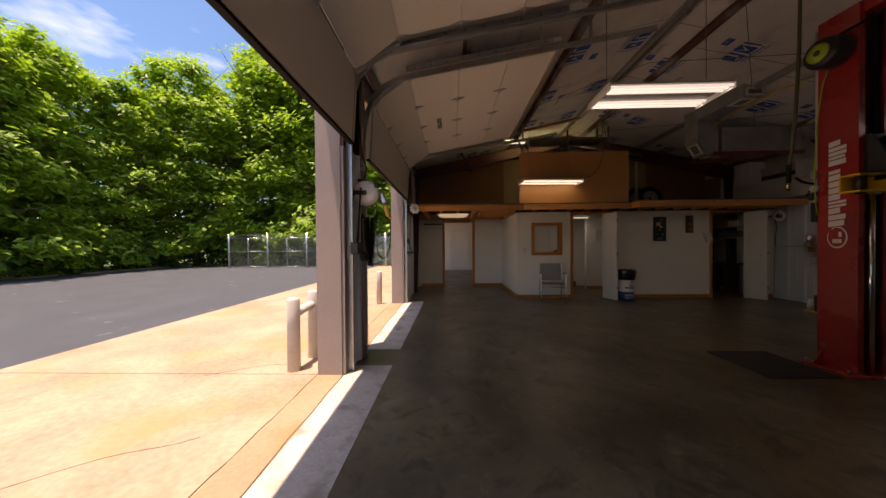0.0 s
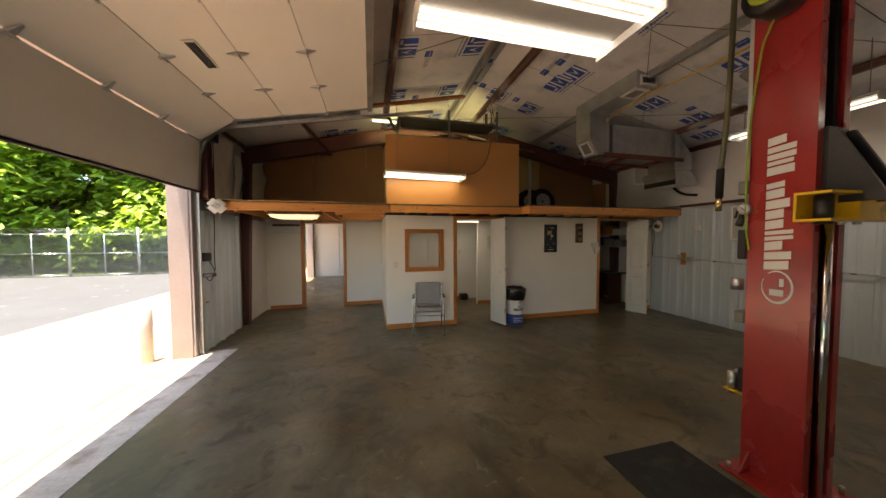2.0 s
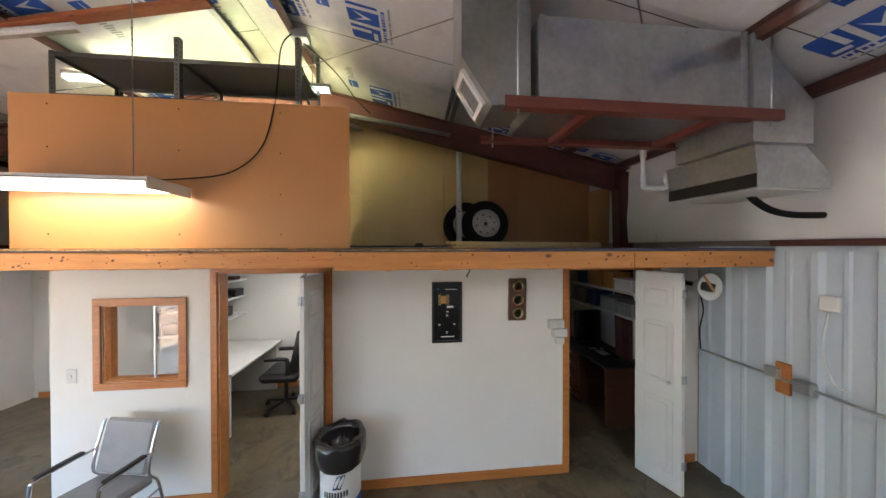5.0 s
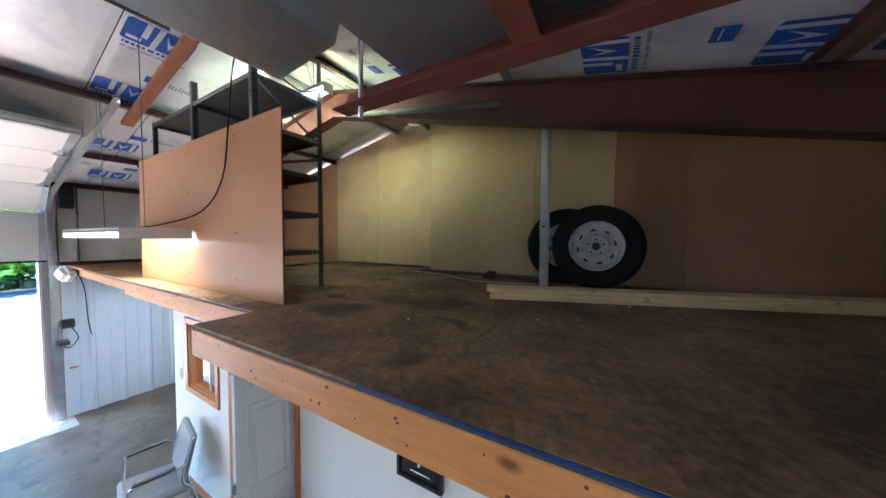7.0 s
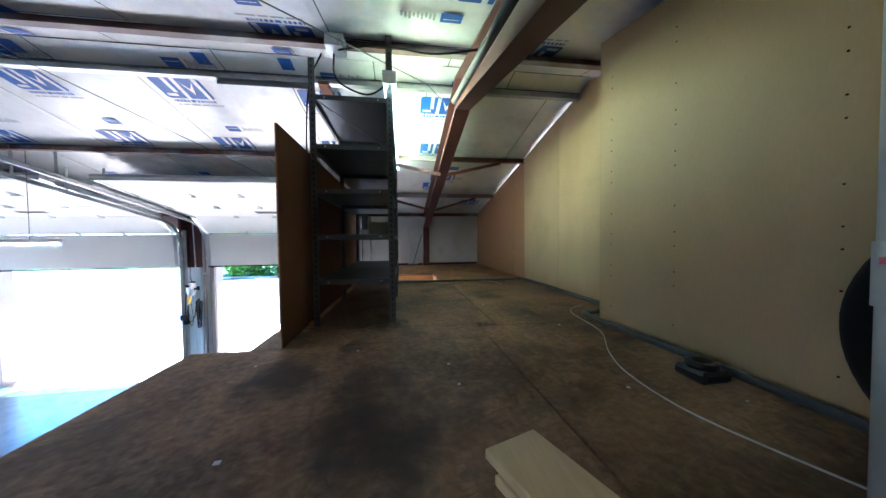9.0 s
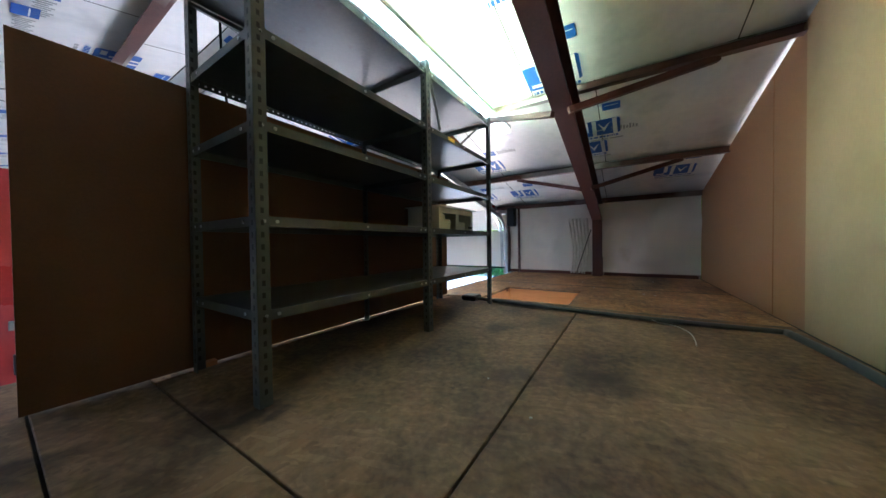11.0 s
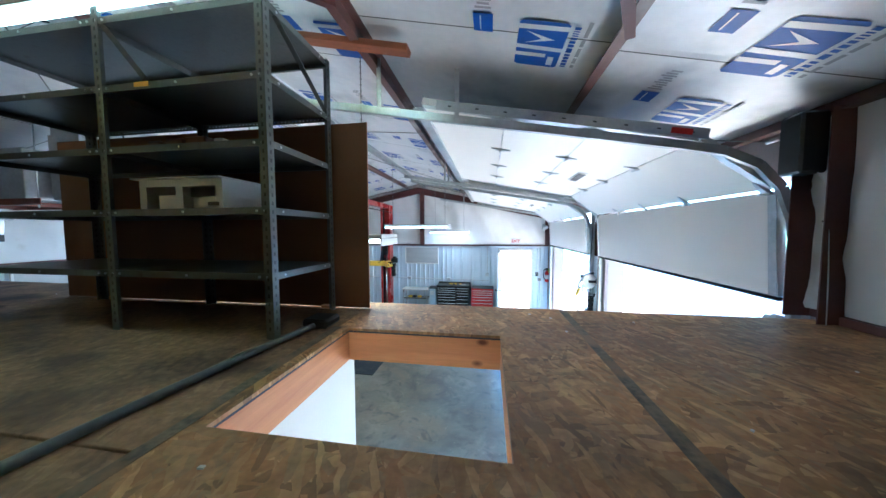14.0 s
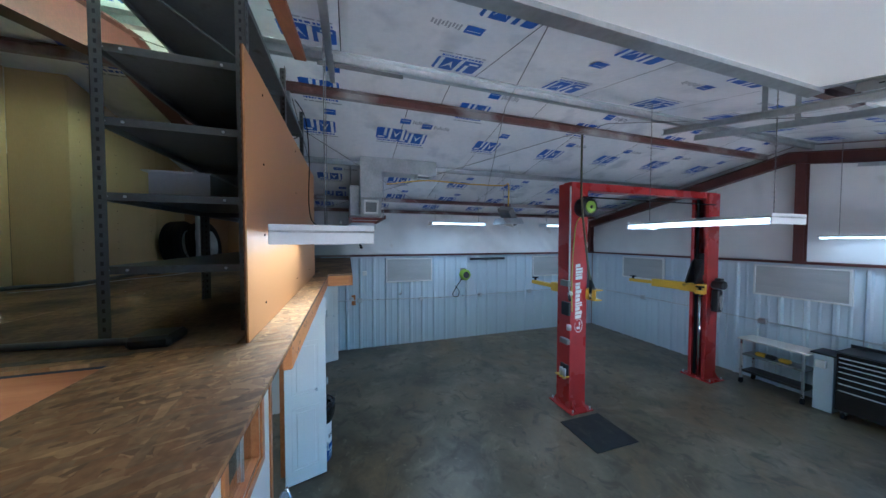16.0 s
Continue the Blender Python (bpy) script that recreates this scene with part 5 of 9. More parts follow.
part("case", boxed(-1.44, 4.67, 2.98, -1.31, 4.80, 3.30, bevel=0.012), BLACK, op)
part("shaft", rod(B(), (-1.33, 4.58, 3.20), (-1.33, 4.66, 3.20), 0.013, 10), STEEL, op)
part("cable", hose(B(), [(-1.40, 4.79, 2.98), (-1.41, 4.83, 2.86), (-1.43, 4.84, 2.5), (-1.44, 4.84, DECK_Z)], 0.0035), WHITE_PLASTIC, op)

# ---------------------------------------------------------------- loft: tan board and steel shelving
board = thing("hardboard_screen", (2.265, 4.89, DECK_Z), "tall tan hardboard sheet screwed to the shelving back", "hardboard screen")
bm = boxed(1.045, 4.884, DECK_Z + 0.005, 3.485, 4.8895, 3.345)
part("front_sheet", bm, HARDBOARD, board)
part("rough_sheet", boxed(1.045, 4.890, DECK_Z + 0.005, 3.485, 4.896, 3.345), HARDBOARD_BACK, board, "rough back face, coloured darker than the front")
for x in (1.30, 2.2, 2.95):
    for z in (2.30, 2.62, 2.95, 3.27):
        part("screw", rod(B(), (x, 4.884, z), (x, 4.881, z), 0.0055, 8), RUBBER, board, "dark screw head")
part("foot_block", boxed(1.3, 4.888, DECK_Z, 1.36, 4.93, DECK_Z + 0.02), BEAM, board)
part("foot_block", boxed(3.0, 4.888, DECK_Z, 3.06, 4.93, DECK_Z + 0.02), BEAM, board)

shelf = thing("steel_shelving", (2.17, 5.2, DECK_Z), "two-bay grey steel shelving of punched angle posts, mostly empty", "shelving")
SX, SYF, SYB = (1.26, 2.17, 3.08), 4.935, 5.465


def post(x, y, z1, sx, sy):
    bm = B()
    box(bm, x, y, DECK_Z, x + sx * 0.040, y + sy * 0.003, z1)
    box(bm, x, y, DECK_Z, x + sx * 0.003, y + sy * 0.040, z1)
    p = part("post", bm, SHELF_STEEL, shelf)
    h = B()
    z = DECK_Z + 0.04
    while z < z1 - 0.02:
        for e in ((x + sx * 0.015, y - sy * 0.0006, x + sx * 0.025, y - sy * 0.0001), (x - sx * 0.0006, y + sy * 0.015, x - sx * 0.0001, y + sy * 0.025)):
            box(h, e[0], e[1], z, e[2], e[3], z + 0.017)
        for e in ((x + sx * 0.015, y + sy * 0.0031, x + sx * 0.025, y + sy * 0.0036), (x + sx * 0.0031, y + sy * 0.015, x + sx * 0.0036, y + sy * 0.025)):
            box(h, e[0], e[1], z, e[2], e[3], z + 0.017)
        z += 0.038
    tagged(part("punching", h, BLACK, p), "row of dark punched slots", "", "", "stuff")


for x, sx, zb, zf in ((SX[0] - 0.003, 1, 3.74, 3.70), (SX[1], -1, 3.74, 3.86), (SX[2] + 0.003, -1, 4.10, 3.92)):
    post(x, SYB, zb, sx, -1)
    post(x, SYF, zf, sx, 1)
for z in (2.485, 2.785, 3.085, 3.375, 3.69):
    for x0, x1 in zip(SX, SX[1:]):
        bm = B()
        a, b, c, d = x0 + 0.004, x1 - 0.004, SYF + 0.004, SYB - 0.004
        lip = 0.0 if z == 3.375 else 0.030
        sec = [(c, z + 0.002), (d, z + 0.002), (d, z - 0.030), (d - 0.014, z - 0.030), (d - 0.014, z - 0.028), (d - 0.002, z - 0.028), (d - 0.002, z)]
        sec += [(c + 0.002, z), (c + 0.002, z - 0.028), (c + 0.014, z - 0.028), (c + 0.014, z - 0.030), (c, z - 0.030)] if lip else [(c, z)]
        prism(bm, sec, a, b, "x")
        s = part("shelf_board", bm, SHELF_STEEL, shelf)
        if z == 3.375:
            lip = boxed(a, c, z - 0.030, b, c + 0.002, z - 0.019)
            box(lip, a, c, z - 0.012, b, c + 0.002, z + 0.001)
            e = a
            while e < b - 0.012:
                box(lip, e, c, z - 0.022, e + 0.017, c + 0.002, z - 0.010)
                e += 0.025
            part("punched_lip", lip, SHELF_STEEL, s, "back lip with a row of punched holes")
        for e in (a, b - 0.002):
            part("end_lip", boxed(e, c + 0.015, z - 0.030, e + 0.002, d - 0.015, z - 0.0005), SHELF_STEEL, s)
        for x in (a + 0.02, a + 0.06, b - 0.06, b - 0.02, (a + b) / 2):
            part("bolt", rod(B(), (x, d, z - 0.014), (x, d + 0.004, z - 0.014), 0.006, 6), STEEL, s)
        for y in (c + 0.03, c + 0.09, d - 0.09, d - 0.03):
            for e, f in ((a, a - 0.003), (b, b + 0.003)):
                part("bolt", rod(B(), (e, y, z - 0.014), (f, y, z - 0.014), 0.006, 6), STEEL, s)
dg1 = bar(B(), (1.95, SYB - 0.05, 3.42), (2.12, SYB - 0.01, 3.66), 0.025, 0.004, up=(0, 1, 0))
dg2 = bar(B(), (SX[0] + 0.02, SYF + 0.02, 3.40), (SX[0] + 0.02, SYB - 0.1, 3.67), 0.004, 0.025, up=(1, 0, 0))
dg3 = bar(B(), (SX[2] - 0.02, SYF + 0.04, 3.66), (SX[2] - 0.02, SYB - 0.06, 3.38), 0.004, 0.025, up=(1, 0, 0))
for dg in (dg1, dg2, dg3):
    part("brace", dg, SHELF_STEEL, shelf)
part("yellow_tag", boxed(1.86, SYB + 0.001, 3.353, 1.94, SYB + 0.003, 3.375), YELLOW, shelf, "small yellow tape tag")
rail = B()
zr = roof_z(2.42) - 0.09
box(rail, 2.395, 4.02, zr - 0.003, 2.425, 4.74, zr)
box(rail, 2.395, 4.02, zr - 0.038, 2.398, 4.74, zr - 0.003)
for k in range(18):
    box(rail, 2.3935, 4.03 + k * 0.04, zr - 0.027, 2.3945, 4.05 + k * 0.04, zr - 0.014)
an = thing("punched_angle", (2.4, 4.4, 4.12), "loose punched steel angle tied under the purlins", "steel angle")
part("angle", rail, GREY_STEEL, an)

# box with cut-outs on a shelf, little cartons above it
cb = thing("cut_carton", (1.77, 5.30, 2.787), "white cardboard tray box with cut-out windows", "cardboard box")
bm = B()
z0, z1 = 2.788, 2.93
box(bm, 1.53, 5.18, z0, 2.00, 5.186, z1)
box(bm, 1.53, 5.186, z0, 1.536, 5.424, z1)
box(bm, 1.994, 5.186, z0, 2.00, 5.424, z1)
for c in ((1.53, 5.424, z0, 1.57, 5.43, z1), (1.96, 5.424, z0, 2.00, 5.43, z1), (1.57, 5.424, z1 - 0.035, 1.96, 5.43, z1), (1.75, 5.424, z0, 1.79, 5.43, z1 - 0.035)):
    box(bm, *c)
box(bm, 1.52, 5.17, z1, 2.02, 5.455, z1 + 0.006)
part("tray", bm, CARDBOARD, cb)
part("inner_box", boxed(1.60, 5.30, z0, 1.73, 5.40, z0 + 0.06, bevel=0.003), CARDBOARD, cb)
part("inner_box", boxed(1.81, 5.30, z0, 1.93, 5.40, z0 + 0.07, bevel=0.003), CARDBOARD, cb)
part("label", boxed(1.55, 5.4305, z0 + 0.012, 1.61, 5.432, z0 + 0.03), BLACK, cb, "small dark label bar")
for x, w, m in ((1.62, 0.05, CARDBOARD), (1.72, 0.12, DARK_WOOD), (1.86, 0.10, DARK_WOOD), (2.0, 0.07, DARK_WOOD)):
    solid("small_carton", boxed(x, 5.25, 3.088, x + w, 5.33, 3.088 + 0.05 + w * 0.2, bevel=0.003), m, "small dusty carton on a steel shelf", "carton", "", "cartons on the shelf")

# ---------------------------------------------------------------- fluorescent fixtures
def strip_light(base, length, width, along, tubes, material, label, hangers=(), drop_to=None, body=WHITE_PAINT):
    """A hung fluorescent fixture: housing, end plates, tubes and hanging chains. base: the middle of its underside."""
    x, y, z = base
    L = thing("fluorescent_light", base, label, "ceiling light", "fluorescent lights")
    def b(u0, v0, w0, u1, v1, w1, bev=0.0):
        return boxed(x + u0, y + v0, z + w0, x + u1, y + v1, z + w1, bevel=bev) if along == "x" else boxed(x + v0, y + u0, z + w0, x + v1, y + u1, z + w1, bevel=bev)
    h, w = length / 2, width / 2
    part("housing", b(-h + 0.01, -w * 0.94, 0.045, h - 0.01, w * 0.94, 0.066, 0.004), body, L)
    part("reflector", b(-h, -w, 0.035, h, w, 0.044), LAMP_TRAY, L)
    for s in (-1, 1):
        part("end_plate", b(s * h - 0.012 if s > 0 else -h, -w, -0.012, h if s > 0 else -h + 0.012, w, 0.068, 0.003), body, L)
    for k in range(tubes):
        v = (-0.205, -0.152, -0.099, 0.099, 0.152, 0.205)[k] if tubes > 2 else (k - 0.5) * width * 0.567
        e = (h - 0.02)
        a, c = ((x - e, y + v, z + 0.018), (x + e, y + v, z + 0.018)) if along == "x" else ((x + v, y - e, z + 0.018), (x + v, y + e, z + 0.018))
        part("tube", rod(B(), a, c, 0.0125, 12), material, L)
    for u in hangers:
        p = (x + u, y, z + 0.066) if along == "x" else (x, y + u, z + 0.066)
        top = drop_to if drop_to else roof_z(p[0]) - 0.015
        ch = B()
        rod(ch, p, (p[0], p[1], top), 0.003, 5)
        zz = p[2]
        while zz < top - 0.05:
            rod(ch, (p[0] - 0.007, p[1], zz + 0.02), (p[0] + 0.007, p[1], zz + 0.02), 0.0035, 4)
            zz += 0.04
        part("chain", ch, GREY_STEEL, L)
    return L


strip_light((1.61, 1.29, 2.735), 1.18, 0.46, "x", 6, TUBE, "lit six-tube fluorescent fixture with white end plates hung on chains", (-0.5, 0.5))
shop_light = strip_light((1.655, 4.635, 2.59), 1.30, 0.40, "x", 2, TUBE_WARM, "lit two-tube shop light hung on chains before a tan board", (-0.45, 0.42))
shop_light.rotation_euler = (0, 0, radians(3))
strip_light((1.53, -2.38, 2.62), 1.22, 0.26, "x", 2, TUBE, "lit two-tube shop light hung by the gable wall", (-0.45, 0.45))
strip_light((5.62, 2.25, 2.93), 1.22, 0.30, "y", 2, TUBE, "lit two-tube shop light hung near the east wall", (-0.5, 0.5))
strip_light((5.62, -0.55, 2.93), 1.22, 0.30, "y", 2, TUBE, "lit two-tube shop light hung near the east wall", (-0.5, 0.5))
strip_light((2.01, 5.45, 3.745), 2.36, 0.09, "x", 2, TUBE_GREEN, "long bare two-tube strip light above the shelving", (-1.0, 1.0))
strip_light((2.62, 6.3, 1.965), 1.22, 0.12, "x", 1, TUBE, "lit fluorescent strip on the office ceiling", (-0.4,), 2.04)
hl = thing("hall_light", (-0.55, 5.35, 1.95), "wrap-around ceiling light with a bowed white lens under the loft", "ceiling light")
bm = prism(B(), [(-0.83, 2.012), (-0.09, 2.012), (-0.13, 1.965), (-0.22, 1.945), (-0.70, 1.945), (-0.79, 1.965)], 5.22, 5.48, "y")
part("lens", bm, LIT_LENS, hl, "lit yellowish lens")
part("tray", boxed(-0.86, 5.18, 2.0125, -0.06, 5.52, 2.0195), WHITE_PAINT, hl)
cord = hose(B(), [(2.05, 4.60, 2.655), (2.35, 4.70, 2.69), (2.62, 4.82, 2.78), (2.82, 4.865, 3.0), (2.92, 4.868, 3.38), (2.95, 4.9, 3.80), (3.0, 5.0, 4.0)], 0.005)
bmesh.ops.rotate(cord, verts=cord.verts, cent=shop_light.location, matrix=Matrix.Rotation(radians(-3), 3, "Z"))
part("cord", cord, RUBBER, shop_light, "black power cord looping up over the board")

# ---------------------------------------------------------------- two-post lift
lift = thing("two_post_lift", (3.4, -0.35, 0), "red two-post car lift with overhead beam and yellow arms", "car lift")


def lift_post(yc, s, name):
    """One column, open on the side that faces the other one (s: +1 opens towards +y)."""
    x0, x1, t = 3.26, 3.54, 0.012
    ya, yb = yc - s * 0.15, yc + s * 0.15
    bm = prism(B(), [(x0, ya), (x1, ya), (x1, yb), (x1 - 0.055, yb), (x1 - 0.055, yb - s * t), (x1 - t, yb - s * t), (x1 - t, ya + s * t), (x0 + t, ya + s * t),
                     (x0 + t, yb - s * t), (x0 + 0.055, yb - s * t), (x0 + 0.055, yb), (x0, yb)], 0.02, 3.46, "z")
    post_ob = part("column", bm, LIFT_RED, lift)
    base = B()
    box(base, x0 - 0.12, yc - 0.21, 0.0, x1 + 0.10, yc + 0.21, 0.02, 0.004)
    for e in (x0 - 0.004, x1 + 0.004):
        d = -1 if e < 3.4 else 1
        prism(base, [(e, 0.02), (e + d * 0.10, 0.02), (e, 0.16)], yc - s * 0.10 - 0.005, yc - s * 0.10 + 0.005, "y")
    bp = part("base_plate", base, LIFT_RED, lift)
    for dx in (-0.09, 0.35):
        for dy in (-0.16, 0.16):
            part("anchor_bolt", rod(B(), (x0 + dx, yc + dy, 0.02), (x0 + dx, yc + dy, 0.06), 0.013, 6), STEEL, bp)
    part("carriage", boxed(x0 + 0.03, yc - 0.10, 1.55, x1 - 0.03, yc + 0.10, 2.35, bevel=0.006), BLACK, lift, "black lifting carriage")
    gus = B()
    ys_ = yb + s * 0.02
    prism(gus, [(ys_, 1.80), (ys_ + s * 0.20, 1.80), (ys_ + s * 0.20, 1.84), (ys_ + s * 0.03, 2.22), (ys_, 2.22)], x0 + 0.05, x0 + 0.075, "x")
    prism(gus, [(ys_, 1.80), (ys_ + s * 0.20, 1.80), (ys_ + s * 0.20, 1.84), (ys_ + s * 0.03, 2.22), (ys_, 2.22)], x1 - 0.075, x1 - 0.05, "x")
    box(gus, x0 + 0.05, min(ys_, yb - s * 0.12), 1.80, x1 - 0.05, max(ys_, yb - s * 0.12), 2.24, 0.004)
    part("arm_bracket", gus, BLACK, lift, "black gusseted arm bracket")
    part("hydraulic_ram", rod(B(), (x0 + 0.10, yb + s * 0.012, 0.03), (x0 + 0.10, yb + s * 0.012, 1.80), 0.022, 16), CHROME, lift, "bright chrome ram")
    part("belt_cover", boxed(x1 - 0.11, min(yb - s * 0.02, yb - s * 0.05), 0.05, x1 - 0.07, max(yb - s * 0.02, yb - s * 0.05), 3.4), RUBBER, lift, "black slack belt")
    return post_ob


def lift_arm(px, py, tip, z):
    """A telescoping arm from a pivot to a tip: box root with a dark slot, extension and round pad."""
    a, b = Vector((px, py, z)), Vector((*tip, z))
    d = (b - a).normalized()
    w = Vector((-d.y, d.x, 0))
    arm = part("arm", bar(B(), a + d * 0.13, a + (b - a) * 0.62, 0.14, 0.15, bevel=0.006), YELLOW, lift)
    root = B()
    for h in (-0.080, 0.066):
        o = [a - d * 0.10 + w * 0.07, a - d * 0.10 - w * 0.07, a + d * 0.15 - w * 0.085, a + d * 0.15 + w * 0.085]
        lo, hi = [root.verts.new(p + Vector((0, 0, h))) for p in o], [root.verts.new(p + Vector((0, 0, h + 0.014))) for p in o]
        root.faces.new(lo[::-1]), root.faces.new(hi)
        for i in range(4):
            root.faces.new((lo[i], lo[(i + 1) % 4], hi[(i + 1) % 4], hi[i]))
    bar(root, a + d * 0.12, a + d * 0.14, 0.155, 0.13)
    bar(root, a - d * 0.10 + w * 0.064, a + d * 0.13 + w * 0.078, 0.012, 0.13)
    part("fork", root, YELLOW, arm)
    part("pivot_pin", rod(B(), a + Vector((0, 0, -0.095)), a + Vector((0, 0, 0.095)), 0.036, 16), BLACK, arm, "black pivot pin in the arm's fork")
    for k in (0.16, 0.30):
        part("bolt", rod(B(), a + d * k - Vector((0, 0, 0.095)), a + d * k - Vector((0, 0, 0.074)), 0.016, 6), STEEL, arm)
    part("extension", bar(B(), a + (b - a) * 0.55, b + d * 0.06, 0.095, 0.065, bevel=0.004), YELLOW, arm)
    pad = B()
    rod(pad, b + Vector((0, 0, 0.03)), b + Vector((0, 0, 0.075)), 0.022, 10)
    rod(pad, b + Vector((0, 0, 0.075)), b + Vector((0, 0, 0.095)), 0.06, 16)
    part("lift_pad", pad, RUBBER, arm, "black rubber pad")


NEAR_Y, FAR_Y = 1.18, -1.90
col = lift_post(NEAR_Y, -1, "near")
lift_post(FAR_Y, 1, "far")
part("overhead_beam", boxed(3.30, FAR_Y - 0.12, 3.36, 3.46, NEAR_Y + 0.13, 3.48, bevel=0.004), LIFT_RED, lift)
part("switch_bar", rod(B(), (3.25, FAR_Y, 3.25), (3.25, NEAR_Y, 3.25), 0.012, 8), RUBBER, lift, "thin black overhead switch bar")
lift_arm(3.19, NEAR_Y - 0.215, (4.62, 0.97), 1.775)
lift_arm(3.46, FAR_Y + 0.22, (4.55, -1.55), 1.72)
lift_arm(3.32, FAR_Y + 0.22, (3.05, -1.2), 1.72)
xs = 3.258
z = 1.40
for h, w in ((0.055, 0.115), (0.05, 0.125), (0.055, 0.085), (0.026, 0.13), (0.026, 0.13), (0.055, 0.085), (0.055, 0.085), (0.055, 0.11), (0.055, 0.085), (0.036, 0.085), (0.03, 0.0), (0.052, 0.125), (0.026, 0.12), (0.036, 0.13), (0.036, 0.13), (0.052, 0.085)):
    if w:
        y0 = NEAR_Y + 0.062
        part("block_mark", prism(B(), [(y0 - w, z + 0.012), (y0, z), (y0, z + h - 0.002), (y0 - w, z + h + 0.010)], xs - 0.001, xs + 0.003, "x"), WHITE_PAINT, col, "plain white block mark")
    z += h + 0.009
ring = B()
N = 40
outer = [ring.verts.new((xs - 0.001, NEAR_Y - 0.005 + 0.075 * cos(2 * pi * k / N), 1.295 + 0.105 * sin(2 * pi * k / N))) for k in range(N)]
inner = [ring.verts.new((xs - 0.001, NEAR_Y - 0.002 + 0.066 * cos(2 * pi * k / N), 1.298 + 0.093 * sin(2 * pi * k / N))) for k in range(N)]
for k in range(N):
    j = (k + 1) % N
    if k not in (3, 4, 5):
        ring.faces.new((outer[k], outer[j], inner[j], inner[k]))
box(ring, xs - 0.001, NEAR_Y - 0.035, 1.24, xs + 0.003, NEAR_Y + 0.03, 1.28)
box(ring, xs - 0.001, NEAR_Y - 0.035, 1.30, xs + 0.003, NEAR_Y - 0.015, 1.35)
part("logo_mark", ring, WHITE_PAINT, col, "white oval block mark")
pw = part("power_unit", lathe(B(), [(0.0, 0.0), (0.07, 0.0), (0.078, 0.015), (0.078, 0.16), (0.07, 0.175), (0.03, 0.18), (0.03, 0.20), (0.0, 0.20)], (3.06, FAR_Y + 0.02, 1.79), "X", 20), BLACK, lift, "black electric motor")
part("terminal_box", boxed(3.10, FAR_Y - 0.03, 1.865, 3.20, FAR_Y + 0.06, 1.91, bevel=0.008), BLACK, pw)
part("oil_tank", boxed(3.12, FAR_Y - 0.05, 1.30, 3.24, FAR_Y + 0.07, 1.70, bevel=0.015), BLACK, lift, "black oil tank")
gr = B()
for k in range(6):
    rod(gr, (3.09, FAR_Y + 0.03, 1.36 + k * 0.045), (3.12, FAR_Y + 0.03, 1.36 + k * 0.045), 0.028, 12)
part("spray_holder", gr, STEEL, lift, "row of silver adapters in a holder")
part("red_cap", boxed(3.30, FAR_Y + 0.10, 1.86, 3.42, FAR_Y + 0.18, 1.96, bevel=0.01), LIFT_RED, lift)
ah = part("adapter_rack", boxed(3.255, NEAR_Y + 0.152, 0.52, 3.44, NEAR_Y + 0.26, 0.53), YELLOW, lift, "small yellow adapter rack")
part("rack_back", boxed(3.27, NEAR_Y + 0.151, 0.53, 3.42, NEAR_Y + 0.19, 0.70, bevel=0.006), BLACK, ah)
for k in range(2):
    part("adapter", rod(B(), (3.285 + k * 0.07, NEAR_Y + 0.225, 0.50), (3.285 + k * 0.07, NEAR_Y + 0.225, 0.65), 0.026, 14), STEEL, ah)
part("round_switch", rod(B(), (3.24, NEAR_Y + 0.19, 1.25), (3.24, NEAR_Y + 0.19, 1.33), 0.034, 16), STEEL, lift, "grey round fitting on the column")
part("control_box", boxed(3.245, NEAR_Y + 0.151, 1.46, 3.40, NEAR_Y + 0.20, 1.66, bevel=0.006), BLACK, lift, "black control box on the column")
part("control_box", boxed(3.25, NEAR_Y + 0.151, 1.90, 3.42, NEAR_Y + 0.21, 1.99, bevel=0.006), GREY_STEEL, lift, "grey switch box on the column")
part("control_box", boxed(3.25, NEAR_Y + 0.151, 1.02, 3.42, NEAR_Y + 0.21, 1.10, bevel=0.006), GREY_STEEL, lift, "grey switch box on the column")
ln = B()
rod(ln, (3.272, NEAR_Y + 0.166, 1.84), (3.272, NEAR_Y + 0.166, 3.40), 0.013, 10)
ln = part("air_line", ln, PVC, lift, "pale air pipe with a gauge at its foot")
ga_at = Vector((3.262, NEAR_Y + 0.165, 1.80))
part("gauge", lathe(B(), [(0.0, -0.03), (0.034, -0.03), (0.038, -0.026), (0.038, 0.0), (0.0, 0.0)], tuple(ga_at), "X", 24), STEEL, ln, "steel gauge body")
part("gauge_face", lathe(B(), [(0.0, -0.0315), (0.031, -0.0315), (0.031, -0.030)], tuple(ga_at), "X", 24), WHITE_PAINT, ln, "white gauge dial")
part("pointer", bar(B(), ga_at + Vector((-0.033, -0.014, -0.01)), ga_at + Vector((-0.033, 0.016, 0.014)), 0.004, 0.001, up=(1, 0, 0)), BLACK, ln)
part("regulator", rod(B(), ga_at + Vector((0, 0.01, -0.03)), ga_at + Vector((-0.03, 0.02, -0.11)), 0.020, 12), BLACK, ln, "black regulator and lever")
part("lever", bar(B(), ga_at + Vector((-0.01, 0.03, 0.03)), ga_at + Vector((-0.05, 0.03, -0.06)), 0.012, 0.006), BLACK, ln)
gh = B()
hose(gh, [(3.20, NEAR_Y + 0.02, 2.95), (3.225, NEAR_Y + 0.06, 2.90), (3.235, NEAR_Y + 0.10, 2.78), (3.235, NEAR_Y + 0.145, 2.3), (3.235, NEAR_Y + 0.15, 1.75), (3.24, NEAR_Y + 0.13, 1.52)], 0.006)
part("air_hose", gh, GREEN_HOSE, lift, "lime green air hose")
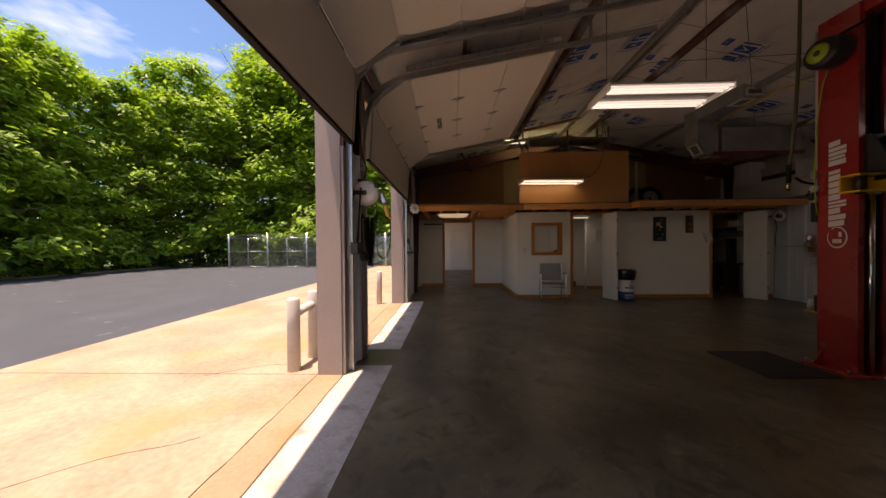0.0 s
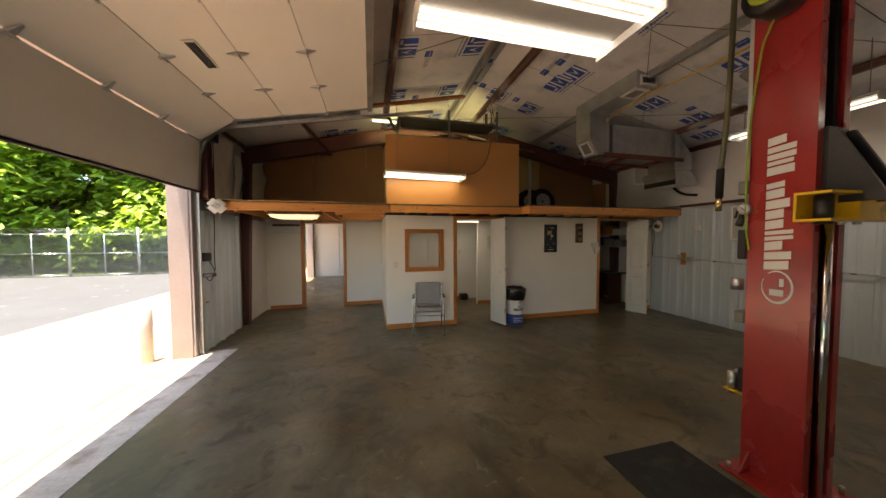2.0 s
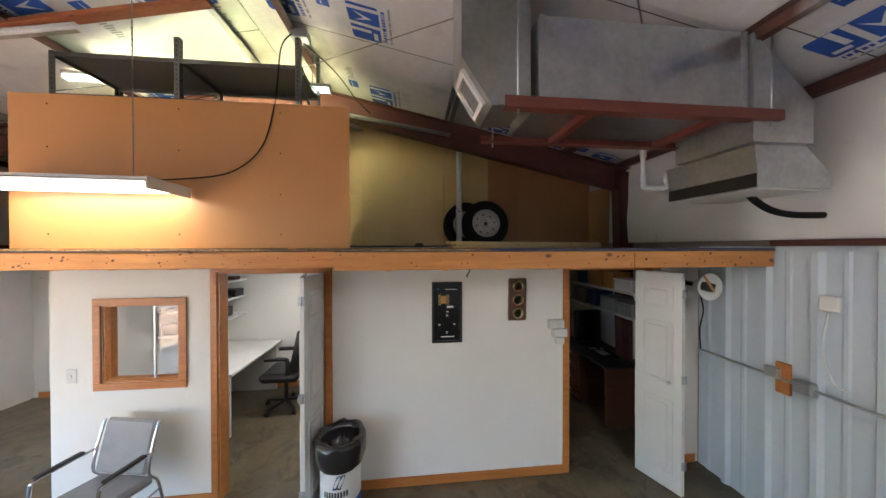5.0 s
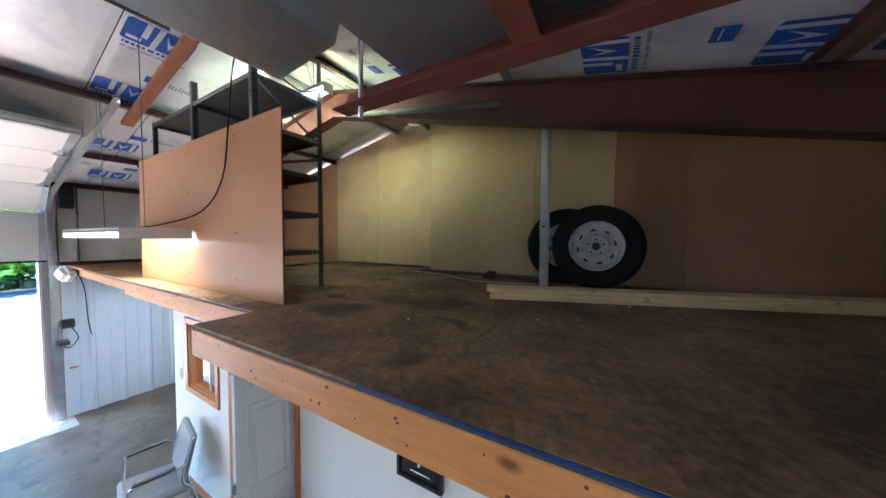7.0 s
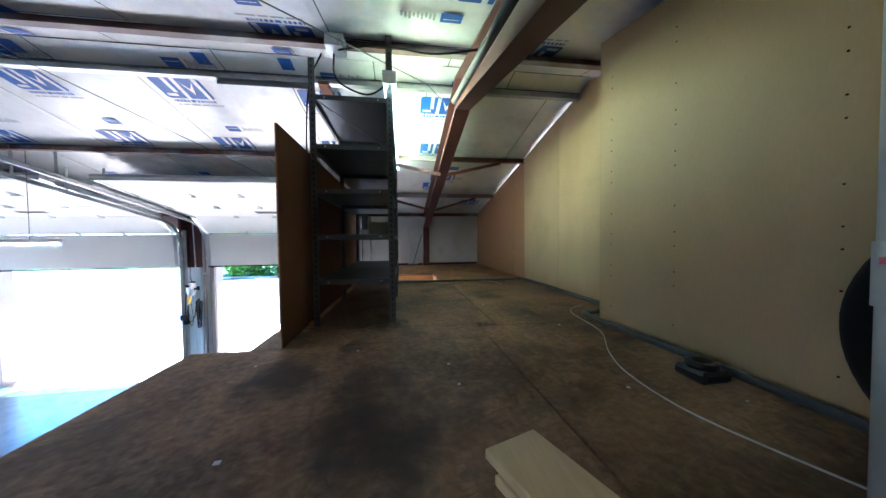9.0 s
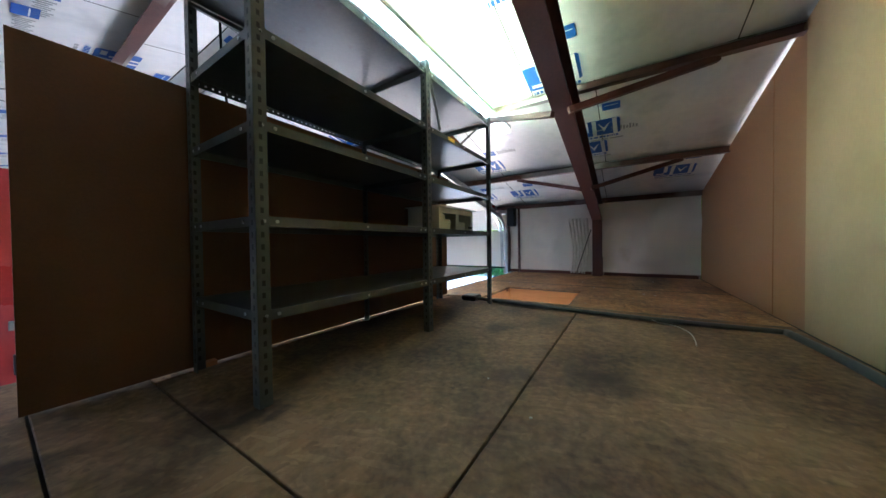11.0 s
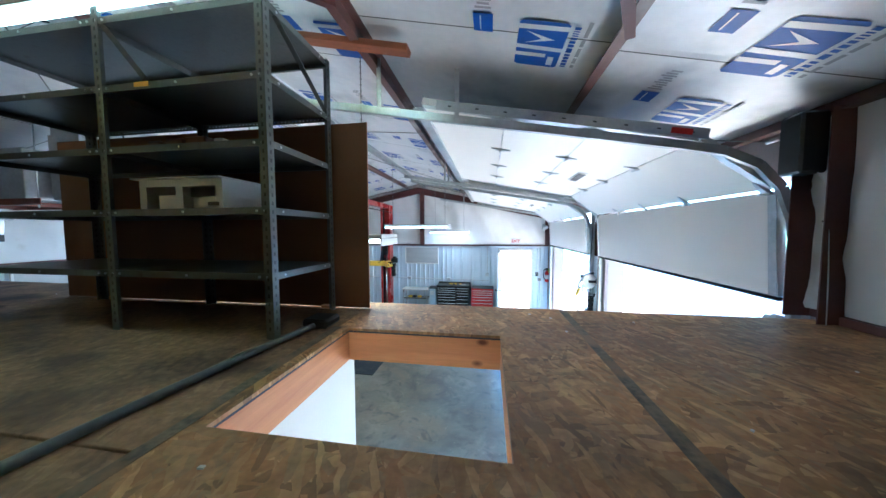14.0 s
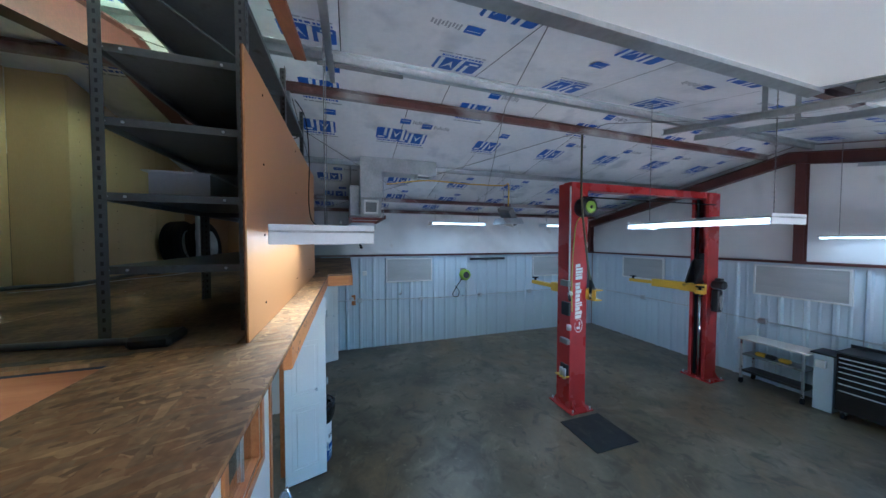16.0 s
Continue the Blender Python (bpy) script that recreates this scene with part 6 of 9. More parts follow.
reel = thing("cord_reel", (3.20, NEAR_Y - 0.08, 3.0), "black and lime green cord reel on the lift column", "cord reel")
part("reel_case", lathe(B(), [(0.06, -0.02), (0.130, -0.015), (0.142, 0.02), (0.142, 0.14), (0.13, 0.16), (0.05, 0.165)], (3.09, NEAR_Y - 0.01, 3.08), "X", 28), BLACK, reel)
part("hub_disc", lathe(B(), [(0.028, -0.035), (0.085, -0.035), (0.09, -0.02), (0.06, -0.01)], (3.085, NEAR_Y - 0.01, 3.08), "X", 24), GREEN_HOSE, reel, "lime green hub disc")
part("hub_cap", lathe(B(), [(0.0, -0.045), (0.026, -0.04), (0.026, -0.02)], (3.085, NEAR_Y - 0.01, 3.08), "X", 16), BLACK, reel)
part("bracket", boxed(3.235, NEAR_Y - 0.05, 3.00, 3.262, NEAR_Y + 0.03, 3.17, bevel=0.004), STEEL, reel)
pull = thing("drop_hose", (3.0, 1.28, 1.78), "thick olive air hose hanging from the roof with a brass end", "air hose")
part("hose", hose(B(), [(3.08, 1.33, roof_z(3.08) - 0.02), (3.07, 1.33, 3.2), (2.99, 1.30, 2.4), (2.93, 1.29, 2.02)], 0.015), OLIVE, pull)
part("grip", rod(B(), (2.925, 1.29, 1.86), (2.93, 1.29, 2.04), 0.02, 12), RUBBER, pull)
part("brass_end", rod(B(), (2.923, 1.29, 1.775), (2.925, 1.29, 1.86), 0.018, 6), BRASS_DIAL, pull)
solid("rubber_mat", boxed(2.42, 0.97, 0.0005, 3.07, 1.65, 0.012, bevel=0.004), MAT, "black rubber mat lying on the concrete beside the lift", "floor mat")

# ---------------------------------------------------------------- hung furnace and ducts
fz = 2.94
fu = thing("hung_furnace", (5.3, 4.2, fz), "galvanised hung furnace in a red angle iron cradle with ducts", "furnace")
FX0, FX1, FY0, FY1 = 4.55, 6.12, 3.92, 4.49
for y, s in ((FY0, 1), (FY1, -1)):
    part("cradle_rail", prism(B(), [(y, fz), (y + s * 0.06, fz), (y + s * 0.06, fz + 0.006), (y + s * 0.006, fz + 0.006), (y + s * 0.006, fz + 0.06), (y, fz + 0.06)], FX0 - 0.06, FX1 + 0.05, "x"), CRADLE_RED, fu, "red angle iron rail")
for x in (FX0 + 0.44, FX1 - 0.3):
    part("cradle_bar", prism(B(), [(x, fz + 0.0065), (x + 0.05, fz + 0.0065), (x + 0.05, fz + 0.012), (x + 0.006, fz + 0.012), (x + 0.006, fz + 0.05), (x, fz + 0.05)], FY0 + 0.0065, FY1 - 0.0065, "y"), CRADLE_RED, fu, "red angle iron cross bar")
part("furnace_box", boxed(4.70, FY0 + 0.062, fz + 0.0525, FX1 - 0.12, FY1 - 0.012, 3.485, bevel=0.006), GALV, fu)
for x in (4.70, 5.955):
    part("seam_strip", boxed(x, FY0 + 0.052, fz + 0.06, x + 0.035, FY0 + 0.0615, 3.48), GALV, fu)
part("plenum", prism(B(), [(FX1 - 0.1195, fz - 0.12), (FX1 + 0.29, fz - 0.12), (FX1 + 0.29, 3.08), (FX1 - 0.1195, 3.46)], FY0 + 0.03, FY1 - 0.03, "y"), GALV, fu)
hd = prism(B(), [(FX1 - 0.035, 2.56), (FX1 + 0.48, 2.56), (FX1 + 0.48, 2.655), (FX1 + 0.30, 2.819), (FX1 - 0.06, 2.819), (FX1 - 0.035, 2.65)], FY0 + 0.07, FY1 + 0.115, "y")
part("return_hood", hd, GALV, fu, "flared sheet metal return hood")
part("hood_band", boxed(FX1 - 0.041, FY0 + 0.074, 2.563, FX1 - 0.036, FY1 + 0.111, 2.646), BLACK, fu, "dark edge band")
part("filter_face", boxed(FX1 - 0.015, FY0 + 0.09, 2.552, FX1 + 0.46, FY1 + 0.095, 2.559), WHITE_PAINT, fu, "pale filter face")
part("drop_duct", prism(B(), [(4.27, 3.64), (4.27, 3.24), (4.44, 2.98), (4.64, 3.0), (4.66, 3.05), (4.66, 3.64)], 4.0, 4.32, "y"), GALV, fu, "bent sheet metal supply duct")
part("supply_duct", prism(B(), [(4.27, 3.641), (4.62, 3.641), (4.62, 3.785), (4.27, 3.855)], 3.14, 4.32, "y"), GALV, fu, "long sheet metal supply duct")


def slant_grille(y0, y1, cx, cz, ux, uz, half, label):
    """A square white grille on a face that runs along y and a slope (ux, uz)."""
    nx, nz = -uz, ux
    if nz > 0:
        nx, nz = -nx, -nz
    g = B()
    ox, oz = cx + nx * 0.012, cz + nz * 0.012
    for s in (-1, 1):
        e = s * (half - 0.014)
        bar(g, (ox + ux * e, y0, oz + uz * e), (ox + ux * e, y1, oz + uz * e), 0.028, 0.022, up=(nx, 0, nz))
    for y in (y0 + 0.014, y1 - 0.014):
        bar(g, (ox - ux * (half - 0.028), y, oz - uz * (half - 0.028)), (ox + ux * (half - 0.028), y, oz + uz * (half - 0.028)), 0.028, 0.022, up=(nx, 0, nz))
    gr_ = part("supply_grille", g, WHITE_PAINT, fu, label)
    part("grille_opening", bar(B(), (cx + nx * 0.004, y0 + 0.028, cz + nz * 0.004), (cx + nx * 0.004, y1 - 0.028, cz + nz * 0.004), (half - 0.028) * 2, 0.006, up=(nx, 0, nz)), GREY_STEEL, gr_)


slant_grille(4.05, 4.27, 4.355, 3.11, 0.547, -0.837, 0.115, "white square supply grille on the bent duct")
slant_grille(3.18, 3.44, 4.42, 3.641, 1.0, 0.0, 0.12, "white grille under the duct end")
gl = B()
for c in ((4.32, 3.115, 3.66, 4.58, 3.139, 3.68), (4.32, 3.115, 3.765, 4.58, 3.139, 3.785), (4.32, 3.115, 3.68, 4.34, 3.139, 3.765), (4.56, 3.115, 3.68, 4.58, 3.139, 3.765)):
    box(gl, *c)
g2 = part("supply_grille", gl, WHITE_PAINT, fu, "white end grille")
for k in range(4):
    part("louvre", boxed(4.341, 3.122, 3.686 + k * 0.021, 4.559, 3.138, 3.694 + k * 0.021), GREY_STEEL, g2)
for x, y in ((FX0 + 0.02, FY0 + 0.03), (FX0 + 0.02, FY1 - 0.03), (FX1, FY0 + 0.03), (FX1, FY1 - 0.03)):
    part("hanger_rod", rod(B(), (x, y, fz - 0.03), (x, y, roof_z(x) - 0.015), 0.006, 8), STEEL, fu)
pv = B()
rod(pv, (5.885, 4.64, 2.70), (5.885, 4.64, 3.00), 0.019, 14)
rod(pv, (5.885, 4.64, 2.93), (5.885, 4.64, 3.00), 0.024, 14)
hose(pv, [(5.885, 4.64, 2.73), (5.887, 4.64, 2.70), (5.91, 4.64, 2.685), (6.06, 4.64, 2.683), (6.085, 4.64, 2.70), (6.088, 4.64, 2.73)], 0.022, 12)
rod(pv, (6.088, 4.64, 2.72), (6.088, 4.64, 2.80), 0.019, 14)
part("condensate_trap", pv, PVC, fu, "white plastic drain trap")
part("flex_line", hose(B(), [(6.40, 4.28, 2.575), (6.43, 4.26, 2.52), (6.51, 4.225, 2.452), (6.68, 4.225, 2.423), (6.87, 4.187, 2.418)], 0.023, 10), RUBBER, fu, "black insulated line")
part("gas_line", hose(B(), [(4.5, 3.9, 3.5), (4.6, 3.2, 3.62), (4.75, 2.4, 3.64), (4.6, 1.75, 3.62), (4.28, 1.8, 3.58), (4.28, 1.8, 3.2)], 0.011), YELLOW, fu, "yellow gas hose")
hp = thing("gas_heater", (4.28, 1.8, 2.93), "tilted grey infrared heater hung on chains", "heater")
m = Matrix.Rotation(0.95, 3, "X") @ Matrix.Rotation(0.25, 3, "Z")
part("case", box(B(), 4.12, 1.64, 2.97, 4.44, 1.96, 3.09, 0.010, m), GREY_STEEL, hp)
part("flare", prism(B(), [(4.05, 2.88), (4.51, 2.88), (4.43, 2.98), (4.13, 2.98)], 1.62, 1.98, "y"), STEEL, hp)
part("burner", box(B(), 4.16, 1.74, 2.885, 4.40, 1.86, 2.91, 0.004, m), CARDBOARD, hp, "pale ceramic burner face")
ch = B()
for dx in (-0.12, 0.12):
    rod(ch, (4.28 + dx, 1.8, 3.05), (4.28 + dx, 1.85, roof_z(4.28 + dx) - 0.015), 0.004, 6)
part("chain", ch, STEEL, hp)

# ---------------------------------------------------------------- along the gable wall
ed = thing("door_1", (-0.06, -2.74, 0), "open white exit door with a nine-light window, swung inwards", "door")
ed["kind"] = "structure"
hx, hy, ang = EX[1] + 0.0, YS + 0.03, radians(97)
M = Matrix.Translation((hx, hy, 0)) @ Matrix.Rotation(pi - ang, 4, "Z")


def leaf_box(x0, z0, x1, z1, y0=-0.022, y1=0.022, bevel=0.0):
    bm = boxed(x0, y0, z0, x1, y1, z1, bevel=bevel)
    bmesh.ops.transform(bm, matrix=M, verts=bm.verts)
    return bm


def joined(*bms):
    out = B()
    for b in bms:
        me = bpy.data.meshes.new("scrap")
        b.to_mesh(me)
        b.free()
        out.from_mesh(me)
        bpy.data.meshes.remove(me)
    return out


W = 0.89
leaf = part("leaf", joined(leaf_box(0.0, 0.01, W, 0.98), leaf_box(0.0, 0.98, 0.15, 2.03), leaf_box(W - 0.15, 0.98, W, 2.03), leaf_box(0.15, 1.86, W - 0.15, 2.03)), WHITE_PAINT, ed)
part("panel_moulding", joined(*[leaf_box(a, 0.18, b, 0.82, s * 0.022, s * 0.030, 0.006) for a, b in ((0.13, 0.40), (0.49, 0.76)) for s in (-1, 1)]), WHITE_PAINT, leaf)
part("muntin", joined(*[leaf_box(a, 0.98, a + 0.02, 1.86, -0.012, 0.012) for a in (0.15, 0.337, 0.533, W - 0.17)], *[leaf_box(0.15, z, W - 0.15, z + 0.02, -0.012, 0.012) for z in (0.98, 1.27, 1.56, 1.84)]), WHITE_PAINT, leaf)
for i in range(3):
    for k in range(3):
        a, z = 0.17 + i * 0.19, 1.0 + k * 0.29
        g = part("pane", leaf_box(a, z, a + 0.18, z + 0.27, -0.003, 0.003), GLASS, leaf)
        g.visible_shadow = False
kn = B()
for s in (-1, 1):
    p, q = M @ Vector((W - 0.07, s * 0.022, 0.95)), M @ Vector((W - 0.07, s * 0.075, 0.95))
    rod(kn, p, q, 0.012, 10)
    rod(kn, M @ Vector((W - 0.07, s * 0.055, 0.95)), q, 0.028, 14)
part("door_knob", kn, BLACK, leaf, "black round knob")
fr = B()
for c in ((EX[0] - 0.055, 0, EX[0], 2.115), (EX[1], 0, EX[1] + 0.055, 2.115), (EX[0], 2.06, EX[1], 2.115)):
    box(fr, c[0], YS - 0.15, c[1], c[2], YS + 0.045, c[3], 0.004)
part("door_frame", fr, WHITE_PAINT, ed)
part("threshold", boxed(EX[0], YS - 0.16, 0.0, EX[1], YS + 0.02, 0.015, bevel=0.003), STEEL, ed)


def drawer_chest(name, x0, x1, y0, y1, z1, paint, label, columns, category="tool chest"):
    """A rolling tool chest: body, drawers with pulls, top edge, casters."""
    c = thing(name, ((x0 + x1) / 2, (y0 + y1) / 2, 0), label, category, "tool chests")
    z0 = 0.12
    part("body", boxed(x0, y0, z0, x1, y1, z1, bevel=0.008), paint, c)
    for xa, xb, hs in columns:
        z = z1 - 0.045
        for h in hs:
            d = part("drawer", boxed(xa, y1 + 0.001, z - h + 0.006, xb, y1 + 0.014, z, bevel=0.003), paint, c)
            part("drawer_pull", boxed(xa + 0.012, y1 + 0.014, z - 0.020, xb - 0.012, y1 + 0.026, z - 0.007, bevel=0.003), PULL, d, "silver drawer pull")
            z -= h
    for x in (x0 + 0.07, x1 - 0.07):
        for y in (y0 + 0.07, y1 - 0.07):
            w = B()
            rod(w, (x - 0.018, y, 0.055), (x + 0.018, y, 0.055), 0.055, 16)
            cs = part("caster", w, RUBBER, c)
            part("fork", boxed(x - 0.03, y - 0.02, 0.07, x + 0.03, y + 0.03, z0, bevel=0.004), STEEL, cs)
    return c


rc = drawer_chest("tool_chest", 0.17, 0.84, YS + 0.04, -2.30, 0.90, RED_PAINT, "red steel rolling tool chest with silver drawer pulls", ((0.19, 0.82, (0.065, 0.065, 0.075, 0.09, 0.10, 0.14, 0.19)),))
part("top_tray", boxed(0.165, YS + 0.035, 0.90, 0.845, -2.295, 0.925, bevel=0.006), BLACK, rc, "black rubber top liner")
bc = drawer_chest("tool_chest", 0.90, 1.92, YS + 0.04, -2.26, 0.96, BLACK_GLOSS, "black steel rolling tool chest with silver drawer pulls",
                  ((1.32, 1.90, (0.065, 0.065, 0.075, 0.085, 0.085, 0.10, 0.13)), (0.92, 1.30, (0.075, 0.085, 0.085, 0.10, 0.12, 0.13))))
tb = boxed(0.89, YS + 0.03, 0.96, 1.93, -2.25, 0.985, bevel=0.006)
box(tb, 0.89, YS + 0.03, 0.985, 1.93, YS + 0.05, 1.03)
part("top_tray", tb, BLACK, bc, "black rubber top liner")
part("side_handle", hose(B(), [(0.895, -2.62, 0.86), (0.85, -2.60, 0.86), (0.85, -2.40, 0.86), (0.895, -2.38, 0.86)], 0.012), BLACK, bc)
dr = thing("cordless_tools", (1.4, -2.45, 0.985), "yellow cordless tools and gloves lying on the black chest", "hand tools")
for x, w in ((1.30, 0.10), (1.43, 0.12), (1.16, 0.07)):
    part("tool_body", boxed(x, -2.52, 0.986, x + w, -2.44, 1.03, bevel=0.015), YELLOW, dr)
part("tool_grip", boxed(1.36, -2.43, 0.986, 1.41, -2.36, 1.015, bevel=0.008), BLACK, dr)
part("rag", boxed(1.02, -2.5, 0.986, 1.22, -2.38, 1.0, bevel=0.006), CARDBOARD, dr, "pale rag")
ct = thing("work_cart", (2.6, -2.5, 0), "grey steel work cart with a pale top and two lower shelves", "work cart")
part("top", boxed(2.20, -2.71, 0.80, 3.06, -2.28, 0.83, bevel=0.006), CARDBOARD, ct, "scratched pale worktop")
for z in (0.22, 0.52):
    sh = boxed(2.23, -2.69, z, 3.03, -2.30, z + 0.012)
    box(sh, 2.23, -2.302, z, 3.03, -2.298, z + 0.04)
    part("shelf_board", sh, BLACK if z < 0.4 else GREY_STEEL, ct)
for x in (2.25, 3.01):
    for y in (-2.68, -2.31):
        part("leg", boxed(x - 0.016, y - 0.016, 0.10, x + 0.016, y + 0.016, 0.80, bevel=0.003), STEEL, ct)
        part("caster", rod(B(), (x - 0.014, y, 0.05), (x + 0.014, y, 0.05), 0.05, 14), RUBBER, ct)
ts = thing("cart_tools", (2.6, -2.45, 0.532), "yellow and dark power tools on the cart shelf", "hand tools")
for x, m in ((2.45, YELLOW), (2.62, BLACK), (2.75, YELLOW)):
    part("tool_body", boxed(x, -2.52, 0.533, x + 0.14, -2.42, 0.60, bevel=0.02), m, ts)
gb = thing("parts_box", (2.05, -2.5, 0), "grey metal parts cabinet with a dark flip top", "cabinet")
part("body", boxed(1.97, YS + 0.05, 0.0, 2.17, -2.36, 0.86, bevel=0.006), LINER, gb)
part("top", boxed(1.93, YS + 0.04, 0.86, 2.20, -2.32, 0.885, bevel=0.005), BLACK, gb)
part("roll_holder", boxed(2.03, -2.355, 0.66, 2.14, -2.30, 0.78, bevel=0.01), WHITE_PLASTIC, gb)

es = thing("exit_sign", (-0.5, YS + 0.04, 2.25), "white exit sign with red letters over the door", "exit sign")
part("case", boxed(-0.68, YS + 0.015, 2.27, -0.35, YS + 0.055, 2.45, bevel=0.006), WHITE_PLASTIC, es)
fc = bpy.data.curves.new("exit_text", "FONT")
fc.body, fc.size, fc.align_x, fc.align_y, fc.extrude, fc.offset = "EXIT", 0.125, "CENTER", "CENTER", 0.001, 0.004
to = new("exit_text", fc)
tm = bpy.data.meshes.new_from_object(to.evaluated_get(bpy.context.evaluated_depsgraph_get()))
bpy.data.objects.remove(to)
tm.materials.append(RED_PAINT)
let = new("lettering", tm)
let.parent = es
let.matrix_basis = Matrix.Translation(Vector((-0.515, YS + 0.0575, 2.36)) - es.location) @ Matrix.Rotation(pi, 4, "Z") @ Matrix.Rotation(pi / 2, 4, "X")
tagged(let, "red word EXIT")
fe = thing("fire_extinguisher", (-1.46, YS + 0.07, 1.13), "red fire extinguisher on the wall beside the exit", "fire extinguisher")
part("cylinder", lathe(B(), [(0.02, 0.0), (0.055, 0.012), (0.06, 0.03), (0.06, 0.27), (0.045, 0.32), (0.02, 0.345), (0.018, 0.37)], (-1.46, YS + 0.085, 1.10), "Z", 24), RED_PAINT, fe)
part("label", lathe(B(), [(0.0615, 0.10), (0.0615, 0.23)], (-1.46, YS + 0.085, 1.10), "Z", 24), CARDBOARD, fe, "pale label band")
part("valve", boxed(-1.50, YS + 0.06, 1.46, -1.42, YS + 0.11, 1.53, bevel=0.008), BLACK, fe)
part("tag", boxed(-1.53, YS + 0.07, 1.40, -1.49, YS + 0.12, 1.52, bevel=0.01), GREEN_HOSE, fe, "green inspection tag")
part("hose", hose(B(), [(-1.43, YS + 0.09, 1.5), (-1.36, YS + 0.10, 1.45), (-1.36, YS + 0.10, 1.28), (-1.40, YS + 0.10, 1.18)], 0.010), RUBBER, fe)
for nm, x, z, w, h, m, lab in (("wall_switch", -1.17, 1.33, 0.085, 0.12, BLACK, "dark switch plate on the liner by the exit"), ("outlet_box", -1.25, 1.16, 0.10, 0.08, GREY_STEEL, "grey outlet box on the liner by the exit")):
    t = thing(nm, (x, YS + 0.02, z), lab, "switch")
    part("box", boxed(x - w / 2, YS + 0.0, z - h / 2, x + w / 2, YS + 0.045, z + h / 2, bevel=0.006), m, t)
    part("conduit", rod(B(), (x, YS + 0.03, z + h / 2), (x, YS + 0.03, 2.16), 0.010, 8), LINER, t)
fl = thing("flood_lamp", (-1.35, -2.40, 2.75), "frosted flood lamp in the corner over the big door", "lamp")
part("shade", lathe(B(), [(0.03, 0.0), (0.05, 0.03), (0.10, 0.11), (0.105, 0.13), (0.0, 0.14)], (-1.40, -2.36, 2.78), "X", 20), WHITE_PLASTIC, fl)
part("bracket", boxed(-1.50, -2.39, 2.75, -1.40, -2.33, 2.81, bevel=0.005), GREY_STEEL, fl)


def shuttered_frame(axis, a, b, z0, z1, face, s, label):
    """A framed translucent wall panel above the work height, with horizontal ribs."""
    t = thing("wall_light_panel", ((a + b) / 2, face, z0) if axis == "x" else (face, (a + b) / 2, z0), label, "wall panel", "framed wall panels")
    def bx(u0, d0, w0, u1, d1, w1, bev=0.0):
        p, q = face + s * d0, face + s * d1
        return boxed(u0, min(p, q), w0, u1, max(p, q), w1, bevel=bev) if axis == "x" else boxed(min(p, q), u0, w0, max(p, q), u1, w1, bevel=bev)
    for c in ((a, z0, b, z0 + 0.03), (a, z1 - 0.03, b, z1), (a, z0 + 0.03, a + 0.03, z1 - 0.03), (b - 0.03, z0 + 0.03, b, z1 - 0.03)):
        part("frame_bar", bx(c[0], 0.0, c[1], c[2], 0.055, c[3], 0.003), WHITE_PAINT, t)
    n = 7
    for k in range(n):
        z = z0 + 0.03 + k * (z1 - z0 - 0.06) / n
        part("slat", bx(a + 0.03, 0.030, z, b - 0.03, 0.034 + 0.0012 * (k % 2), z + (z1 - z0 - 0.06) / n - 0.0008), PANEL, t)
    return t


shuttered_frame("y", 2.46, 3.63, 1.555, 2.145, XE + 0.015, -1, "white framed ribbed panel high on the east wall")
shuttered_frame("y", -1.75, -0.55, 1.555, 2.145, XE + 0.015, -1, "white framed ribbed panel high on the east wall")
shuttered_frame("x", 1.94, 3.07, 1.60, 2.16, YS - 0.015, 1, "white framed ribbed panel high on the gable wall")
shuttered_frame("x", 4.7, 5.8, 1.60, 2.16, YS - 0.015, 1, "white framed ribbed panel high on the gable wall")


def conduit_run(name, axis, pts, boxes, face, s, label):
    t = thing(name, pts[0], label, "conduit", "wall conduits")
    part("conduit", hose(B(), pts, 0.011, 8, 3), STEEL, t)
    for p in boxes:
        u, z = p
        c = (face, u) if axis == "y" else (u, face)
        bb = boxed(c[0] - 0.035, u - 0.055, z - 0.05, c[0] + 0.03, u + 0.055, z + 0.05, bevel=0.008) if axis == "y" else boxed(u - 0.055, face - 0.03, z - 0.05, u + 0.055, face + 0.035, z + 0.05, bevel=0.008)
        part("outlet_box", bb, STEEL, t)
    return t


conduit_run("wall_conduit", "y", [(6.83, 5.05, 1.18), (6.83, 4.0, 1.17), (6.83, 2.0, 1.12), (6.83, 0.0, 1.15), (6.83, -2.70, 1.14)], ((4.25, 1.17), (2.76, 1.12), (1.13, 1.13), (-0.43, 1.14), (-2.2, 1.14)), 6.83, -1, "zinc conduit with outlet boxes along the east wall")
conduit_run("wall_conduit", "x", [(6.8, YS + 0.035, 1.14), (4.5, YS + 0.035, 1.14), (2.9, YS + 0.035, 1.12), (0.9, YS + 0.035, 1.10), (0.3, YS + 0.035, 1.09)], ((5.2, 1.14), (2.92, 1.12), (1.6, 1.11)), YS + 0.03, 1, "zinc conduit with outlet boxes along the gable wall")
conduit_run("wall_conduit", "y", [(6.84, 3.26, 1.55), (6.84, 3.26, 1.30)], (), 6.84, -1, "short conduit drop with a bright elbow below the wall panel")
solid("pipe_elbow", hose(B(), [(6.84, 3.26, 1.31), (6.84, 3.26, 1.285), (6.835, 3.275, 1.27), (6.82, 3.32, 1.262)], 0.021, 12), CHROME, "bright steel elbow at the foot of a conduit drop", "pipe elbow")
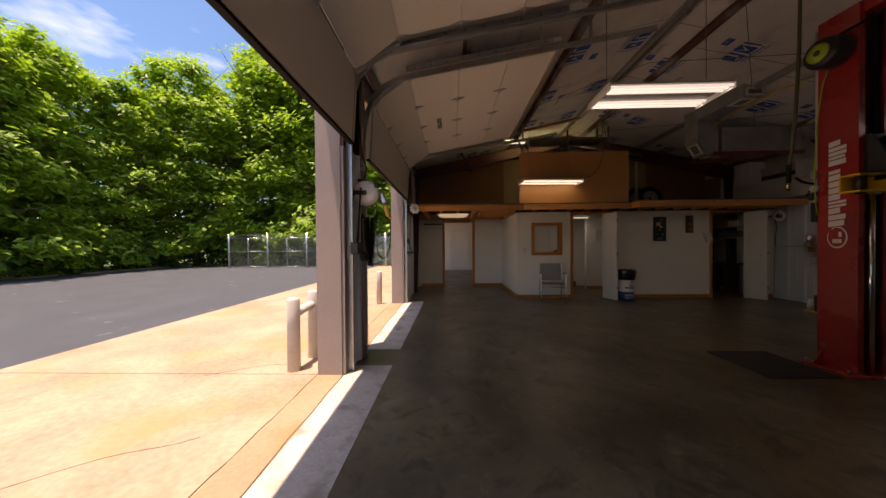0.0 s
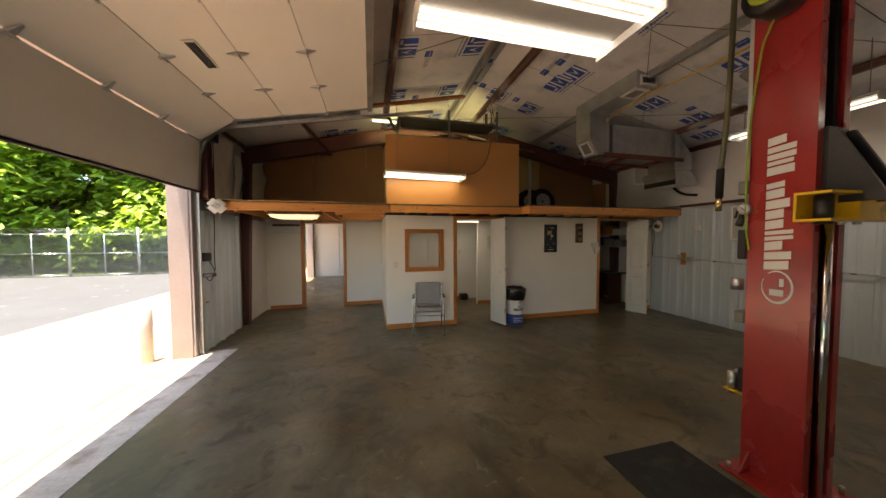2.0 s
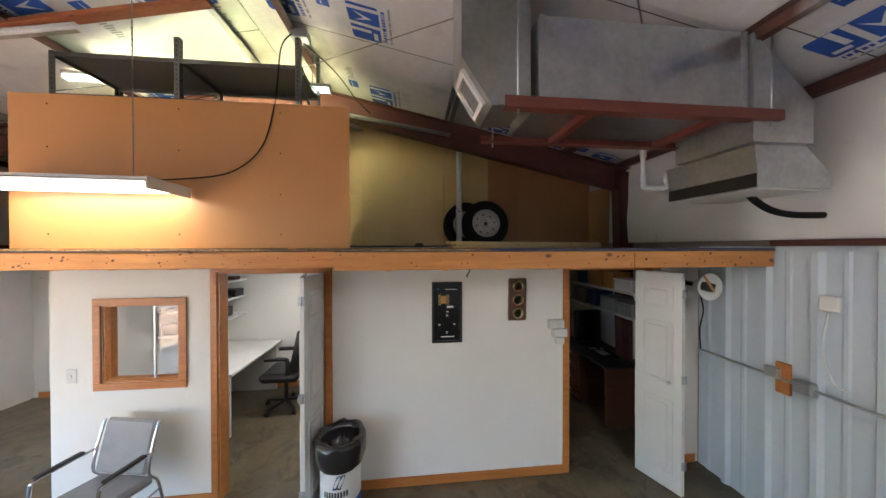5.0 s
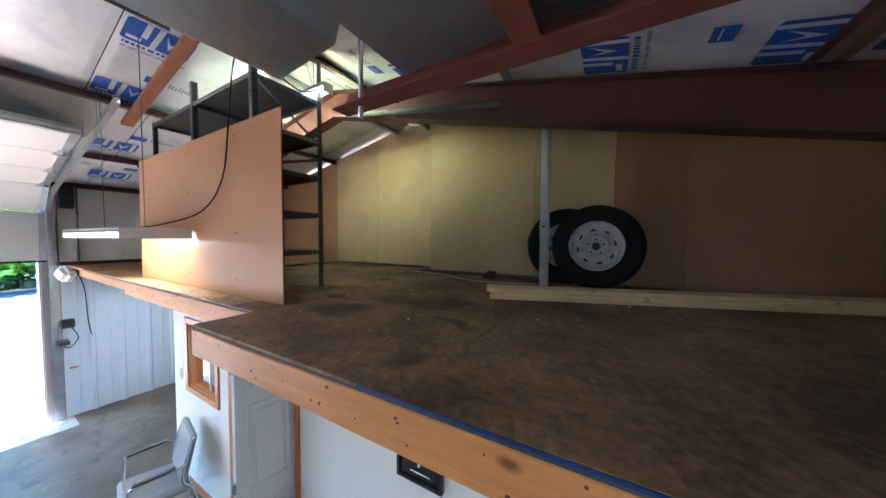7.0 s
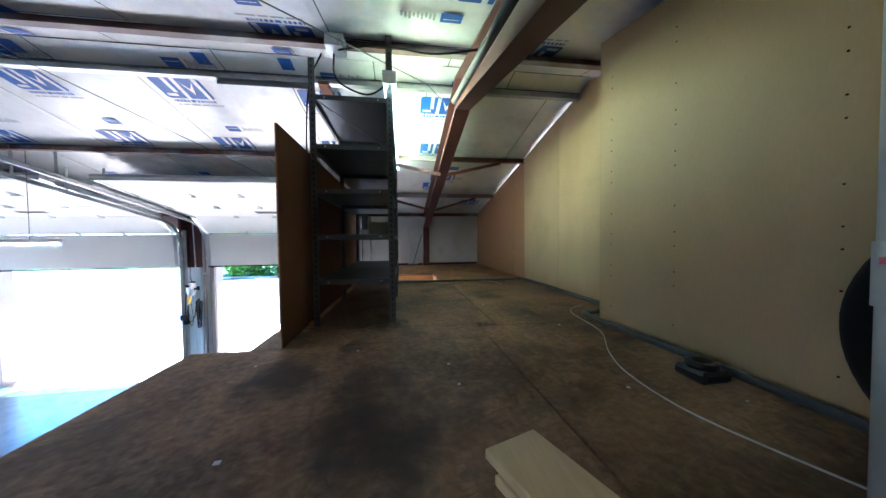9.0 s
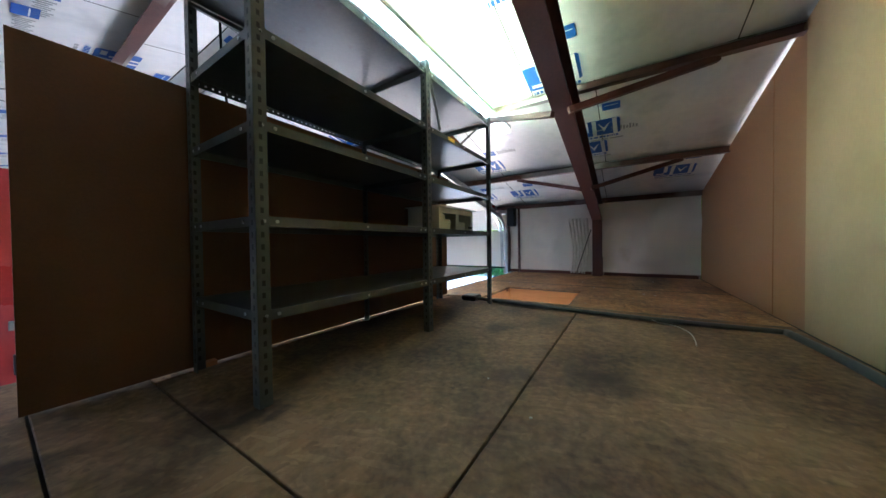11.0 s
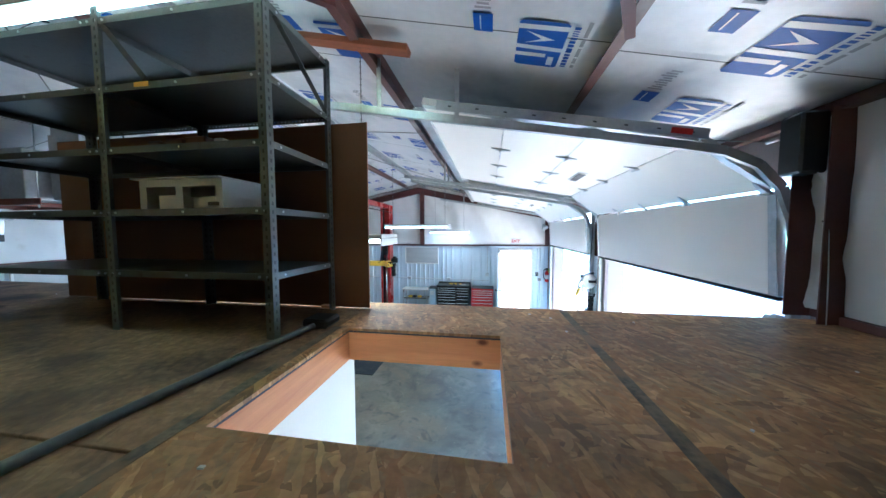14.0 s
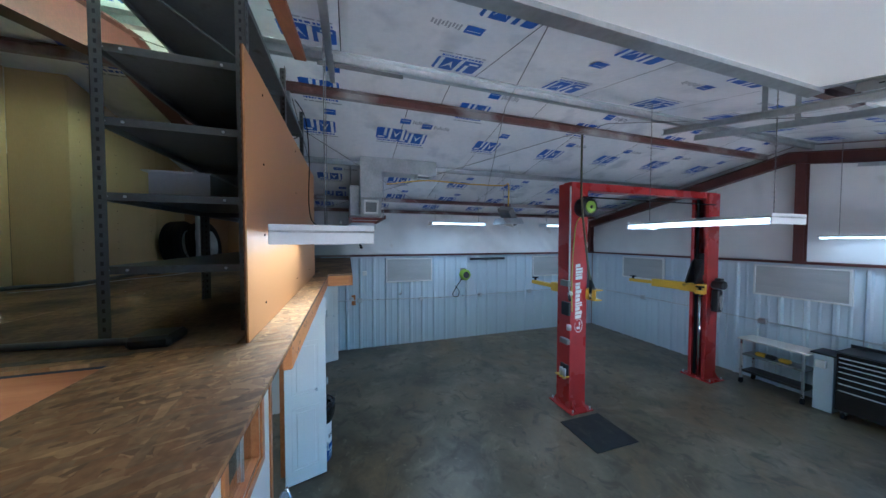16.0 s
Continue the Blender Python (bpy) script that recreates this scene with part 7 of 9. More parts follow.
conduit_run("wall_conduit", "x", [(0.36, YS + 0.03, 2.16), (0.36, YS + 0.03, 1.30)], ((0.36, 1.28),), YS + 0.025, 1, "short conduit drop on the gable wall")
solid("outlet_box", boxed(6.79, 4.385, 1.175, 6.834, 4.475, 1.255, bevel=0.006), STEEL, "grey outlet box on a rust-brown board", "outlet box")
solid("wall_patch", boxed(6.835, 4.34, 1.06, 6.86, 4.43, 1.30, bevel=0.004), TRIM, "rust-brown board behind an outlet box", "wall board")
th = thing("thermostat", (6.84, 4.13, 1.75), "small white thermostat with a cord on the east wall", "thermostat")
part("case", boxed(6.82, 4.08, 1.75, 6.86, 4.18, 1.86, bevel=0.008), WHITE_PLASTIC, th)
part("cord", hose(B(), [(6.845, 4.14, 1.75), (6.845, 4.17, 1.5), (6.845, 4.12, 1.28), (6.845, 4.05, 1.24)], 0.005), WHITE_PLASTIC, th)
hr = thing("hose_reel", (6.75, 1.62, 1.62), "lime green air hose on a wall reel", "hose reel")
rl = B()
for k in range(7):
    x = 6.62 + k * 0.025
    lathe(rl, [(0.095 + 0.015 * (k % 2), -0.014), (0.125 + 0.015 * (k % 2), 0.0), (0.095 + 0.015 * (k % 2), 0.014)], (x, 1.62, 1.70), "X", 20)
part("coiled_hose", rl, GREEN_HOSE, hr)
part("drum", rod(B(), (6.60, 1.62, 1.70), (6.80, 1.62, 1.70), 0.085, 18), BLACK, hr)
part("bracket", boxed(6.78, 1.56, 1.55, 6.87, 1.68, 1.86, bevel=0.006), GREY_STEEL, hr)
part("hanging_loop", hose(B(), [(6.70, 1.70, 1.60), (6.76, 1.82, 1.40), (6.80, 1.92, 1.18), (6.80, 1.80, 1.12), (6.80, 1.74, 1.25), (6.80, 1.86, 1.42)], 0.011), RUBBER, hr)
solid("tube_rack", boxed(6.78, 0.40, 2.07, 6.86, 1.42, 2.13, bevel=0.008), BLACK, "black lamp bar hooked under the girt", "lamp bar")

# ---------------------------------------------------------------- by the office front
chair = thing("waiting_chair", (1.74, 4.80, 0), "grey vinyl armchair on a chromed tube frame against the office wall", "chair")
CX0, CX1, CYF, CYB = 1.50, 1.98, 4.56, 5.03
for x in (CX0, CX1):
    s = 1 if x == CX0 else -1
    fl_ = B()
    hose(fl_, [(x, CYF, 0.0), (x, CYF + 0.005, 0.3), (x, CYF + 0.02, 0.60), (x, CYF + 0.05, 0.635), (x, 4.80, 0.64), (x + s * 0.01, 4.93, 0.64)], 0.011, 8)
    part("front_leg", fl_, CHROME, chair)
    part("rear_leg", hose(B(), [(x + s * 0.02, CYB, 0.0), (x + s * 0.02, 4.97, 0.36), (x + s * 0.02, 4.90, 0.50), (x + s * 0.02, 4.95, 0.75), (x + s * 0.02, 4.985, 0.85)], 0.011, 8), CHROME, chair)
    part("armrest", boxed(x - 0.022, 4.60, 0.645, x + 0.022, 4.86, 0.668, bevel=0.009), BLACK, chair, "dark arm pad")
    part("side_rail", rod(B(), (x, 4.565, 0.30), (x + s * 0.02, 4.985, 0.30), 0.008, 8), CHROME, chair)
part("front_rail", rod(B(), (CX0, 4.575, 0.345), (CX1, 4.575, 0.345), 0.008, 8), CHROME, chair)
m = Matrix.Rotation(radians(-7), 3, "X")
part("seat", box(B(), 1.525, 4.53, 0.385, 1.955, 4.955, 0.455, 0.025, m), GREY_FABRIC, chair)
m = Matrix.Rotation(radians(-13), 3, "X")
part("backrest", box(B(), 1.535, 4.925, 0.46, 1.945, 4.975, 0.86, 0.02, m), GREY_FABRIC, chair)
chair.rotation_euler = (0, 0, radians(-10))
chair.scale = (1.06, 1.0, 0.97)

drum = thing("drum_bin", (3.41, 4.87, 0), "white and blue drum bin with a black liner bag", "trash bin")
part("blue_band", lathe(B(), [(0.150, 0.0), (0.158, 0.006), (0.158, 0.20)], (3.41, 4.87, 0), "Z", 36), BLUE_PAINT, drum, "blue lower band")
part("drum_body", lathe(B(), [(0.157, 0.195), (0.158, 0.20), (0.161, 0.212), (0.158, 0.224), (0.158, 0.46), (0.163, 0.475), (0.157, 0.49)], (3.41, 4.87, 0), "Z", 36), WHITE_PAINT, drum)
bag = B()
rings = []
rnd = random.Random(3)
for k, (r, z) in enumerate(((0.170, 0.46), (0.195, 0.52), (0.198, 0.58), (0.206, 0.64), (0.196, 0.675), (0.160, 0.685), (0.140, 0.63), (0.13, 0.5), (0.0, 0.48))):
    rings.append([bag.verts.new((3.41 + (r + (rnd.uniform(-0.010, 0.010) if r else 0)) * cos(2 * pi * i / 30), 4.87 + (r + (rnd.uniform(-0.006, 0.006) if r else 0)) * sin(2 * pi * i / 30), z + (rnd.uniform(-0.015, 0.015) if 0 < k < 6 else 0))) for i in range(30)])
for a, b in zip(rings, rings[1:]):
    for i in range(30):
        j = (i + 1) % 30
        bag.faces.new((a[i], a[j], b[j], b[i])).smooth = True
bmesh.ops.remove_doubles(bag, verts=bag.verts, dist=1e-5)
part("liner_bag", bag, BLACK_GLOSS, drum, "black plastic liner bag")
for dz, n, h, r in ((0.27, 9, 0.045, 0.1592), (0.12, 12, 0.022, 0.1592), (0.085, 15, 0.014, 0.1592), (0.06, 11, 0.012, 0.1592)):
    mk = B()
    for k in range(n):
        a0 = -pi / 2 - 0.62 + 1.24 * k / n
        a1 = a0 + 1.24 / n * 0.72
        mk.faces.new([mk.verts.new((3.41 + r * cos(a), 4.87 + r * sin(a), z)) for a, z in ((a0, dz), (a1, dz), (a1, dz + h), (a0, dz + h))])
    part("print_line", mk, BLACK if dz > 0.2 else WHITE_PAINT, drum)
for a0, a1, ink in ((-1.62, -1.42, BLUE_PAINT), (-1.42, -1.22, BLACK)):
    mk = B()
    mk.faces.new([mk.verts.new((3.41 + 0.1594 * cos(a), 4.87 + 0.1594 * sin(a), z)) for a, z in ((a0 - 0.12, 0.335), (a0 + 0.08, 0.335), (a1 + 0.12, 0.44), (a1 - 0.08, 0.44))])
    part("print_mark", mk, ink, drum)


def bifold(name, hinge, mid, tip, label):
    """A two-leaf folded door: each leaf from one plan point to the next, panelled, with hinges and a knob."""
    t = thing(name, (*hinge, 0), label, "bifold door", "bifold doors")
    for (a, b), face in (((hinge, mid), 1), ((mid, tip), 1)):
        a, b = Vector((*a, 0)), Vector((*b, 0))
        d = (b - a)
        L = d.length
        d.normalize()
        mt = Matrix((Vector((d.x, d.y, 0)), Vector((-d.y, d.x, 0)), Vector((0, 0, 1)))).transposed().to_4x4()
        mt.translation = a
        def lb(u0, v0, z0, u1, v1, z1, bev=0.0):
            bm = boxed(u0, v0, z0, u1, v1, z1, bevel=bev)
            bmesh.ops.transform(bm, matrix=mt, verts=bm.verts)
            return bm
        lf_ = part("leaf", lb(0.004, -0.016, 0.012, L - 0.004, 0.016, 1.965, 0.003), WHITE_PAINT, t)
        mo = []
        for z0, z1 in ((0.15, 0.82), (0.95, 1.52), (1.62, 1.85)):
            for s in (-1, 1):
                v0, v1 = sorted((s * 0.0155, s * 0.0245))
                for c in ((0.07, z0, L - 0.07, z0 + 0.02), (0.07, z1 - 0.02, L - 0.07, z1), (0.07, z0 + 0.02, 0.09, z1 - 0.02), (L - 0.09, z0 + 0.02, L - 0.07, z1 - 0.02)):
                    mo.append(lb(c[0], v0, c[1], c[2], v1, c[3]))
                mo.append(lb(0.115, v0, z0 + 0.045, L - 0.115, v1, z1 - 0.045, 0.007))
        part("panel_moulding", joined(*mo), WHITE_PAINT, lf_)
    hg = B()
    for z in (0.25, 1.0, 1.75):
        rod(hg, (mid[0], mid[1] - 0.012, z), (mid[0], mid[1] - 0.012, z + 0.07), 0.008, 8)
        box(hg, mid[0] - 0.025, mid[1] - 0.012, z, mid[0] + 0.025, mid[1] - 0.006, z + 0.07)
    part("hinge", hg, STEEL, t)
    kb = Vector((*tip, 0)).lerp(Vector((*mid, 0)), 0.75)
    dd = (Vector((*mid, 0)) - Vector((*tip, 0))).normalized()
    nn = Vector((dd.y, -dd.x, 0))
    nn = nn if nn.x < 0 else -nn
    part("knob", rod(B(), kb + nn * 0.016 + Vector((0, 0, 0.98)), kb + nn * 0.045 + Vector((0, 0, 0.98)), 0.014, 12), STEEL, t)
    return t


bifold("bifold_door", (3.195, 5.16), (3.155, 4.75), (3.045, 5.15), "white panelled bifold door folded open at the office")
bifold("bifold_door", (6.40, 5.10), (6.34, 4.72), (6.195, 5.09), "white panelled bifold door folded open at the closet")

ps = thing("framed_poster", (4.315, OY0 - 0.01, 1.32), "tall black framed poster with a small coppery picture and tiny marks", "poster")
part("sheet", boxed(4.195, OY0 - 0.016, 1.335, 4.435, OY0 - 0.001, 1.855), BLACK_GLOSS, ps)
part("frame", joined_boxes((4.175, OY0 - 0.026, 1.315, 4.455, OY0 - 0.001, 1.335), (4.175, OY0 - 0.026, 1.855, 4.455, OY0 - 0.001, 1.875), (4.175, OY0 - 0.026, 1.335, 4.195, OY0 - 0.001, 1.855), (4.435, OY0 - 0.026, 1.335, 4.455, OY0 - 0.001, 1.855)), BLACK, ps)
for x0, z0, w, h, ink, lab in ((4.235, 1.66, 0.025, 0.10, BRASS_DIAL, "coppery picture"), (4.260, 1.675, 0.05, 0.07, HARDBOARD, "coppery picture"), (4.310, 1.66, 0.025, 0.10, BRASS_DIAL, "coppery picture"), (4.315, 1.635, 0.06, 0.018, WHITE_PAINT, ""),
                               (4.215, 1.80, 0.03, 0.016, BLUE_PAINT, ""), (4.30, 1.803, 0.11, 0.006, WHITE_PLASTIC, ""), (4.31, 1.595, 0.02, 0.008, WHITE_PLASTIC, ""), (4.305, 1.555, 0.02, 0.02, GREY_STEEL, ""),
                               (4.235, 1.475, 0.018, 0.008, WHITE_PLASTIC, ""), (4.375, 1.475, 0.018, 0.014, WHITE_PLASTIC, ""), (4.31, 1.40, 0.008, 0.018, WHITE_PLASTIC, ""), (4.26, 1.365, 0.12, 0.007, WHITE_PLASTIC, "")):
    part("print", boxed(x0, OY0 - 0.018, z0, x0 + w, OY0 - 0.0165, z0 + h), ink, ps, lab)
ga = thing("weather_station", (4.985, OY0 - 0.01, 1.5), "dark wood plaque with three brass weather dials", "weather station")
part("plaque", boxed(4.90, OY0 - 0.022, 1.50, 5.075, OY0 - 0.001, 1.90, bevel=0.008), DARK_WOOD, ga)
for k in range(3):
    z = 1.575 + k * 0.125
    b_ = part("bezel", lathe(B(), [(0.052, 0.0), (0.052, -0.018), (0.043, -0.022), (0.041, -0.014)], (4.987, OY0 - 0.022, z), "Y", 28), BRASS_DIAL, ga, "brass bezel")
    part("dial_face", lathe(B(), [(0.0, -0.014), (0.042, -0.014)], (4.987, OY0 - 0.022, z), "Y", 28), WHITE_PAINT, b_)
    part("pointer", bar(B(), (4.987 - 0.02, OY0 - 0.038, z - 0.01 * (k - 1)), (4.987 + 0.03, OY0 - 0.038, z + 0.014 * (k - 1)), 0.003, 0.001, up=(0, 1, 0)), BLACK, b_)
for nm, x, z, w, h, lab in (("light_switch", 1.21, 1.14, 0.075, 0.115, "cream wall switch plate beside the office window"),):
    t = thing(nm, (x, OY0, z), lab, "light switch")
    part("plate", boxed(x - w / 2, OY0 - 0.007, z - h / 2, x + w / 2, OY0 - 0.0005, z + h / 2, bevel=0.002), CARDBOARD, t)
    part("toggle", boxed(x - 0.005, OY0 - 0.016, z - 0.012, x + 0.005, OY0 - 0.007, z + 0.012), WHITE_PLASTIC, t)
kb = thing("switch_boxes", (5.38, OY0, 1.3), "cluster of cream surface switch boxes beside the closet casing", "switch boxes")
for c in ((5.29, 1.42, 5.44, 1.50), (5.33, 1.335, 5.47, 1.415), (5.36, 1.27, 5.44, 1.33)):
    part("box", boxed(c[0], OY0 - 0.05, c[1], c[2], OY0 - 0.0005, c[3], bevel=0.004), CARDBOARD, kb)
part("hook", hose(B(), [(4.41, 4.494, 2.04), (4.41, 4.51, 2.015), (4.41, 4.60, 1.985), (4.415, 4.60, 1.97)], 0.006), BLACK, lf, "small dark hook")

# office inside
oc = thing("office_chair", (2.62, 6.15, 0), "black high-backed office chair on a wheeled base", "office chair")
part("seat", boxed(2.36, 5.90, 0.42, 2.86, 6.40, 0.54, bevel=0.045), BLACK, oc)
part("backrest", box(B(), 2.78, 5.92, 0.50, 2.90, 6.38, 1.12, 0.05, Matrix.Rotation(radians(12), 3, "Y")), BLACK, oc)
part("gas_column", rod(B(), (2.62, 6.15, 0.09), (2.62, 6.15, 0.45), 0.027, 12), BLACK, oc)
for k in range(5):
    a = 2 * pi * k / 5 + 0.4
    q = Vector((2.62 + 0.28 * cos(a), 6.15 + 0.28 * sin(a), 0.075))
    part("base_arm", bar(B(), (2.62, 6.15, 0.10), q, 0.04, 0.025, bevel=0.004), BLACK, oc)
    part("caster", rod(B(), q + Vector((-0.02, 0, -0.045)), q + Vector((0.02, 0, -0.045)), 0.03, 12), BLACK, oc)
for y in (5.94, 6.36):
    part("armrest", hose(B(), [(2.72, y, 0.52), (2.72, y, 0.70), (2.66, y, 0.73), (2.44, y, 0.73)], 0.026), BLACK, oc)
oc.location += Vector((-0.36, 0.47, 0))
dk = thing("office_desk", (1.55, 6.5, 0), "pale wall desk with shelves of papers above it", "desk")
part("desktop", boxed(1.16, 5.95, 0.72, 1.95, 7.22, 0.75, bevel=0.004), CARDBOARD, dk)
for y in (6.0, 7.15):
    part("side_panel", boxed(1.18, y, 0, 1.90, y + 0.02, 0.72), CARDBOARD, dk)
for z in (1.18, 1.45, 1.70):
    sh = thing("wall_shelf", (1.3, 6.6, z), "white wall shelf in the office", "shelf", "office shelves")
    part("shelf_board", boxed(1.155, 5.95, z, 1.45, 7.2, z + 0.02), WHITE_PAINT, sh)
    rnd = random.Random(int(z * 100))
    y = 6.0
    while y < 7.0:
        w = rnd.uniform(0.08, 0.22)
        mt = rnd.choice((CARDBOARD, BLACK, DARK_WOOD, BLACK, DARK_WOOD, GREY_FABRIC))
        solid("paper_stack", boxed(1.18, y, z + 0.021, 1.18 + rnd.uniform(0.15, 0.24), y + w, z + 0.021 + rnd.uniform(0.03, 0.16), bevel=0.004), mt, "stack of papers and small boxes on an office shelf", "paper stack", "", "papers on the shelves")
        y += w + rnd.uniform(0.01, 0.08)
ol = thing("wall_outlet", (3.05, YN - 0.01, 1.2), "cream outlet with a thin hanging cable on the office wall", "outlet")
part("plate", boxed(3.02, YN - 0.008, 1.18, 3.09, YN - 0.0005, 1.295, bevel=0.002), CARDBOARD, ol)
part("cable", hose(B(), [(3.055, YN - 0.012, 1.2), (3.08, YN - 0.015, 0.8), (3.12, YN - 0.03, 0.4), (3.13, YN - 0.08, 0.16)], 0.004), WHITE_PLASTIC, ol)
solid("floor_box", boxed(3.03, 7.05, 0.0, 3.22, 7.22, 0.16, bevel=0.01), BLACK, "black heater box on the office floor", "heater box")
solid("framed_notice", boxed(3.55, 6.535, 1.35, 3.80, 6.549, 1.65, bevel=0.004), CARDBOARD, "framed white notice on the nib wall", "framed notice")

# closet inside
ds = thing("desk", (6.58, 6.28, 0), "dark wooden closet desk with red-brown drawers and black top", "desk")
top_ = B()
for c in ((6.285, 5.67, 6.70, 6.893), (6.7005, 5.67, 6.885, 5.885), (6.7005, 6.115, 6.885, 6.893)):
    box(top_, c[0], c[1], 0.722, c[2], c[3], 0.75, 0.004)
part("top", top_, BLACK, ds)
part("pedestal", boxed(6.322, 6.24, 0.03, 6.69, 6.80, 0.7215, bevel=0.005), DARK_WOOD, ds)
part("end_panel", boxed(6.315, 5.70, 0.0, 6.69, 5.725, 0.7215, bevel=0.003), DARK_WOOD, ds)
part("back_panel", boxed(6.665, 5.726, 0.12, 6.689, 6.239, 0.7215), DARK_WOOD, ds)
for z0, z1 in ((0.61, 0.705), (0.415, 0.598), (0.22, 0.403), (0.05, 0.208)):
    d_ = part("drawer", boxed(6.306, 6.27, z0, 6.3215, 6.74, z1, bevel=0.004), RED_WOOD, ds)
    part("pull", boxed(6.296, 6.45, (z0 + z1) / 2 - 0.006, 6.3055, 6.56, (z0 + z1) / 2 + 0.006), STEEL, d_)
tv = thing("old_monitor", (6.6, 6.7, 0.75), "flat black monitor standing on the closet desk", "monitor")
part("case", prism(B(), [(6.53, 0.85), (6.62, 0.90), (6.62, 1.14), (6.53, 1.19)], 6.44, 6.72, "x"), BLACK, tv)
part("front_frame", boxed(6.375, 6.485, 0.775, 6.785, 6.5295, 1.26, bevel=0.010), BLACK, tv)
part("screen", boxed(6.40, 6.4805, 0.82, 6.76, 6.4845, 1.235), BLACK_GLOSS, tv)
part("stand", boxed(6.45, 6.45, 0.7505, 6.69, 6.62, 0.7745, bevel=0.006), BLACK, tv)
solid("desk_pad", boxed(6.42, 5.93, 0.7505, 6.69, 6.36, 0.757, bevel=0.003), RUBBER, "dark worn pad on the closet desk", "desk pad")
for x, y, w, h in ((6.47, 6.26, 0.12, 0.07), (6.50, 6.04, 0.13, 0.19), (6.63, 6.25, 0.05, 0.06)):
    solid("paper_sheet", boxed(x, y, 0.7575, x + w, y + h, 0.760), CARDBOARD, "loose paper lying on the desk pad", "paper sheet", "", "papers on the desk")
for z in (1.38, 1.66):
    sh = thing("wall_shelf", (6.6, 6.2, z), "white closet shelf along the side wall with boxes", "shelf", "closet shelves")
    brd = B()
    for c in ((6.40, 5.3, 6.70, 6.895), (6.7005, 5.3, 6.885, 5.885), (6.7005, 6.115, 6.885, 6.895)):
        box(brd, c[0], c[1], z, c[2], c[3], z + 0.018)
    part("shelf_board", brd, WHITE_PAINT, sh)
rnd = random.Random(9)
for z in (1.399, 1.679):
    y = 5.45
    while y < 6.55:
        w = rnd.uniform(0.16, 0.34)
        m_ = rnd.choice((HARDBOARD, WHITE_PLASTIC, RED_WOOD, BLUE_PAINT)) if z > 1.5 else rnd.choice((GREY_STEEL, GREY_FABRIC, BLUE_PAINT))
        bx_ = thing("storage_box", (6.56, y + w / 2, z), "small storage box on a closet shelf", "storage box", "boxes in the closet")
        hh = rnd.uniform(0.1, 0.2)
        part("body", boxed(6.44, y, z, 6.69, y + w, z + hh, bevel=0.01), m_, bx_)
        part("lid", boxed(6.435, y - 0.005, z + hh, 6.695, y + w + 0.005, z + hh + 0.02, bevel=0.004), m_, bx_)
        y += w + rnd.uniform(0.02, 0.08)

# under the loft near the hall
sp = thing("wall_speaker", (6.62, 4.86, 1.70), "round white horn speaker on an arm under the loft", "speaker")
part("horn", lathe(B(), [(0.02, 0.06), (0.06, 0.05), (0.115, -0.05), (0.122, -0.055), (0.118, -0.06), (0.03, 0.0), (0.0, 0.0)], (6.62, 4.80, 1.84), "Y", 28), WHITE_PLASTIC, sp)
part("driver", box(B(), 6.575, 4.735, 1.80, 6.665, 4.84, 1.875, 0.004, Matrix.Rotation(radians(14), 3, "Y")), BLACK, sp, "square black driver box")
part("stick", bar(B(), (6.545, 4.732, 1.945), (6.645, 4.730, 1.80), 0.022, 0.004, up=(0, 1, 0)), HARDBOARD, sp, "tan stick taped across the disc")
part("arm", boxed(6.60, 4.84, 1.83, 6.72, 5.10, 1.86, bevel=0.004), BLACK, sp)
part("cord", hose(B(), [(6.66, 4.9, 1.84), (6.78, 4.95, 1.6), (6.80, 5.0, 1.4), (6.83, 5.02, 1.18)], 0.006), RUBBER, sp)
fh = thing("white_speaker", (-1.33, 4.86, 2.0), "white ribbed speaker box tilted beside the loft edge", "speaker")
m = Matrix.Rotation(radians(24), 3, "Z") @ Matrix.Rotation(radians(42), 3, "Y")
case = box(B(), -1.425, 4.63, 1.98, -1.215, 4.77, 2.18, 0.0, m)
bmesh.ops.bevel(case, geom=list(case.edges), offset=0.045, segments=4, affect="EDGES")
part("case", case, WHITE_PLASTIC, fh)
for k in range(4):
    c_ = Vector((-1.32, 4.70, 2.08)) + m @ Vector((-0.006, -0.0695, -0.036 + k * 0.022))
    part("slot", box(B(), c_.x - 0.040, c_.y - 0.001, c_.z - 0.0035, c_.x + 0.040, c_.y + 0.001, c_.z + 0.0035, 0.0, m), BLACK, fh)
part("mount", boxed(-1.46, 4.70, 2.05, -1.40, 4.85, 2.09), BLACK, fh)
part("cord", hose(B(), [(-1.42, 4.83, 2.05), (-1.44, 4.88, 1.8), (-1.46, 4.90, 1.4), (-1.47, 4.93, 1.15)], 0.006), RUBBER, fh)
oj = thing("outlet_group", (-1.46, 4.72, 1.1), "black plug-in box and clamps on the liner by the big door", "outlet")
part("box", boxed(-1.53, 4.66, 1.30, -1.44, 4.78, 1.42, bevel=0.008), BLACK, oj)
part("bracket", boxed(-1.53, 4.62, 1.08, -1.36, 4.72, 1.13, bevel=0.006), BLACK, oj)
part("loop", hose(B(), [(-1.46, 4.75, 1.30), (-1.42, 4.80, 1.15), (-1.44, 4.72, 1.02), (-1.46, 4.66, 1.08)], 0.006), RUBBER, oj)
part("red_mark", boxed(-1.503, 4.72, 0.70, -1.5, 4.80, 0.72), RED_PAINT, oj)

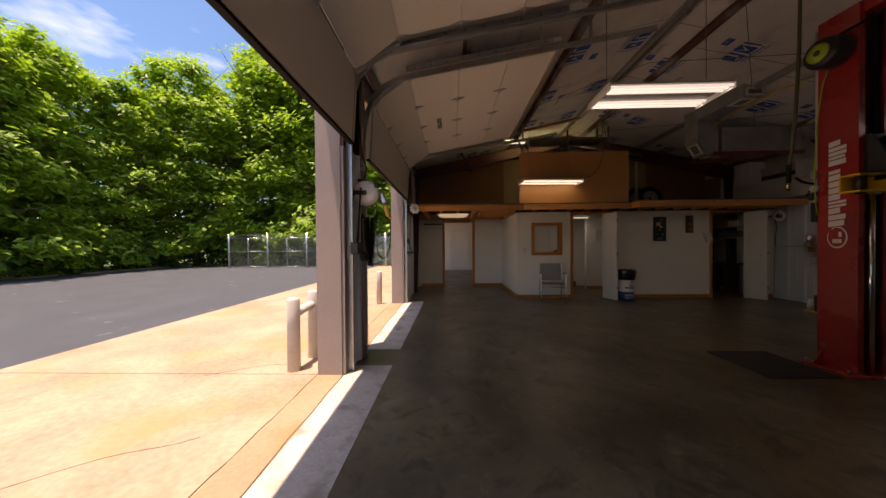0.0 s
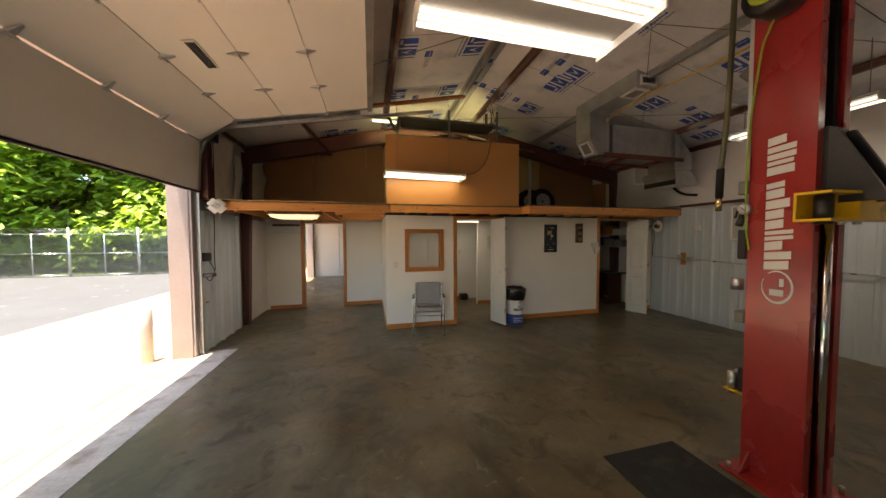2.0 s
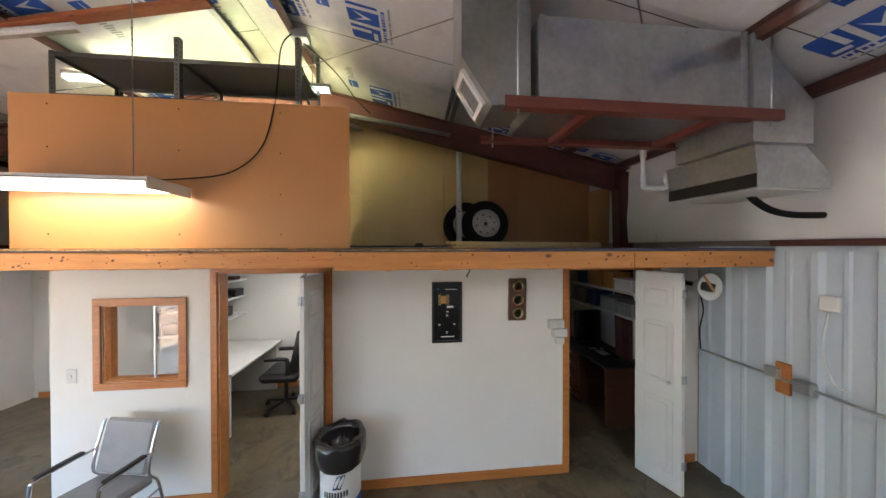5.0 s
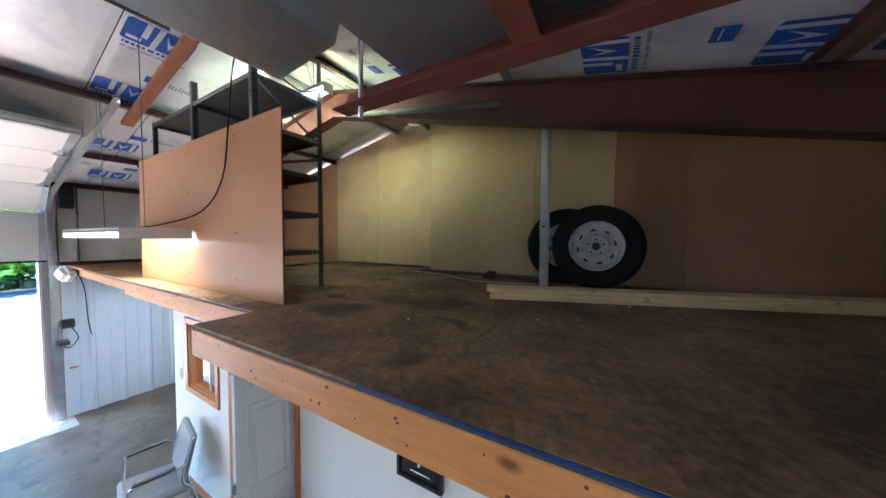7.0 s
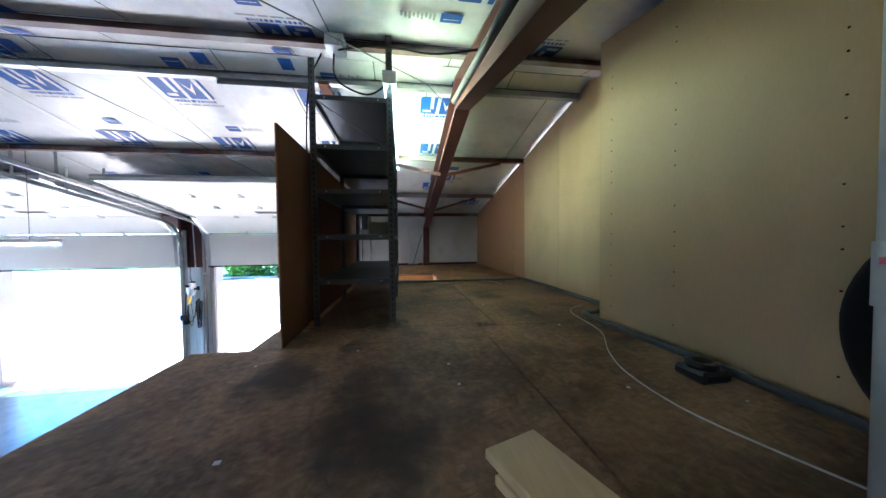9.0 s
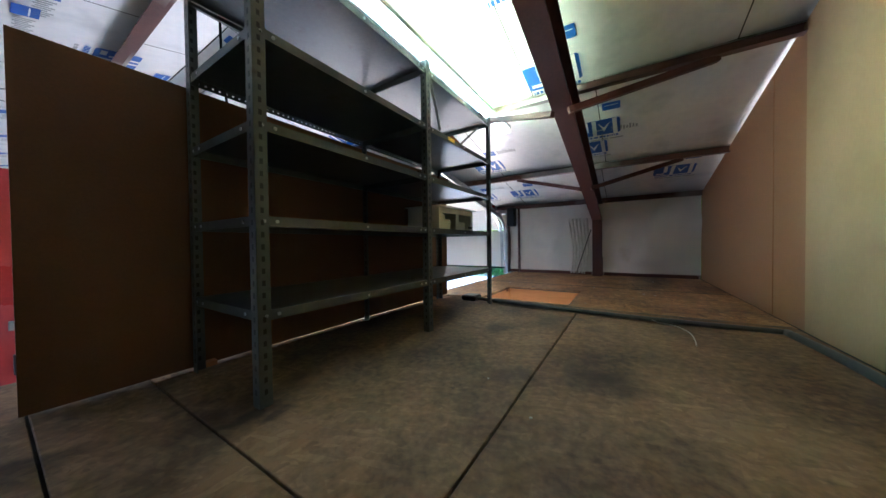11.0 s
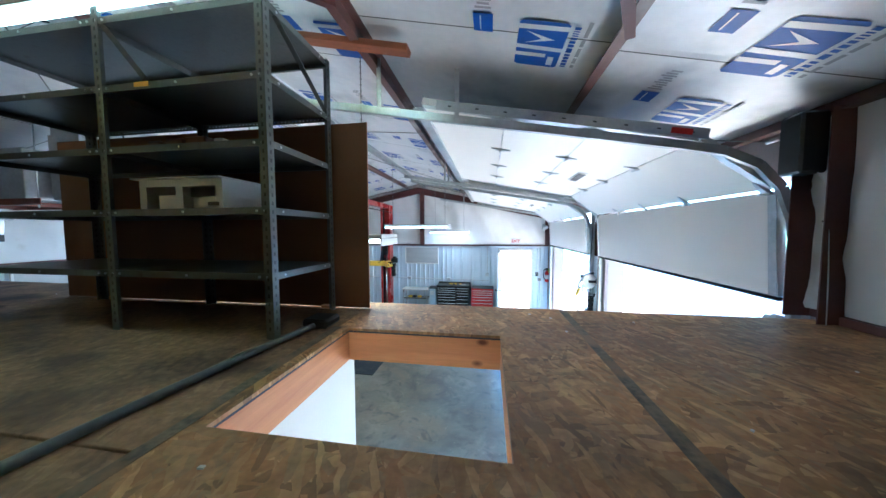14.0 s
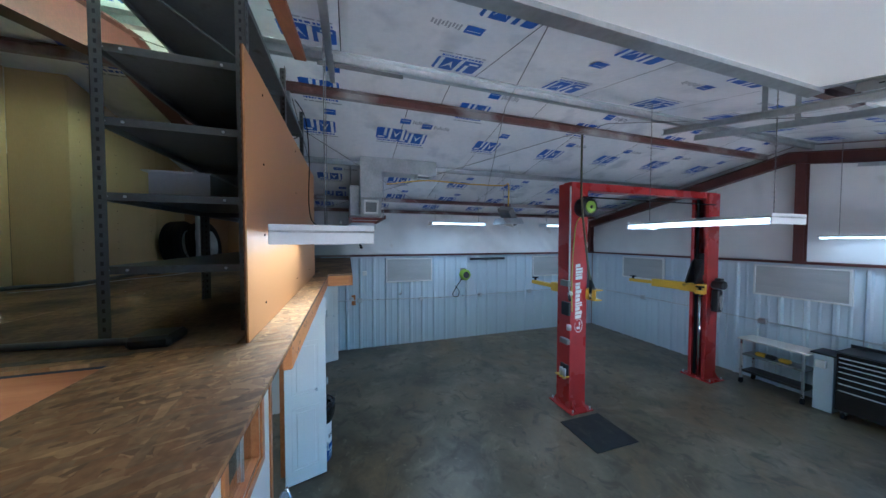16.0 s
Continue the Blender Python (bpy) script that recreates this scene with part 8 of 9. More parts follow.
# on the pier between the big doors
rl = thing("cable_reel", (-1.40, 1.30, 1.81), "white wall cord reel with a yellow connector and work lamp", "cord reel")
turn_y = Matrix.Translation((-1.405, 1.30, 1.81)) @ Matrix.Rotation(radians(10), 4, "Z")
drum_ = lathe(B(), [(0.0, -0.052), (0.09, -0.050), (0.125, -0.038), (0.133, -0.015), (0.128, -0.010), (0.128, 0.010), (0.133, 0.015), (0.125, 0.038), (0.09, 0.050), (0.0, 0.052)], (0, 0, 0), "Y", 40)
bmesh.ops.transform(drum_, matrix=turn_y, verts=drum_.verts)
part("drum", drum_, WHITE_PLASTIC, rl)
for y in (1.232, 1.352):
    part("arm", boxed(-1.53, y, 1.788, -1.385, y + 0.016, 1.832, bevel=0.006), BLACK, rl)
part("wall_plate", boxed(-1.54, 1.21, 1.77, -1.51, 1.39, 1.85, bevel=0.006), BLACK, rl)
part("guide", box(B(), -1.49, 1.26, 1.925, -1.39, 1.34, 1.955, 0.010, Matrix.Rotation(radians(12), 3, "Y")), BLACK, rl)
part("guide", box(B(), -1.315, 1.27, 1.86, -1.275, 1.33, 1.92, 0.010, Matrix.Rotation(radians(35), 3, "Y")), BLACK, rl)
part("cord", hose(B(), [(-1.43, 1.3, 1.95), (-1.40, 1.29, 2.08), (-1.44, 1.27, 2.25), (-1.47, 1.24, 2.75)], 0.005), RUBBER, rl)
part("drop_cord", hose(B(), [(-1.46, 1.24, 1.71), (-1.46, 1.2, 1.5), (-1.47, 1.17, 1.29)], 0.005), RUBBER, rl)
part("lamp_head", box(B(), -1.285, 1.36, 1.70, -1.215, 1.42, 1.84, 0.016, Matrix.Rotation(radians(-24), 3, "Y")), STEEL, rl)
part("connector", box(B(), -1.235, 1.365, 1.575, -1.185, 1.415, 1.70, 0.016, Matrix.Rotation(radians(-20), 3, "Y")), YELLOW, rl, "yellow cord connector")
part("tip", box(B(), -1.190, 1.375, 1.545, -1.160, 1.405, 1.59, 0.008, Matrix.Rotation(radians(-20), 3, "Y")), YELLOW, rl)
part("lead", hose(B(), [(-1.172, 1.39, 1.55), (-1.17, 1.39, 1.36), (-1.19, 1.39, 1.20), (-1.25, 1.39, 1.11), (-1.31, 1.38, 1.20), (-1.31, 1.36, 1.45), (-1.30, 1.33, 1.72)], 0.004), RUBBER, rl)
cl = thing("coiled_hose", (-1.44, 1.42, 1.1), "black coiled air hose hung in a loop on the pier", "air hose")
co = []
for k in range(280):
    t = k / 279
    a = t * 46 * 2 * pi
    down = 0.5 - 0.5 * cos(pi * t)
    z = 1.03 + 0.54 * abs(2 * t - 1) ** 0.9
    co.append((-1.43 + 0.05 * down + 0.030 * cos(a), 1.39 + 0.085 * down + 0.028 * sin(a), z))
hb_ = B()
hose(hb_, co[::1], 0.0075, 6, 2)
part("coil", hb_, RUBBER, cl)
part("feed", hose(B(), [(-1.44, 1.18, 1.22), (-1.44, 1.24, 1.14), (-1.46, 1.31, 1.25), (-1.47, 1.34, 1.5), (-1.475, 1.39, 1.60), (-1.47, 1.40, 1.56)], 0.008), RUBBER, cl)
cbx = thing("button_box", (-1.45, 1.14, 1.15), "black door control box with a plug on the pier", "control box")
part("case", boxed(-1.50, 1.06, 1.17, -1.42, 1.19, 1.29, bevel=0.008), BLACK, cbx)
part("plug", boxed(-1.44, 1.14, 1.10, -1.36, 1.24, 1.19, bevel=0.02), RUBBER, cbx)
part("cord", hose(B(), [(-1.45, 1.15, 1.29), (-1.44, 1.17, 1.6), (-1.43, 1.2, 1.85)], 0.008), RUBBER, cbx)
pp = thing("air_pipe", (-1.46, 1.46, 0), "tan steel pipe up the pier", "pipe")
part("pipe", rod(B(), (-1.505, 1.495, 0.0), (-1.505, 1.495, 3.1), 0.030, 14), BROWN_METAL, pp)
part("conduit", rod(B(), (-1.60, 1.27, 2.2), (-1.585, 1.25, 3.2), 0.010, 8), PVC, pp, "pale conduit in the hollow of the pier")
part("clamp", boxed(-1.54, 1.455, 2.10, -1.468, 1.535, 2.13, bevel=0.006), STEEL, pp)

# ---------------------------------------------------------------- loft clutter
def wheel(cx, cy, cz, label, tilt):
    w = thing("spare_wheel", (cx, cy, DECK_Z), label, "car wheel", "spare wheels")
    R = 0.335
    tyre = B()
    lathe(tyre, [(0.196, -0.085), (0.203, -0.099), (0.235, -0.106), (0.262, -0.104), (0.266, -0.107), (0.30, -0.108), (R - 0.008, -0.085), (R, -0.06), (R, -0.042), (R - 0.008, -0.040), (R - 0.008, -0.032), (R, -0.030), (R, -0.006), (R - 0.008, -0.004), (R - 0.008, 0.004), (R, 0.006), (R, 0.030), (R - 0.008, 0.032), (R - 0.008, 0.040), (R, 0.042), (R, 0.06), (R - 0.008, 0.085), (0.30, 0.108), (0.235, 0.105), (0.196, 0.085), (0.188, 0.0), (0.196, -0.085)], (0, 0, 0), "Y", 56, False)
    rim = B()
    lathe(rim, [(0.200, -0.092), (0.196, -0.098), (0.188, -0.097), (0.184, -0.086), (0.180, -0.062), (0.172, -0.058), (0.166, -0.056), (0.163, -0.036), (0.156, -0.032), (0.138, -0.034), (0.112, -0.040), (0.098, -0.050), (0.092, -0.064), (0.084, -0.066), (0.078, -0.058), (0.070, -0.050), (0.046, -0.050), (0.042, -0.058), (0.033, -0.058), (0.031, 0.0), (0.0, 0.0)], (0, 0, 0), "Y", 56, False)
    holes = []
    for k in range(8):
        a = 2 * pi * k / 8 + 0.2
        c, bm = Vector((0.134 * cos(a), -0.0375, 0.134 * sin(a))), B()
        rr = [[bm.verts.new(c + Vector((0, d, 0)) + Vector((-sin(a), 0, cos(a))) * 0.023 * cos(2 * pi * i / 14) + Vector((cos(a), -0.2, sin(a))) * 0.011 * sin(2 * pi * i / 14))
               for i in range(14)] for d in (0.0, 0.008)]
        bm.faces.new(rr[0])
        for i in range(14):
            bm.faces.new((rr[0][i], rr[1][i], rr[1][(i + 1) % 14], rr[0][(i + 1) % 14]))
        holes.append(("slot", bm))
    holes.append(("hub_hole", rod(B(), (0, -0.0585, 0), (0, -0.050, 0), 0.031, 24)))
    for k in range(5):
        a = 2 * pi * k / 5 + 0.3
        holes.append(("lug_hole", rod(B(), (0.058 * cos(a), -0.0512, 0.058 * sin(a)), (0.058 * cos(a), -0.044, 0.058 * sin(a)), 0.0085, 10)))
        holes.append(("small_hole", rod(B(), (0.064 * cos(a + 0.6), -0.0512, 0.064 * sin(a + 0.6)), (0.064 * cos(a + 0.6), -0.044, 0.064 * sin(a + 0.6)), 0.004, 8)))
    mt = Matrix.Translation((cx, cy, cz)) @ tilt
    out = []
    for nm, b_, mat_, lab in (("tyre", tyre, RUBBER, ""), ("rim", rim, RIM, "dull silver steel rim")):
        bmesh.ops.transform(b_, matrix=mt, verts=b_.verts)
        out.append(part(nm, b_, mat_, w, lab))
    for nm, b_ in holes:
        bmesh.ops.transform(b_, matrix=mt, verts=b_.verts)
        part(nm, b_, BLACK, out[1])
    return w


wheel(5.04, 6.57, DECK_Z + 0.337, "spare car wheel with a black tyre and slotted silver rim", Matrix.Rotation(radians(-8), 4, "X"))
wheel(4.79, 6.745, DECK_Z + 0.336, "spare car wheel leaning behind another on the loft", Matrix.Rotation(radians(-5), 4, "X"))
vp = thing("vent_pipe", (4.648, 6.48, DECK_Z), "white plastic vent pipe standing on the loft", "vent pipe")
part("pipe", rod(B(), (4.648, 6.48, DECK_Z), (4.648, 6.48, 3.80), 0.038, 20), PVC, vp)
part("coupling", rod(B(), (4.648, 6.48, 2.60), (4.648, 6.48, 2.73), 0.043, 20), PVC, vp)
part("red_label", boxed(4.633, 6.434, 2.685, 4.663, 6.4385, 2.70), RED_PAINT, vp)
d0 = Vector((0.945, 0.327, 0)).normalized()
for along, side, L, zz in ((0.0, 0.0, 2.50, 0.052), (0.05, -0.006, 2.44, 0.026), (0.02, 0.012, 2.56, 0.0)):
    s0 = Vector((4.415, 5.765, DECK_Z + zz + 0.0135)) + d0 * along + Vector((-d0.y, d0.x, 0)) * side
    solid("pine_board", bar(B(), s0, s0 + d0 * L, 0.150, 0.0245, bevel=0.003), PALE_WOOD, "pale pine board in a low stack on the loft", "board", "", "stacked boards")
cd = thing("floor_cable", (1.25, 6.0, DECK_Z), "grey cable cover snaking over the loft floor to a black box", "cable")
part("cable", hose(B(), [(1.17, 5.30, DECK_Z + 0.016), (1.20, 5.5, DECK_Z + 0.016), (1.25, 6.0, DECK_Z + 0.016), (1.28, 6.5, DECK_Z + 0.016), (1.27, 6.9, DECK_Z + 0.016), (1.26, 7.14, DECK_Z + 0.016)], 0.014, 10), CABLE, cd)
part("box", boxed(1.10, 5.16, DECK_Z, 1.24, 5.30, DECK_Z + 0.045, bevel=0.012), BLACK, cd)
part("wall_run", hose(B(), [(1.26, 7.14, DECK_Z + 0.016), (1.8, 7.17, DECK_Z + 0.016), (2.6, 7.14, DECK_Z + 0.016), (3.05, 7.10, DECK_Z + 0.018), (3.12, 6.90, DECK_Z + 0.018), (3.22, 6.80, DECK_Z + 0.018), (4.0, 6.81, DECK_Z + 0.018), (4.6, 6.80, DECK_Z + 0.018)], 0.018, 10), CABLE, cd)
wc = thing("thin_wire", (3.5, 6.6, DECK_Z), "thin pale wire lying loose on the loft floor", "wire")
part("wire", hose(B(), [(2.86, 6.98, DECK_Z + 0.004), (2.96, 6.83, DECK_Z + 0.004), (3.12, 6.75, DECK_Z + 0.004), (3.5, 6.68, DECK_Z + 0.004), (3.79, 6.51, DECK_Z + 0.004), (4.02, 6.42, DECK_Z + 0.004), (4.3, 6.41, DECK_Z + 0.004), (4.62, 6.52, DECK_Z + 0.004)], 0.003, 6), CARDBOARD, wc)
part("short_wire", hose(B(), [(1.285, 6.54, DECK_Z + 0.022), (1.305, 6.59, DECK_Z + 0.004), (1.34, 6.66, DECK_Z + 0.004), (1.455, 6.71, DECK_Z + 0.004), (1.585, 6.716, DECK_Z + 0.004), (1.71, 6.706, DECK_Z + 0.004)], 0.003, 6), CARDBOARD, wc)
part("side_wire", hose(B(), [(1.22, 5.46, DECK_Z + 0.005), (1.275, 5.60, DECK_Z + 0.004), (1.285, 5.75, DECK_Z + 0.004), (1.262, 5.92, DECK_Z + 0.005)], 0.003, 6), BAND, wc)
bx = thing("junction_puck", (4.09, 6.69, DECK_Z), "round black cable junction on the loft by the back wall", "junction box")
part("base", boxed(4.025, 6.62, DECK_Z, 4.155, 6.75, DECK_Z + 0.045, bevel=0.012), BLACK, bx)
part("cap", lathe(B(), [(0.055, 0.04), (0.055, 0.065), (0.035, 0.07), (0.03, 0.05), (0.0, 0.05)], (4.09, 6.685, DECK_Z), "Z", 20), BLACK, bx)
rnd = random.Random(21)
db = B()
for k in range(46):
    x, y = rnd.uniform(-1.2, 5.5), rnd.uniform(4.8, 6.7)
    if HATCH[0] - 0.1 < x < HATCH[2] + 0.1 and HATCH[1] - 0.1 < y < HATCH[3] + 0.1 or (1.0 < x < 3.5 and y < 5.6):
        continue
    s = rnd.uniform(0.004, 0.012)
    box(db, x, y, DECK_Z + 0.0005, x + s * rnd.uniform(0.6, 2.2), y + s, DECK_Z + 0.004, 0.0, Matrix.Rotation(rnd.uniform(0, 3), 3, "Z"))
solid("floor_litter", db, CARDBOARD, "scattered wood chips and specks on the loft deck", "litter", "stuff")
solid("ceiling_plank", bar(B(), (0.78, 4.87, roof_z(0.78) - 0.085), (2.43, 4.87, roof_z(2.43) - 0.085), 0.09, 0.036, bevel=0.003), OLD_PINE, "red-brown pine plank fixed under the purlins", "plank")
jb = thing("junction_box", (3.04, 5.1, 4.0), "square steel junction box with black cords under the ridge", "junction box")
part("box", boxed(2.96, 5.04, 4.0, 3.10, 5.16, 4.08, bevel=0.006), STEEL, jb)
part("cord", hose(B(), [(3.05, 5.12, 4.0), (3.25, 5.4, 3.92), (3.4, 5.7, 3.80), (3.5, 5.94, 3.78)], 0.006), RUBBER, jb)
part("cord_loop", hose(B(), [(3.0, 5.08, 4.0), (3.02, 5.1, 3.82), (3.05, 5.3, 3.72), (3.1, 5.44, 3.78)], 0.006), RUBBER, jb)
solid("brace_pipe", rod(B(), (2.86, 5.925, 3.80), (4.45, 5.925, 3.55), 0.022, 12), GREY_STEEL, "zinc conduit pipe strapped along the rafter", "pipe")
wr = thing("wire_rope", (2.0, 3.0, 3.9), "thin steel cross-bracing cables under the roof", "bracing cable")
for a, b in (((-1.4, 4.5), (6.6, 1.2)), ((6.6, 5.2), (-1.0, -2.0)), ((2.4, 5.9), (6.6, 2.4))):
    part("cable", rod(B(), (a[0], a[1], roof_z(a[0]) - 0.16), (RIDGE_X, a[1] + (b[1] - a[1]) * (RIDGE_X - a[0]) / (b[0] - a[0]), roof_z(RIDGE_X) - 0.16), 0.004, 6), GREY_STEEL, wr)
    part("cable", rod(B(), (RIDGE_X, a[1] + (b[1] - a[1]) * (RIDGE_X - a[0]) / (b[0] - a[0]), roof_z(RIDGE_X) - 0.16), (b[0], b[1], roof_z(b[0]) - 0.16), 0.004, 6), GREY_STEEL, wr)

rail_ = thing("clothes_rail", (-1.1, 7.2, 1.9), "dark clothes rail with two wire hangers under the loft", "clothes rail")
part("rail", boxed(-1.35, 7.18, 1.90, -0.80, 7.249, 1.94, bevel=0.004), BLACK, rail_)
for x, a in ((-1.08, 0.08), (-0.98, -0.10)):
    pts = [(0.0, 0.012), (0.018, 0.0), (0.0, -0.03), (0.0, -0.05), (0.2, -0.13), (0.18, -0.145), (-0.18, -0.145), (-0.2, -0.13), (0.0, -0.05)]
    part("wire_hanger", hose(B(), [(x + u * cos(a), 7.15 + u * sin(a), 1.90 + v) for u, v in pts], 0.0025, 5, 4), STEEL, rail_)
    part("hanger_hook", rod(B(), (x, 7.15, 1.905), (x, 7.181, 1.91), 0.003, 6), STEEL, rail_)

kp = thing("door_keypad", (-1.83, -2.045, 1.55), "small white keypad box on the big door jamb", "keypad")
part("case", boxed(-1.875, -2.058, 1.53, -1.785, -2.028, 1.635, bevel=0.008), WHITE_PLASTIC, kp)
part("display", boxed(-1.855, -2.029, 1.595, -1.805, -2.0265, 1.62), BLACK, kp, "dark display strip")

# ---------------------------------------------------------------- outdoors
def bollard(x, y, h, label):
    t = thing("bollard", (x, y, -0.012), label, "bollard", "bollards")
    part("post", lathe(B(), [(0.062, 0.0), (0.062, h - 0.02), (0.05, h), (0.0, h + 0.008)], (x, y, -0.012), "Z", 24), BOLLARD, t)
    return t


b1 = bollard(-2.12, 1.14, 0.74, "scuffed grey steel pipe bollard tied to its twin beside the pier")
bollard(-2.09, 1.51, 0.76, "scuffed grey steel pipe bollard behind its twin by the pier")
part("tie_pipe", rod(B(), (-2.12, 1.14, 0.56), (-2.09, 1.51, 0.60), 0.045, 16), BOLLARD, b1)
bollard(-2.09, 4.53, 0.72, "scuffed grey steel pipe bollard beside the far jamb")
bollard(-2.21, -1.96, 0.76, "scuffed pale steel pipe bollard beside the first jamb")
bollard(-2.05, 11.2, 0.80, "scuffed grey steel pipe bollard outside the next bay")

FY = 16.6


def fence_panel(x0, x1):
    """One chain-link gate or fence panel: frame tubes, mid rail and woven wire."""
    t = thing("chain_link_fence", ((x0 + x1) / 2, FY, -0.085), "galvanised chain-link fence panel with barbed wire along the yard", "fence", "fence panels")
    z0, z1 = 0.02, 1.86
    for x in (x0 + 0.03, x1 - 0.03, (x0 + x1) / 2):
        part("upright", rod(B(), (x, FY, z0), (x, FY, z1), 0.022, 8), STEEL, t)
    for z in (z0, (z0 + z1) / 2 + 0.05, z1):
        part("rail", rod(B(), (x0 + 0.03, FY, z), (x1 - 0.03, FY, z), 0.020, 8), STEEL, t)
    part("post", rod(B(), (x0, FY, -0.085), (x0, FY, 2.15), 0.05, 12), STEEL, t)
    wire = B()
    s = 0.10
    n = int((x1 - x0 + z1 - z0) / s)
    for k in range(n):
        for d in (1, -1):
            u0 = x0 + k * s - (z1 - z0) if d == 1 else x0 + k * s
            a, b = (u0, z0), (u0 + d * (z1 - z0), z1)
            lo, hi = (a, b) if a[0] < b[0] else (b, a)
            if hi[0] <= x0 or lo[0] >= x1:
                continue
            def at(u):
                f = (u - a[0]) / (b[0] - a[0])
                return (u, FY, a[1] + f * (b[1] - a[1]))
            bar(wire, at(max(lo[0], x0)), at(min(hi[0], x1)), 0.009, 0.009)
    part("wire_mesh", wire, STEEL, t)
    bw = B()
    for k in range(3):
        rod(bw, (x0, FY + 0.05 * k, 1.96 + 0.07 * k), (x1, FY + 0.05 * k, 1.96 + 0.07 * k), 0.006, 5)
    part("barbed_wire", bw, STEEL, t)


for k in range(6):
    fence_panel(-14.9 + k * 2.55, -14.9 + (k + 1) * 2.55)


def crown(bm, centre, size, count, rnd, leaf):
    """A cloud of leaf sprays: thin near the middle, dense in uneven clumps near the outside."""
    c = Vector(centre)
    clumps = []
    for _ in range(max(14, count // 75)):
        v = Vector((rnd.gauss(0, 1), rnd.gauss(0, 1), rnd.gauss(0, 1))).normalized()
        r = rnd.uniform(0.45, 1.0)
        clumps.append((c + Vector((v.x * size[0] * r, v.y * size[1] * r, v.z * size[2] * r)), rnd.uniform(0.10, 0.24) * min(size)))
    for _ in range(count):
        p, w = rnd.choice(clumps)
        q = p + Vector((rnd.gauss(0, w), rnd.gauss(0, w), rnd.gauss(0, w * 0.55)))
        out = (q - c).normalized()
        n = (out * 0.5 + Vector((rnd.uniform(-0.7, 0.7), rnd.uniform(-0.7, 0.7), 0.9))).normalized()
        u = n.cross(Vector((rnd.uniform(-1, 1), rnd.uniform(-1, 1), rnd.uniform(-0.3, 0.3)))).normalized()
        v = n.cross(u)
        s = leaf * rnd.uniform(0.6, 1.35)
        tip = q + u * s - n * s * 0.25
        bm.faces.new([bm.verts.new(e) for e in (q - u * s, q - v * s * 0.45, tip, q + v * s * 0.45)])


def tree(name, height, spread, count, seed, label, leaf=0.20, low=0.16):
    rnd = random.Random(seed)
    t = thing(name, (0, 0, 0), label, "tree", "trees round the yard")
    bm = B()
    lean = Vector((rnd.uniform(-0.4, 0.4), rnd.uniform(-0.4, 0.4), 0))
    last, r = Vector((0, 0, 0)), height * 0.017
    for k in range(1, 7):
        p = Vector((lean.x * k / 6, lean.y * k / 6, height * 0.14 * k))
        rod(bm, last, p, r, 10, r * 0.82, k == 1)
        last, r = p, r * 0.82
        if k > 1:
            for _ in range(3):
                a = rnd.uniform(0, 2 * pi)
                q = p + Vector((cos(a), sin(a), rnd.uniform(0.15, 0.6))) * spread * rnd.uniform(0.45, 0.85)
                mid = p.lerp(q, 0.5) + Vector((0, 0, -0.05 * spread))
                rod(bm, p, mid, r * 0.5, 6, r * 0.32, False)
                rod(bm, mid, q, r * 0.32, 6, r * 0.1, False)
    part("trunk", bm, BARK, t)
    cb_ = B()
    layers = 5
    for k in range(layers):
        f = (k + 0.5) / layers
        z = height * (low + (1 - low) * f)
        w = spread * (0.95 - 0.55 * f ** 2) * rnd.uniform(0.85, 1.1)
        crown(cb_, (lean.x + rnd.uniform(-0.2, 0.2) * spread, lean.y + rnd.uniform(-0.2, 0.2) * spread, z), (w, w, height * (1 - low) / layers * 0.85), count // layers, rnd, leaf)
    part("crown", cb_, LEAVES, t)
    return t


kinds = [tree("broadleaf_tree", 13.6, 4.4, 25000, 1, "tall broadleaf tree in full green leaf by the yard", 0.19, 0.06),
         tree("broadleaf_tree", 16.4, 4.8, 29000, 2, "tall broadleaf tree with a dense green crown by the yard", 0.20, 0.08),
         tree("broadleaf_tree", 10.8, 3.9, 21000, 3, "leafy green tree with low branches by the yard", 0.17, 0.03)]
spots = [(-20.5, 1.0, 2), (-21.5, 5.5, 0), (-20.2, 9.2, 2), (-22.0, 12.4, 0), (-20.6, 15.6, 2), (-19.2, 19.0, 0), (-17.0, 21.6, 1), (-13.6, 22.6, 1), (-10.2, 23.2, 1), (-7.0, 22.6, 2), (-3.6, 23.2, 0), (-0.5, 22.8, 1),
         (-26, 3.0, 1), (-26.5, 9.0, 0), (-27, 15, 1), (-24, 20.5, 1), (-20.5, 25, 0), (-15, 27, 0), (-9, 27.5, 1), (-4, 27, 1), (-22.5, -3.5, 0), (-21.5, -8.5, 2), (-27, -6, 1)]
rnd = random.Random(8)
